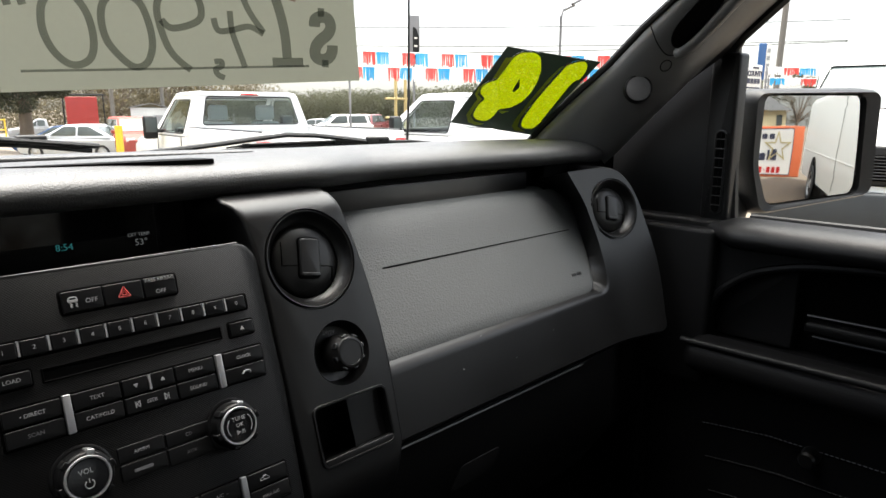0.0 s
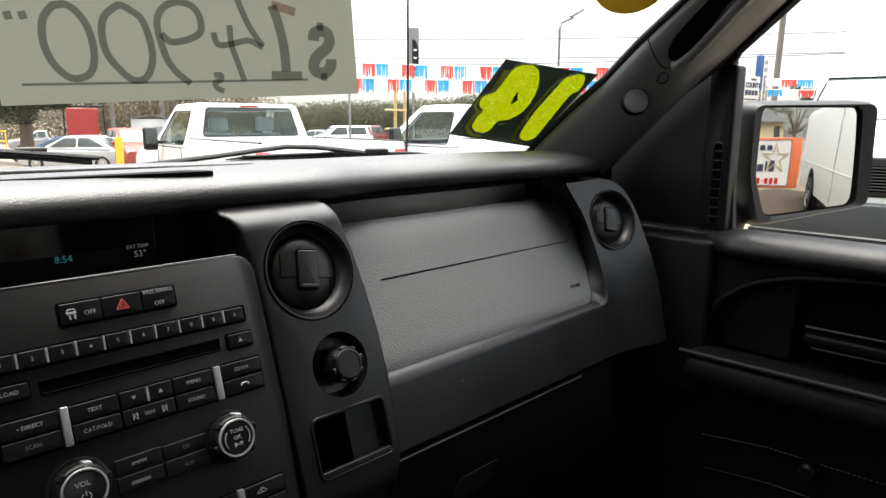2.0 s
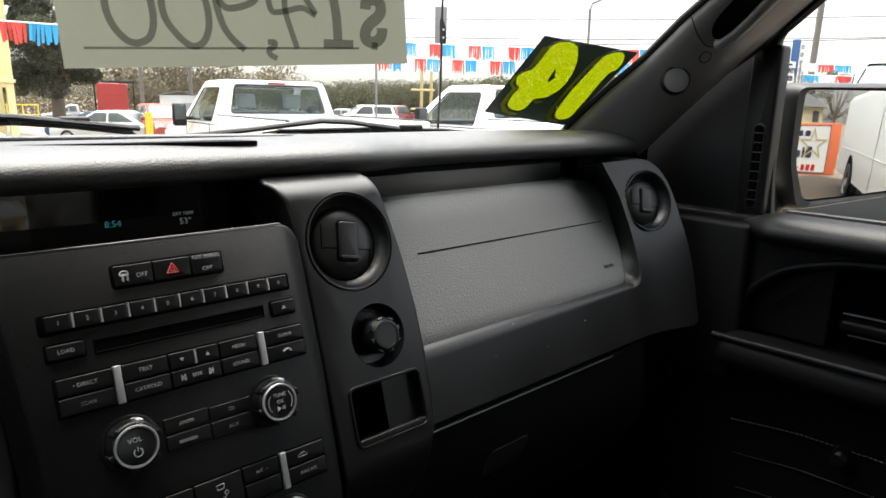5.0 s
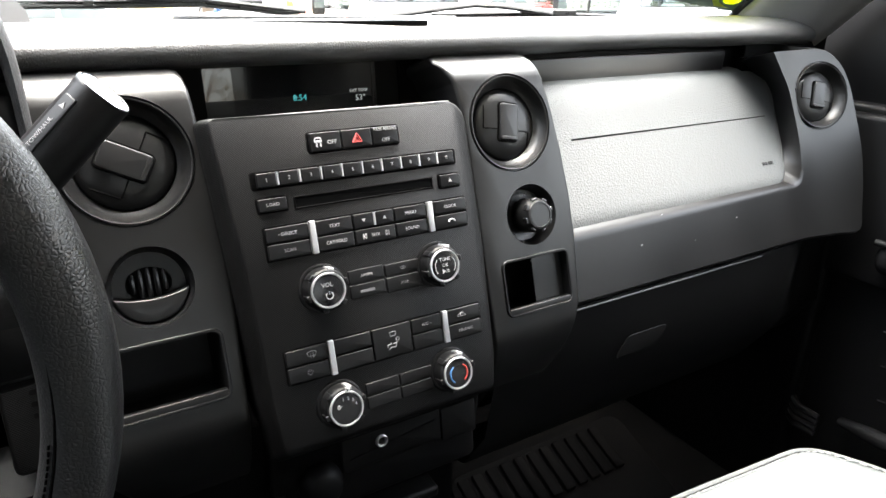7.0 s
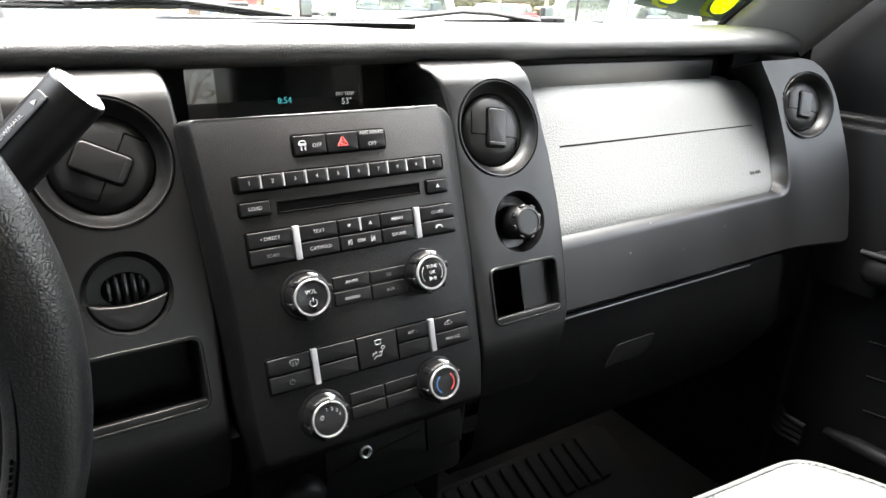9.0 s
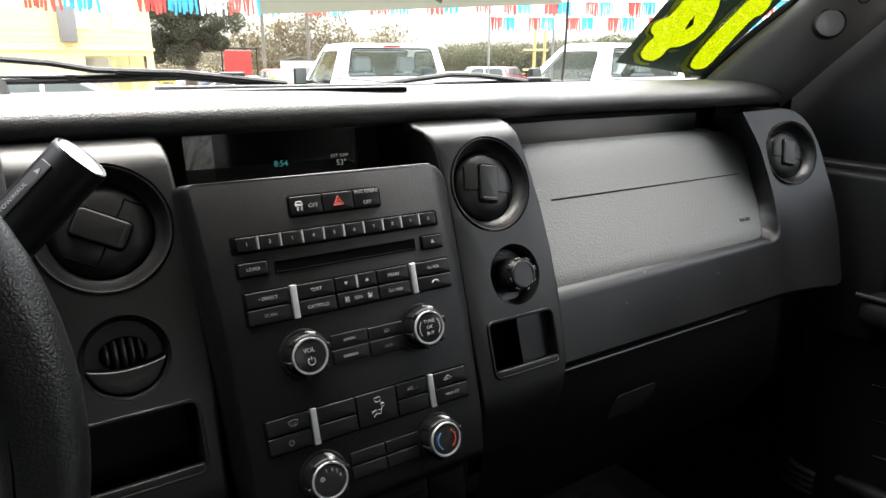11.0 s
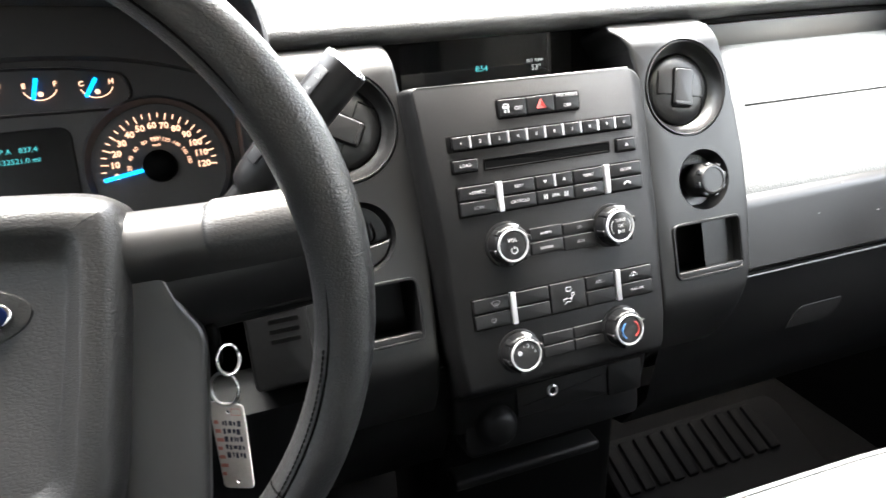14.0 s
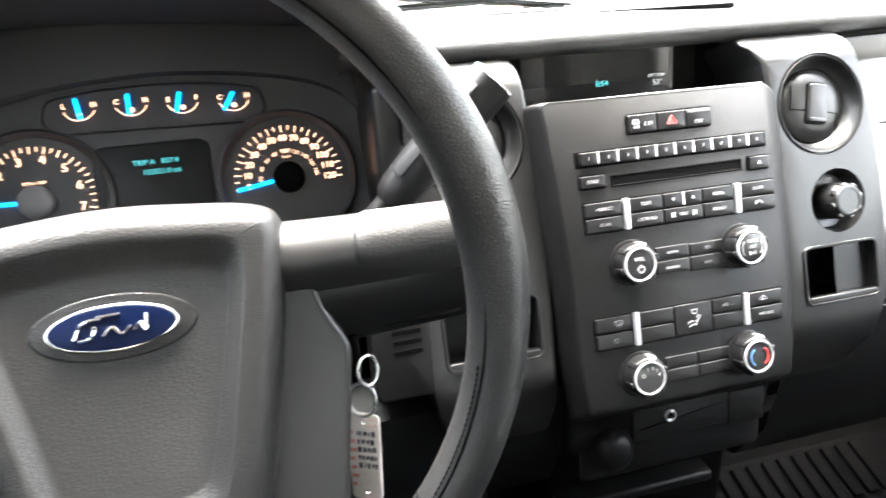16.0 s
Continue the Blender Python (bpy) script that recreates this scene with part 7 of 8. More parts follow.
    block(bm, -0.95, 0.95, -2.62, -2.50, 0.50, 0.70, 0.03)
    bm.transform(M)
    part("bumper", bm, CHROME, p)
    bm = B()
    block(bm, -0.70, 0.70, 1.20, 1.45, 1.25, 1.42, 0.06)
    bm.transform(M)
    part("dash", bm, RUBBER, p)
    return p


pickup(Matrix.Translation((4.58, 8.35, GZ)) @ Matrix.Rotation(radians(-6), 4, 'Z'), "white work pickup with a regular cab and open bed")
pickup(Matrix.Translation((7.60, 6.20, GZ)) , "white work pickup parked beside another")


def van(M, label, back=0.0):
    """A white cargo van; nose towards +y, front bumper at y = 0."""
    p = thing("cargo_van", label, "van", "parked vans", at=M.translation)
    bm = B()
    sec = lambda w, t, b: [(-0.97 * w, b), (-1.0 * w, 0.75), (-1.0 * w, 1.05), (-0.97 * w, 1.15 if t > 1.2 else t - 0.02), (-0.90 * w, t - 0.12), (-0.78 * w, t), (0.78 * w, t), (0.90 * w, t - 0.12), (0.97 * w, 1.15 if t > 1.2 else t - 0.02), (1.0 * w, 1.05), (1.0 * w, 0.75), (0.97 * w, b)]
    st = ((-5.6 - back, 0.98, 2.02, 0.5), (-5.5 - back, 1.0, 2.06, 0.42), (-2.0, 1.0, 2.08, 0.42), (-1.75, 1.0, 2.06, 0.42))
    rings(bm, [[M @ Vector((x, y, z)) for x, z in sec(w, t, b)] for y, w, t, b in st], cap0=True, cap1=True)
    part("body", bm, WHITE2, p, "white painted body")
    bm = B()
    low = ((-1.76, 1.0, 1.52), (-0.85, 1.0, 1.50), (-0.40, 0.98, 1.42), (-0.12, 0.95, 1.28), (-0.03, 0.92, 1.12))
    rings(bm, [[M @ Vector((x * w, y, z)) for x, z in ((-0.97, 0.42), (-1.0, 0.75), (-0.98, t - 0.08), (-0.9, t), (0.9, t), (0.98, t - 0.08), (1.0, 0.75), (0.97, 0.42))] for y, w, t in low], cap0=True, cap1=True)
    part("nose", bm, WHITE2, p)
    panel(p, "windshield_frame", [(0.93, -0.86, 1.50), (-0.93, -0.86, 1.50), (-0.80, -1.765, 2.065), (0.80, -1.765, 2.065)], (0.02, 0.98, 0.03, 0.975), WHITE2, M, VANGLASS)
    for s in (-1, 1):
        panel(p, "cab_side", [(s * 0.95, -1.80 if s > 0 else -0.76, 1.13), (s * 0.95, -0.76 if s > 0 else -1.80, 1.13), (s * 0.79, -1.70 if s > 0 else -1.80, 2.03), (s * 0.79, -1.80 if s > 0 else -1.70, 2.03)], (0.20, 0.80, 0.05, 0.80), WHITE2, M, VANGLASS)
        for y in (-0.85, -4.35 - back * 0.63):
            bm = B()
            prism(bm, disc(0, 0, 0.45, 24), -0.03, 0.003, M @ basis((s * 1.0, y, 0.45), (0, s, 0), (0, 0, 1)))
            part("wheel_well", bm, BLACK, p)
            wheel_at(p, M, s * 1.03, y, 0.37)
        bm = B()
        tube(bm, [M @ Vector((s * 1.003, y, 0.98)) for y in (-5.4 - back, -3.0, -0.6)], 0.010, 6)
        part("side_crease", bm, WHITE2, p)
        for y in (-1.85, -3.2):
            bm = B()
            tube(bm, [M @ Vector((s * 1.003, y, 0.5)), M @ Vector((s * 1.003, y, 1.06)), M @ Vector((s * 0.92, y, 1.93))], 0.006, 5)
            part("panel_seam", bm, RUBBER, p)
        bm = B()
        block(bm, s * 1.16 - 0.1, s * 1.16 + 0.1, -0.98, -0.88, 1.22, 1.50, 0.03)
        bm.transform(M)
        part("side_mirror", bm, RUBBER, p)
        bm = B()
        block(bm, s * 0.77 - 0.13, s * 0.77 + 0.13, -0.06, 0.026, 0.80, 1.0, 0.02)
        bm.transform(M)
        part("headlamp", bm, LENS, p)
    bm = B()
    block(bm, -0.95, 0.95, -0.05, 0.012, 0.70, 1.13, 0.03)
    bm.transform(M)
    part("grille_surround", bm, RUBBER, p, "dark grey grille surround")
    bm = B()
    block(bm, -0.58, 0.58, -0.04, 0.03, 0.76, 1.04, 0.02)
    bm.transform(M)
    gr = part("grille", bm, BLACK, p, "black grille")
    for k in range(8):
        bm = B()
        block(bm, -0.56, 0.56, 0.03, 0.042, 0.78 + 0.033 * k, 0.792 + 0.033 * k, 0.003)
        bm.transform(M)
        part("slat", bm, TYRE, gr)
    bm = B()
    block(bm, -1.26, 1.26, -0.05, 0.12, 0.24, 0.64, 0.04)
    bm.transform(M)
    part("bumper", bm, DULL, p, "dull grey bumper")
    bm = B()
    block(bm, -1.0, 1.0, -0.30, -0.06, 0.14, 0.50, 0.04)
    bm.transform(M)
    part("air_dam", bm, RUBBER, p)
    return p


van(Matrix.Translation(spot(78, 9.5)) @ Matrix.Rotation(radians(100), 4, 'Z') @ Matrix.Diagonal((1.08, 1.08, 1.14, 1)), "white cargo van standing nose towards the truck")
van(Matrix.Translation((3.83, -3.40, GZ)) @ Matrix.Diagonal((1, 1, 1.14, 1)), "long white cargo van parked behind in the row", 1.6)


def car(M, paint, label, kind="sedan"):
    """A parked car far off; its centre at the origin, nose towards +y."""
    p = thing("car", label, "car", "parked cars", at=M.translation)
    tall = {"sedan": 1.45, "suv": 1.72, "pickup": 1.70}[kind]
    belt = 0.92 if kind == "sedan" else 1.08
    hood = 0.88 if kind == "sedan" else 1.05
    bm = B()
    rings(bm, [[M @ Vector((x * w, y, z)) for x, z in ((-0.86, b), (-0.90, 0.55), (-0.88, t - 0.10), (-0.78, t), (0.78, t), (0.88, t - 0.10), (0.90, 0.55), (0.86, b))] for y, w, t, b in spline([(-2.25, 0.88, belt - 0.12, 0.4), (-2.1, 0.97, belt - 0.02, 0.25), (-0.9, 1.0, belt, 0.22), (0.8, 1.0, belt, 0.22), (1.0, 1.0, belt - 0.01, 0.22), (1.9, 0.96, hood - 0.08, 0.25), (2.2, 0.85, hood - 0.22, 0.4)], 4)], cap0=True, cap1=True)
    part("body", bm, paint, p)
    r0, r1 = {"sedan": (-1.75, -0.95), "suv": (-2.1, -1.85), "pickup": (-0.6, -0.45)}[kind]
    bm = B()
    lev = ((0.87, r0, 1.15, belt - 0.02), (0.84, r0 + 0.05, 1.05, belt + 0.06), (0.72, r1 - 0.02, 0.32, tall - 0.08), (0.66, r1 + 0.05, 0.22, tall - 0.02), (0.5, r1 + 0.3, 0.0, tall))
    rings(bm, [[M @ Vector((x, y, z)) for x, y in smooth_line([(-w, a), (w, a), (w * 0.96, b), (-w * 0.96, b)], 4, 0.12)] for w, a, b, z in lev], cap1=True)
    part("cab", bm, paint, p)
    # windows sit a little proud on the four sides of the cab
    lo, hi = lev[1], lev[2]

    def pane(a, b, c, d, name="window"):
        bm = B()
        F = basis(Vector(a), Vector(b) - Vector(a), Vector(d) - Vector(a))
        inv = F.inverted()
        prism(bm, smooth_line([tuple((inv @ Vector(q)).xy) for q in (a, b, c, d)], 4, 0.06), -0.03, 0.012, F, 0.004)
        bm.transform(M)
        part(name, bm, CARGLASS, p)
    z0, z1 = lo[3] + 0.02, hi[3] - 0.01
    for s in (-1, 1):
        mid = (lo[1] + lo[2]) / 2
        for ya, yb, ta, tb in ((lo[1] + 0.22, mid - 0.05, hi[1] + 0.16, mid - 0.05), (mid + 0.03, lo[2] - 0.28, mid + 0.03, hi[2] - 0.12)):
            q = [(s * lo[0] * 0.985, ya, z0), (s * lo[0] * 0.985, yb, z0), (s * hi[0] * 1.0, tb, z1), (s * hi[0] * 1.0, ta, z1)]
            if s < 0:
                q = [q[1], q[0], q[3], q[2]]
            pane(*q)
        for y in (-1.35, 1.38):
            wheel_at(p, M, s * 0.90, y, 0.32, 0.2)
        bm = B()
        block(bm, s * 0.97 - 0.08, s * 0.97 + 0.08, 0.72, 0.82, belt, belt + 0.13, 0.03)
        bm.transform(M)
        part("side_mirror", bm, paint, p)
        bm = B()
        block(bm, s * 0.62 - 0.16, s * 0.62 + 0.16, 2.02, 2.19, hood - 0.28, hood - 0.13, 0.03)
        bm.transform(M)
        part("headlamp", bm, LENS, p)
    pane((0.74, lo[2] - 0.02, z0), (-0.74, lo[2] - 0.02, z0), (-0.62, hi[2], z1), (0.62, hi[2], z1), "windshield")
    pane((-0.74, lo[1] + 0.01, z0), (0.74, lo[1] + 0.01, z0), (0.62, hi[1] + 0.01, z1), (-0.62, hi[1] + 0.01, z1), "rear_window")
    bm = B()
    block(bm, -0.42, 0.42, 2.12, 2.20, hood - 0.36, hood - 0.20, 0.02)
    bm.transform(M)
    part("grille", bm, GALV if kind != "sedan" else RUBBER, p)
    return p


def stand(az, dist, turn):
    return Matrix.Translation(spot(az, dist)) @ Matrix.Rotation(radians(turn), 4, 'Z')


car(stand(15.35, 32.0, 47), SILVER2, "silver sedan parked across the lot")
car(stand(14.5, 37.0, 48), BLUEP, "dark blue sedan parked behind a silver one", "sedan")
car(stand(19.25, 31.0, 172), REDP, "faded red sport utility car facing the lot", "suv")
car(stand(35.2, 45.0, 70), WHITE2, "white estate car parked by the bushes", "suv")
car(stand(38.1, 50.0, -60), MAROON, "maroon car parked by the bushes", "suv")
car(stand(12.9, 62.0, 80), GREYP, "grey pickup parked by the tree", "pickup")
car(stand(18.3, 62.0, 60), WHITE2, "white car parked by the red box", "suv")
car(stand(33.4, 53.0, 30), GREYP, "grey car parked by the bushes", "sedan")
car(stand(0.5, 16.0, 85), SILVER2, "silver car in front of the yellow house")


# bollard, poles, lamp, signs
def pole(name, label, category, pts, r, material):
    bm = B()
    tube(bm, pts, r, 12)
    return solo(name, bm, material, label, category)


b0 = spot(18.0, 10.2)
pole("bollard", "yellow painted steel bollard", "bollard", [b0, b0 + Vector((0.02, 0, 1.47))], 0.05, YPIPE)
for az, d, h in ((17.8, 60, 12), (21.4, 66, 12)):
    b0 = spot(az, d)
    pole("utility_pole", "tall weathered wooden utility pole", "utility pole", [b0, b0 + Vector((0.1, 0, h))], 0.16, WOODP)
b0 = spot(70.6, 26)
pole("utility_pole", "tall weathered wooden utility pole", "utility pole", [b0, b0 + Vector((0.15, -0.1, 11))], 0.10, WOODP)
b0 = spot(54.0, 30)
lamp = thing("street_lamp", "tall grey street lamp with an arm", "street lamp", at=b0)
bm = B()
tube(bm, [b0, b0 + Vector((0, 0, 5.7)), b0 + Vector((0.1, 0.0, 5.95)), b0 + Vector((0.6, -0.25, 6.2))], 0.06, 8)
part("pole", bm, GALV, lamp)
bm = B()
block(bm, -0.35, 0.35, -0.1, 0.1, -0.05, 0.06, 0.03)
bm.transform(Matrix.Translation(b0 + Vector((0.75, -0.33, 6.38))) @ pose(0, 0, 0, 0, -28, -20))
part("lamp_head", bm, GALV, lamp)
# yellow pipe frame
b0 = spot(40.4, 20)
fr_ = thing("pipe_frame", "yellow painted pipe rack frame", "frame", at=b0)
for dx, z0, z1 in ((-0.10, 0, 2.75), (0.28, 0, 2.6)):
    bm = B()
    tube(bm, [b0 + Vector((dx, 0, z0)), b0 + Vector((dx, 0, z1))], 0.045, 8)
    part("post", bm, TANP, fr_)
for z in (1.5, 2.05):
    bm = B()
    tube(bm, [b0 + Vector((-0.5, 0, z)), b0 + Vector((0.4, 0, z))], 0.03, 8)
    part("bar", bm, TANP, fr_)


def facing(p, yaw=None):
    """A frame at p that faces the driver: x to the right, y up."""
    a = math.atan2(p.x + 0.157, p.y + 0.48) if yaw is None else radians(yaw)
    return basis(p, (math.cos(a), -math.sin(a), 0), (0, 0, 1))


# tall narrow sign
b0 = spot(41.75, 38)
sg = thing("pylon_sign", "grey pylon sign with a dark arched panel", "sign", at=b0)
S = facing(b0)
bm = B()
prism(bm, rrect(-0.33, 0.33, 4.45, 7.05, 0.05), -0.1, 0.1, S, 0.02)
part("board", bm, GALV, sg)
bm = B()
prism(bm, smooth_line([(-0.05, 4.75), (0.29, 4.75), (0.29, 5.9), (0.16, 6.35), (-0.05, 6.45)], 4, 0.1), 0.1, 0.12, S)
part("panel", bm, RUBBER, sg)
for k in range(3):
    bm = B()
    prism(bm, rrect(0.03, 0.20, 4.95 + 0.42 * k, 5.05 + 0.42 * k, 0.02), 0.12, 0.13, S)
    part("print_bar", bm, SIGNW, sg)
bm = B()
tube(bm, [b0, b0 + Vector((0, 0, 4.5))], 0.07, 8)
part("post", bm, GALV, sg)
# county sign and blue sign by the right-hand window
b0 = spot(68.95, 24)
sg = thing("county_sign", "white sign board with dark letters on posts", "sign", at=b0)
S = facing(b0, 5)
bm = B()
prism(bm, rrect(-0.53, 0.53, 2.18, 3.15, 0.03), -0.04, 0.04, S, 0.01)
part("board", bm, SIGNW, sg)
lettering("lettering", "COUNTY", 0.235, at(S, 0.06, 2.86, 0.05), INK, sg, depth=0.005, bold=0.008)
for u0, u1, v, h in ((-0.10, 0.30, 3.05, 0.03), (-0.42, -0.24, 2.63, 0.08), (-0.20, -0.02, 2.63, 0.08), (0.02, 0.20, 2.63, 0.08), (0.24, 0.42, 2.63, 0.08), (-0.45, 0.45, 2.42, 0.02), (-0.42, 0.42, 2.28, 0.06)):
    bm = B()
    prism(bm, rrect(u0, u1, v - h, v + h, 0.02), 0.04, 0.05, S)
    part("print_bar", bm, INK, sg)
for u in (-0.45, 0.45):
    bm = B()
    prism(bm, rrect(u - 0.05, u + 0.05, 0, 2.17, 0.02), -0.04, 0.03, S)
    part("post", bm, GALV, sg)
b0 = spot(69.5, 30)
sg = thing("blue_sign", "narrow blue and white pylon sign", "sign", at=b0)
S = facing(b0)
bm = B()
prism(bm, rrect(-0.16, 0.125, 2.9, 4.32, 0.03), -0.1, 0.1, S, 0.02)
part("board", bm, mat("blue_sign_paint", (0.02, 0.08, 0.22), 0.5, vary=0.08), sg)
bm = B()
prism(bm, rrect(0.13, 0.30, 2.4, 4.24, 0.03), -0.1, 0.1, S, 0.02)
part("side_board", bm, SIGNW, sg)
for k in range(6):
    bm = B()
    prism(bm, rrect(0.16, 0.27, 2.5 + 0.29 * k, 2.66 + 0.29 * k, 0.02), 0.1, 0.12, S)
    part("print_bar", bm, GREYP, sg)
bm = B()
tube(bm, [b0, b0 + Vector((0, 0, 3.0))], 0.08, 8)
part("post", bm, GALV, sg)


def bunting(p, q, n, first, size, label, sag=0.12, seed=1):
    """A string of fringed plastic flags in red, blue and white."""
    rnd = random.Random(seed)
    p, q = Vector(p), Vector(q)
    b = thing("bunting", label, "bunting", "strings of bunting", at=p)
    line = [p.lerp(q, s) - Vector((0, 0, sag * 4 * s * (1 - s))) for s in lin(0, 1, 25)]
    bm = B()
    tube(bm, line, 0.008, 5)
    part("cord", bm, FLAGW, b)
    along = (q - p)
    step = along.length / n
    d = along.normalized()
    for k in range(n):
        material = (FLAGW, FLAGR, FLAGB)[(k + first) % 3]
        s = (k + 0.1) / n
        o = p + along * s - Vector((0, 0, sag * 4 * s * (1 - s)))
        bm = B()
        m = 9
        wstrip = step * 0.92 / m
        for j in range(m):
            h = size * rnd.uniform(0.78, 1.05)
            a = o + d * (j * wstrip)
            sway = Vector((rnd.uniform(-1, 1), rnd.uniform(-1, 1), 0)) * size * 0.10
            v = [a, a + d * wstrip * 0.92, a + d * wstrip * 0.85 + sway - Vector((0, 0, h)), a + d * wstrip * 0.1 + sway - Vector((0, 0, h))]
            vs = [bm.verts.new(x) for x in v]
            bm.faces.new(vs)
            back = [bm.verts.new(x + Vector((0, 0.004, 0))) for x in v]
            bm.faces.new(back[::-1])
        part("flag", bm, material, b)


for az, d, h in ((36.3, 14.03, 3.1), (66, 15.03, 3.05), (-12, 9.22, 2.6), (36.3, 13.53, 2.95), (66, 14.53, 3.0), (69.9, 20.03, 2.9), (84, 20.03, 2.75), (70.1, 20.53, 2.65), (84, 20.53, 2.55)):
    b0 = spot(az, d)
    pole("flag_post", "slim steel post that holds bunting strings", "post", [b0, b0 + Vector((0, 0, h))], 0.022, GALV)
bunting(spot(36.3, 13.5, 2.56), spot(66, 14.5, 2.52), 28, 0, 0.27, "string of fringed red, blue and white bunting", 0.06, 1)
bunting(spot(36.3, 14.0, 2.29), spot(66, 15.0, 2.30), 29, 1, 0.27, "string of fringed red, blue and white bunting", 0.05, 2)
bunting(spot(-12, 9.2, 2.22), spot(36.3, 13.5, 2.60), 24, 2, 0.27, "string of fringed red, blue and white bunting", 0.10, 3)
bunting(spot(69.9, 20, 2.56), spot(84, 20, 2.40), 13, 0, 0.20, "string of fringed red, blue and white bunting", 0.04, 4)
bunting(spot(70.1, 20.5, 2.30), spot(84, 20.5, 2.22), 13, 2, 0.20, "string of fringed red, blue and white bunting", 0.04, 5)
for k, (za, zb) in enumerate(((5.4, 4.9), (4.75, 4.85), (6.4, 5.9))):
    bm = B()
    p, q = spot(20, 45, za), spot(75, 40, zb)
    tube(bm, [p.lerp(q, s) - Vector((0, 0, 1.2 * s * (1 - s))) for s in lin(0, 1, 16)], 0.019, 5)
    solo("power_line", bm, RUBBER, "dark overhead power line", "power line", "overhead lines")


def leaves(bm, rnd, c, rad, n, size):
    """Small leaf clumps scattered in an uneven cloud."""
    for _ in range(n):
        while True:
            v = Vector((rnd.uniform(-1, 1), rnd.uniform(-1, 1), rnd.uniform(-1, 1)))
            if 0.15 < v.length < 1:
                break
        v = v.normalized() * v.length ** 0.5
        o = Vector((c[0] + v.x * rad[0], c[1] + v.y * rad[1], c[2] + v.z * rad[2]))
        s = size * rnd.uniform(0.5, 1.4)
        a = Vector((rnd.uniform(-1, 1), rnd.uniform(-1, 1), rnd.uniform(-1, 1))).normalized()
        b = a.cross(Vector((rnd.uniform(-1, 1), rnd.uniform(-1, 1), rnd.uniform(-1, 1)))).normalized()
        vs = [bm.verts.new(o + a * s), bm.verts.new(o + b * s * 0.45), bm.verts.new(o - a * s), bm.verts.new(o - b * s * 0.45)]
        bm.faces.new(vs)


def tree(az, dist, h, spread, n, material, label, seed, size=0.12, crown0=0.35, trunk=0.3, clumps=16):
    rnd = random.Random(seed)
    b0 = spot(az, dist)
    t = thing("tree", label, "tree", "trees", at=b0)
    bm = B()
    top = b0 + Vector((0.1, 0.1, h * crown0 * 1.15))
    tube(bm, [b0, b0.lerp(top, 0.3), top], [trunk * 1.15, trunk * 0.9, trunk * 0.75], 12)
    part("trunk", bm, BARK, t)
    cr = B()
    for k in range(clumps):
        a = rnd.uniform(0, 6.283)
        rr = spread * rnd.uniform(0.15, 1.0)
        z = h * rnd.uniform(crown0 * 0.95, 1.0)
        rr *= 1.15 - abs(z / h - 0.6)
        c = b0 + Vector((rr * math.cos(a), rr * math.sin(a), z))
        bm = B()
        m = top.lerp(c, 0.5) + Vector((0, 0, 0.15 * h * rnd.uniform(0, 0.6)))
        tube(bm, [top - Vector((0, 0, 0.2)), m, c], [trunk * 0.42, trunk * 0.2, trunk * 0.06], 6)
        part("limb", bm, BARK, t)
        s = spread * rnd.uniform(0.22, 0.42)
        leaves(cr, rnd, c, (s, s, s * 0.7), n // clumps, size)
    part("crown", cr, material, t)


tree(12.0, 40.0, 7.5, 2.6, 52000, LEAF, "dark evergreen oak with a thick trunk", 11, 0.07, 0.34, 0.36, 34)
tree(18.2, 70.0, 6.2, 4.0, 4200, LEAF2, "bare tan tree far off", 12, 0.16, 0.3, 0.22, 22)
tree(21.8, 72.0, 6.6, 4.2, 4200, LEAF2, "bare tan tree far off", 13, 0.16, 0.3, 0.22, 22)
tree(26.5, 74.0, 6.4, 4.0, 3200, LEAF2, "bare tan tree far off", 14, 0.16, 0.3, 0.22, 20)
tree(72.8, 40.0, 3.75, 0.75, 5000, LEAF2, "small olive tree far off", 15, 0.05, 0.5, 0.08, 14)
tree(169.5, 30.0, 5.4, 2.2, 3500, LEAF2, "bare tree behind the sign wall", 16, 0.06, 0.35, 0.14, 22)
tree(177.0, 34.0, 7.5, 3.0, 5000, LEAF, "dark tree behind the cream house", 18, 0.10, 0.35, 0.2, 22)
rnd = random.Random(5)
bm = B()
for k in range(190):
    az = 27 + 42 * k / 190 + rnd.uniform(-0.3, 0.3)
    d = rnd.uniform(54, 60) if az < 44 else rnd.uniform(38, 44)
    el = 1.15 + 0.036 * (az - 27) + 0.35 * noise.noise(Vector((az * 0.8, 3.1, 0))) + rnd.uniform(-0.35, 0.1)
    top = 1.43 + d * math.tan(radians(el))
    g = level(*spot(az, d, 0).xy)
    leaves(bm, rnd, spot(az, d, (top + g) / 2), (1.5, 1.5, (top - g) * 0.56), 1500, 0.07)
solo("bushes", bm, LEAF3, "band of grey-green bushes along the lot's far edge", "bushes", kind="stuff")
bm = B()
for k in range(140):
    az = -16 + 46 * k / 140
    d = rnd.uniform(78, 88)
    g = level(*spot(az, d, 0).xy)
    top = 1.43 + d * math.tan(radians(rnd.uniform(0.8, 2.2)))
    leaves(bm, rnd, spot(az, d, (top + g) / 2), (2.6, 2.6, (top - g) * 0.55), 900, 0.11)
solo("far_trees", bm, LEAF2, "far band of tan and olive trees", "trees", kind="stuff")

# red box on a rack, shed and pale building
b0 = spot(15.75, 62)
box = thing("red_box_trailer", "red steel box trailer with a rack over it", "trailer", at=b0)
S = facing(b0)
bm = B()
block(bm, -1.15, 1.15, 0.9, 3.45, -4.5, 0.0, 0.04)
bm.transform(S)
part("box", bm, REDBOX, box)
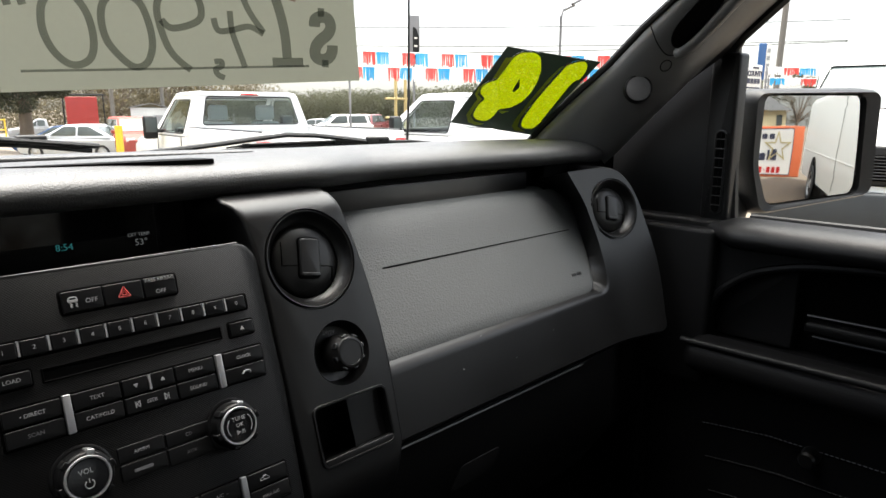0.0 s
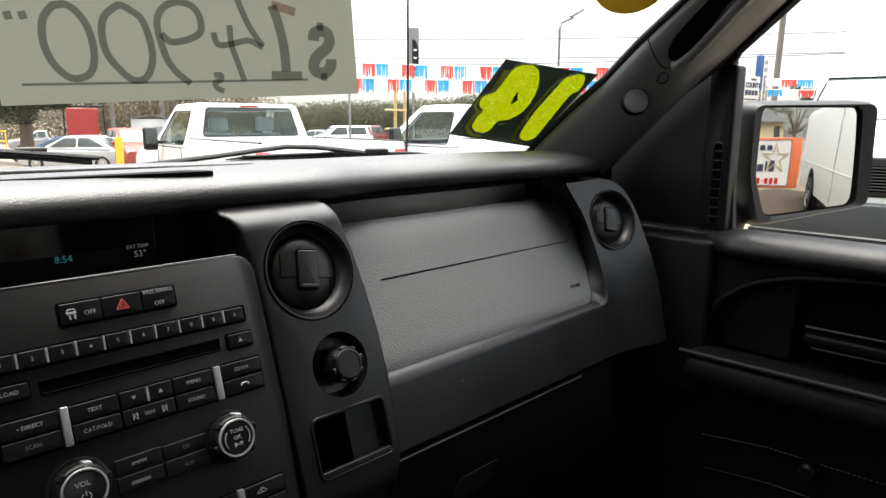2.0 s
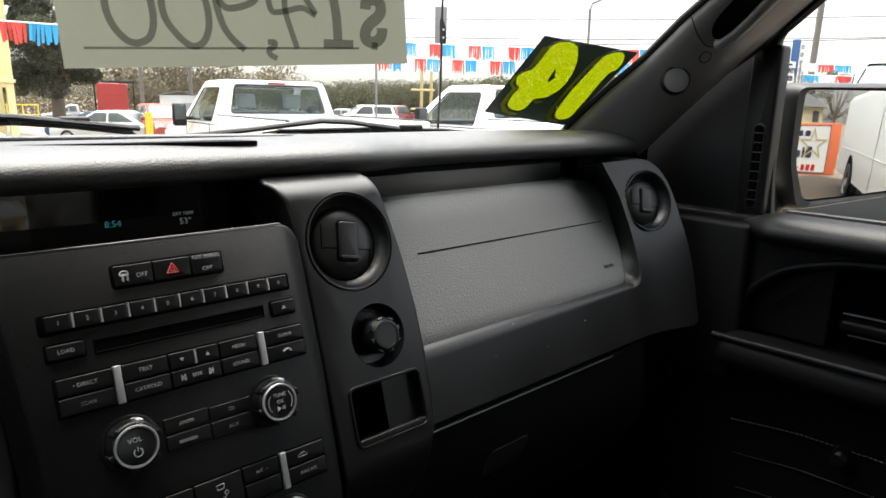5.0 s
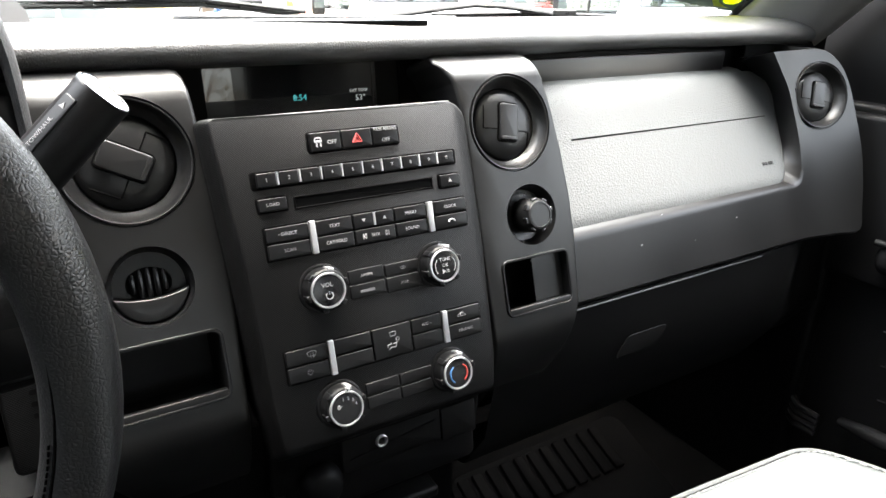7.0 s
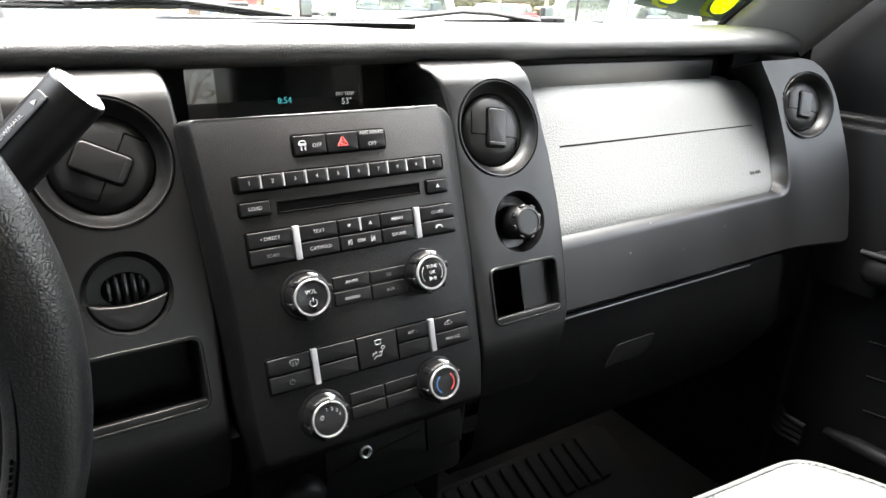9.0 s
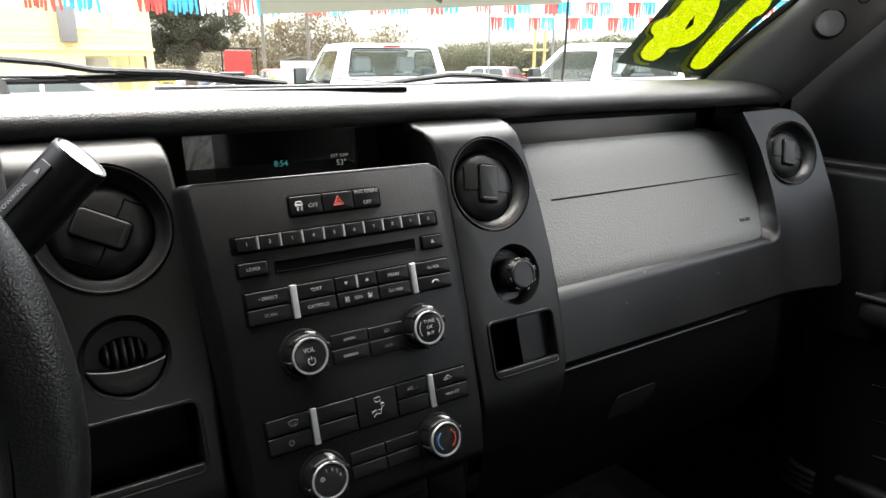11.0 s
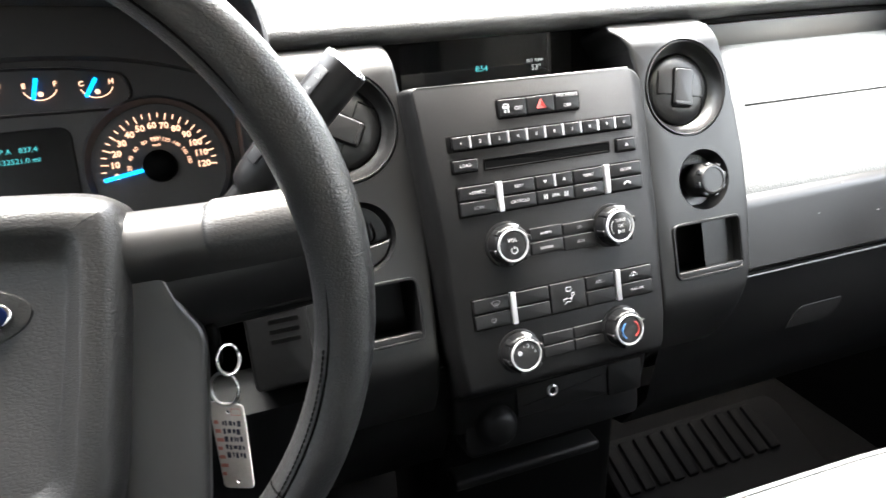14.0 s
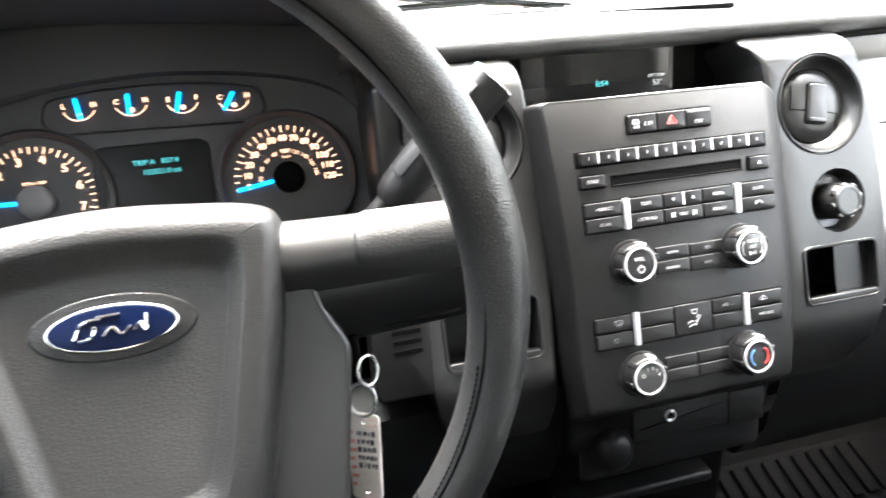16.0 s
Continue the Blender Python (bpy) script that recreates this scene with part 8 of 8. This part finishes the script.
for v in (1.7, 2.5):
    bm = B()
    block(bm, -1.17, 1.17, v, v + 0.06, -0.01, 0.03, 0.005)
    bm.transform(S)
    part("rib", bm, REDBOX, box)
for u in (-1.3, 1.6):
    bm = B()
    tube(bm, [S @ Vector((u, 0.0, 0.2)), S @ Vector((u, 3.7, 0.2))], 0.06, 6)
    part("rack_post", bm, RUBBER, box)
bm = B()
tube(bm, [S @ Vector((-1.5, 3.6, 0.2)), S @ Vector((1.7, 3.62, 0.2))], 0.09, 6)
part("rack_bar", bm, RUBBER, box)
for u in (-0.9, 0.9):
    wheel_at(box, S @ Matrix.Rotation(radians(-90), 4, 'X') @ Matrix.Identity(4), u, 1.0, 0.5, 0.25)
for az, d, w, h, label in ((23.4, 76, 9.0, 3.2, "long pale metal building far off"), (20.5, 64, 3.2, 2.6, "low pale metal shed")):
    b0 = spot(az, d)
    bl = thing("shed", label, "shed", at=b0)
    S = facing(b0)
    bm = B()
    block(bm, -w / 2, w / 2, 0, h, -3, 0, 0.02)
    bm.transform(S)
    part("wall", bm, SHED, bl)
    bm = B()
    rings(bm, [[S @ Vector((u, v, z)) for u, v in ((-w / 2 - 0.2, h - 0.05), (0, h + 0.35), (w / 2 + 0.2, h - 0.05), (w / 2 + 0.2, h + 0.02), (0, h + 0.42), (-w / 2 - 0.2, h + 0.02))] for z in (-3.1, 0.15)], cap0=True, cap1=True)
    part("roof", bm, GALV, bl)
    bm = B()
    prism(bm, rrect(w * 0.05, w * 0.38, 0, h * 0.75, 0.02), 0, 0.01, S)
    part("opening", bm, GREYP, bl)

# yellow house: two storeys, boards, small windows, open porch
b0 = spot(0.5, 24)
yaw = 2.0
S = facing(b0, yaw)
W0, W1 = -6.5, 3.75
house = thing("yellow_house", "two-storey yellow boarded house with a porch", "house", at=b0)
bm = B()
wins = [(-5.2, 3.15), (-2.55, 3.05), (-1.55, 3.10), (1.75, 3.05), (2.95, 3.05)]
plate(bm, [(W0, 0), (W1, 0), (W1, 5.6), (W0, 5.6)], [rrect(u - 0.20, u + 0.20, v - 0.32, v + 0.32, 0.01) for u, v in wins] + [rrect(1.75, 3.55, 0.02, 1.86, 0.02)], -0.25, 0.0, S)
part("wall", bm, YELLOWB, house, "yellow boarded wall")
for k in range(22):
    bm = B()
    v = 2.1 + 0.16 * k
    block(bm, W0, W1, v, v + 0.012, 0.0, 0.012)
    bm.transform(S)
    if abs(v - 3.1) >= 0.36:
        part("board", bm, YELLOWB, house)
    else:
        bm.free()
for u, v in wins:
    bm = B()
    plate(bm, rrect(u - 0.27, u + 0.27, v - 0.39, v + 0.39, 0.01), [rrect(u - 0.19, u + 0.19, v - 0.31, v + 0.31, 0.01)], -0.05, 0.03, S)
    w = part("window", bm, SIGNW, house, "white framed window")
    bm = B()
    prism(bm, rrect(u - 0.2, u + 0.2, v - 0.32, v + 0.32, 0.01), -0.06, -0.03, S)
    part("pane", bm, SHED, w)
bm = B()
block(bm, W0, W1 + 0.05, 2.0, 2.1, 0.0, 0.06, 0.01)
bm.transform(S)
part("band", bm, YELLOWB, house)
bm = B()
block(bm, W0 - 0.3, W1 + 0.3, 5.55, 5.75, -3.0, 0.5, 0.03)
bm.transform(S)
part("roof", bm, GALV, house)
bm = B()
block(bm, W0, W1, 0, 5.5, -3.0, -2.6)
bm.transform(S)
part("back_wall", bm, YELLOWB, house)
for u in (2.55, 3.1):
    bm = B()
    block(bm, u - 0.07, u + 0.07, 0, 1.9, -0.4, -0.26, 0.01)
    bm.transform(S)
    part("porch_post", bm, YELLOWB, house)
bm = B()
block(bm, 1.8, 2.5, 0, 1.8, -0.8, -0.7, 0.02)
bm.transform(S)
part("porch_door", bm, SHED, house)
bm = B()
block(bm, 1.15, 1.62, 2.25, 3.3, 0.0, 0.3, 0.03)
bm.transform(S)
part("air_duct", bm, GALV, house, "grey metal air duct box")
bm = B()
T = S @ pose(-0.92, 2.58, 0.06)
tube(bm, [T @ Vector((0.30 * math.cos(radians(a)), 0.30 * math.sin(radians(a)), 0)) for a in lin(0, 345, 24)], 0.065, 8, closed=True, up=S.col[2].xyz)
part("round_ring", bm, WOODP, house, "dark ring round a white disc")
bm = B()
prism(bm, disc(-0.92, 2.58, 0.27, 28), 0.02, 0.05, S)
part("white_disc", bm, SIGNW, house)
b0 = spot(8.6, 48)
fence = thing("rail_fence", "low yellow pipe rail fence", "fence", at=b0)
S = facing(b0)
for u in lin(-0.6, 1.8, 4):
    bm = B()
    tube(bm, [S @ Vector((u, 0, 0)), S @ Vector((u, 1.35, 0))], 0.04, 6)
    part("post", bm, YPIPE, fence)
for v in (0.7, 1.3):
    bm = B()
    tube(bm, [S @ Vector((-0.6, v, 0)), S @ Vector((1.8, v, 0))], 0.035, 6)
    part("rail", bm, YPIPE, fence)

# orange wall with a painted star sign, and a small house, behind the truck
b0 = Vector((2.4, -13.5, GZ))
sw = thing("sign_wall", "orange-red wall with a white painted star sign", "sign", at=b0)
S = basis(b0, (-1, 0.0, 0), (0, 0, 1))
bm = B()
block(bm, -0.9, 4.0, 0.0, 1.69, -0.2, 0.0, 0.02)
bm.transform(S)
part("wall", bm, ORANGE, sw)
bm = B()
prism(bm, rrect(-0.51, 3.6, 0.06, 1.62, 0.02), 0.0, 0.012, S)
part("board_edge", bm, INK, sw)
bm = B()
prism(bm, rrect(-0.48, 3.57, 0.09, 1.59, 0.02), 0.0, 0.02, S)
part("board", bm, SIGNW, sw)
bm = B()
star = [(r * math.sin(radians(36 * k)), r * math.cos(radians(36 * k))) for k in range(10) for r in ((0.56 if k % 2 == 0 else 0.215),)][::-1]
plate(bm, [(0.08 + x, 1.00 + y) for x, y in star], [[(0.08 + x * 0.74, 1.00 + y * 0.74) for x, y in star]], 0.02, 0.035, S)
part("star", bm, GOLD, sw)
for u0, u1, v0, v1, m in ((0.08, 0.30, 0.56, 0.94, INK), (0.35, 0.44, 0.56, 0.92, INK), (0.50, 0.74, 0.56, 0.82, INK), (0.22, 0.42, 1.27, 1.45, INK), (0.50, 0.70, 1.27, 1.45, INK), (-0.12, 0.02, 0.13, 0.34, TAIL), (0.07, 0.21, 0.13, 0.34, TAIL), (0.26, 0.40, 0.13, 0.34, TAIL), (0.45, 0.52, 0.21, 0.25, TAIL), (0.57, 0.71, 0.13, 0.34, TAIL)):
    bm = B()
    prism(bm, rrect(u0, u1, v0, v1, 0.04), 0.02, 0.03, S)
    part("print_bar", bm, m, sw)
b0 = Vector((1.35, -24, GZ))
hs = thing("cream_house", "small cream house with a grey roof", "house", at=b0)
S = basis(b0, (-1, 0.0, 0), (0, 0, 1))
bm = B()
block(bm, -2.4, 2.4, 0, 2.7, -4, 0, 0.02)
bm.transform(S)
part("wall", bm, mat("cream_wall_paint", (0.55, 0.48, 0.30), 0.8, vary=0.06, wear=1), hs)
bm = B()
rings(bm, [[S @ Vector((u, v, z)) for u, v in ((-2.8, 2.6), (0, 4.0), (2.8, 2.6))] for z in (-4.3, 0.3)], cap0=True, cap1=True)
part("roof", bm, GREYP, hs)
bm = B()
prism(bm, rrect(-2.15, -1.75, 1.75, 2.35, 0.02), 0, 0.03, S)
part("window", bm, CARGLASS, hs)
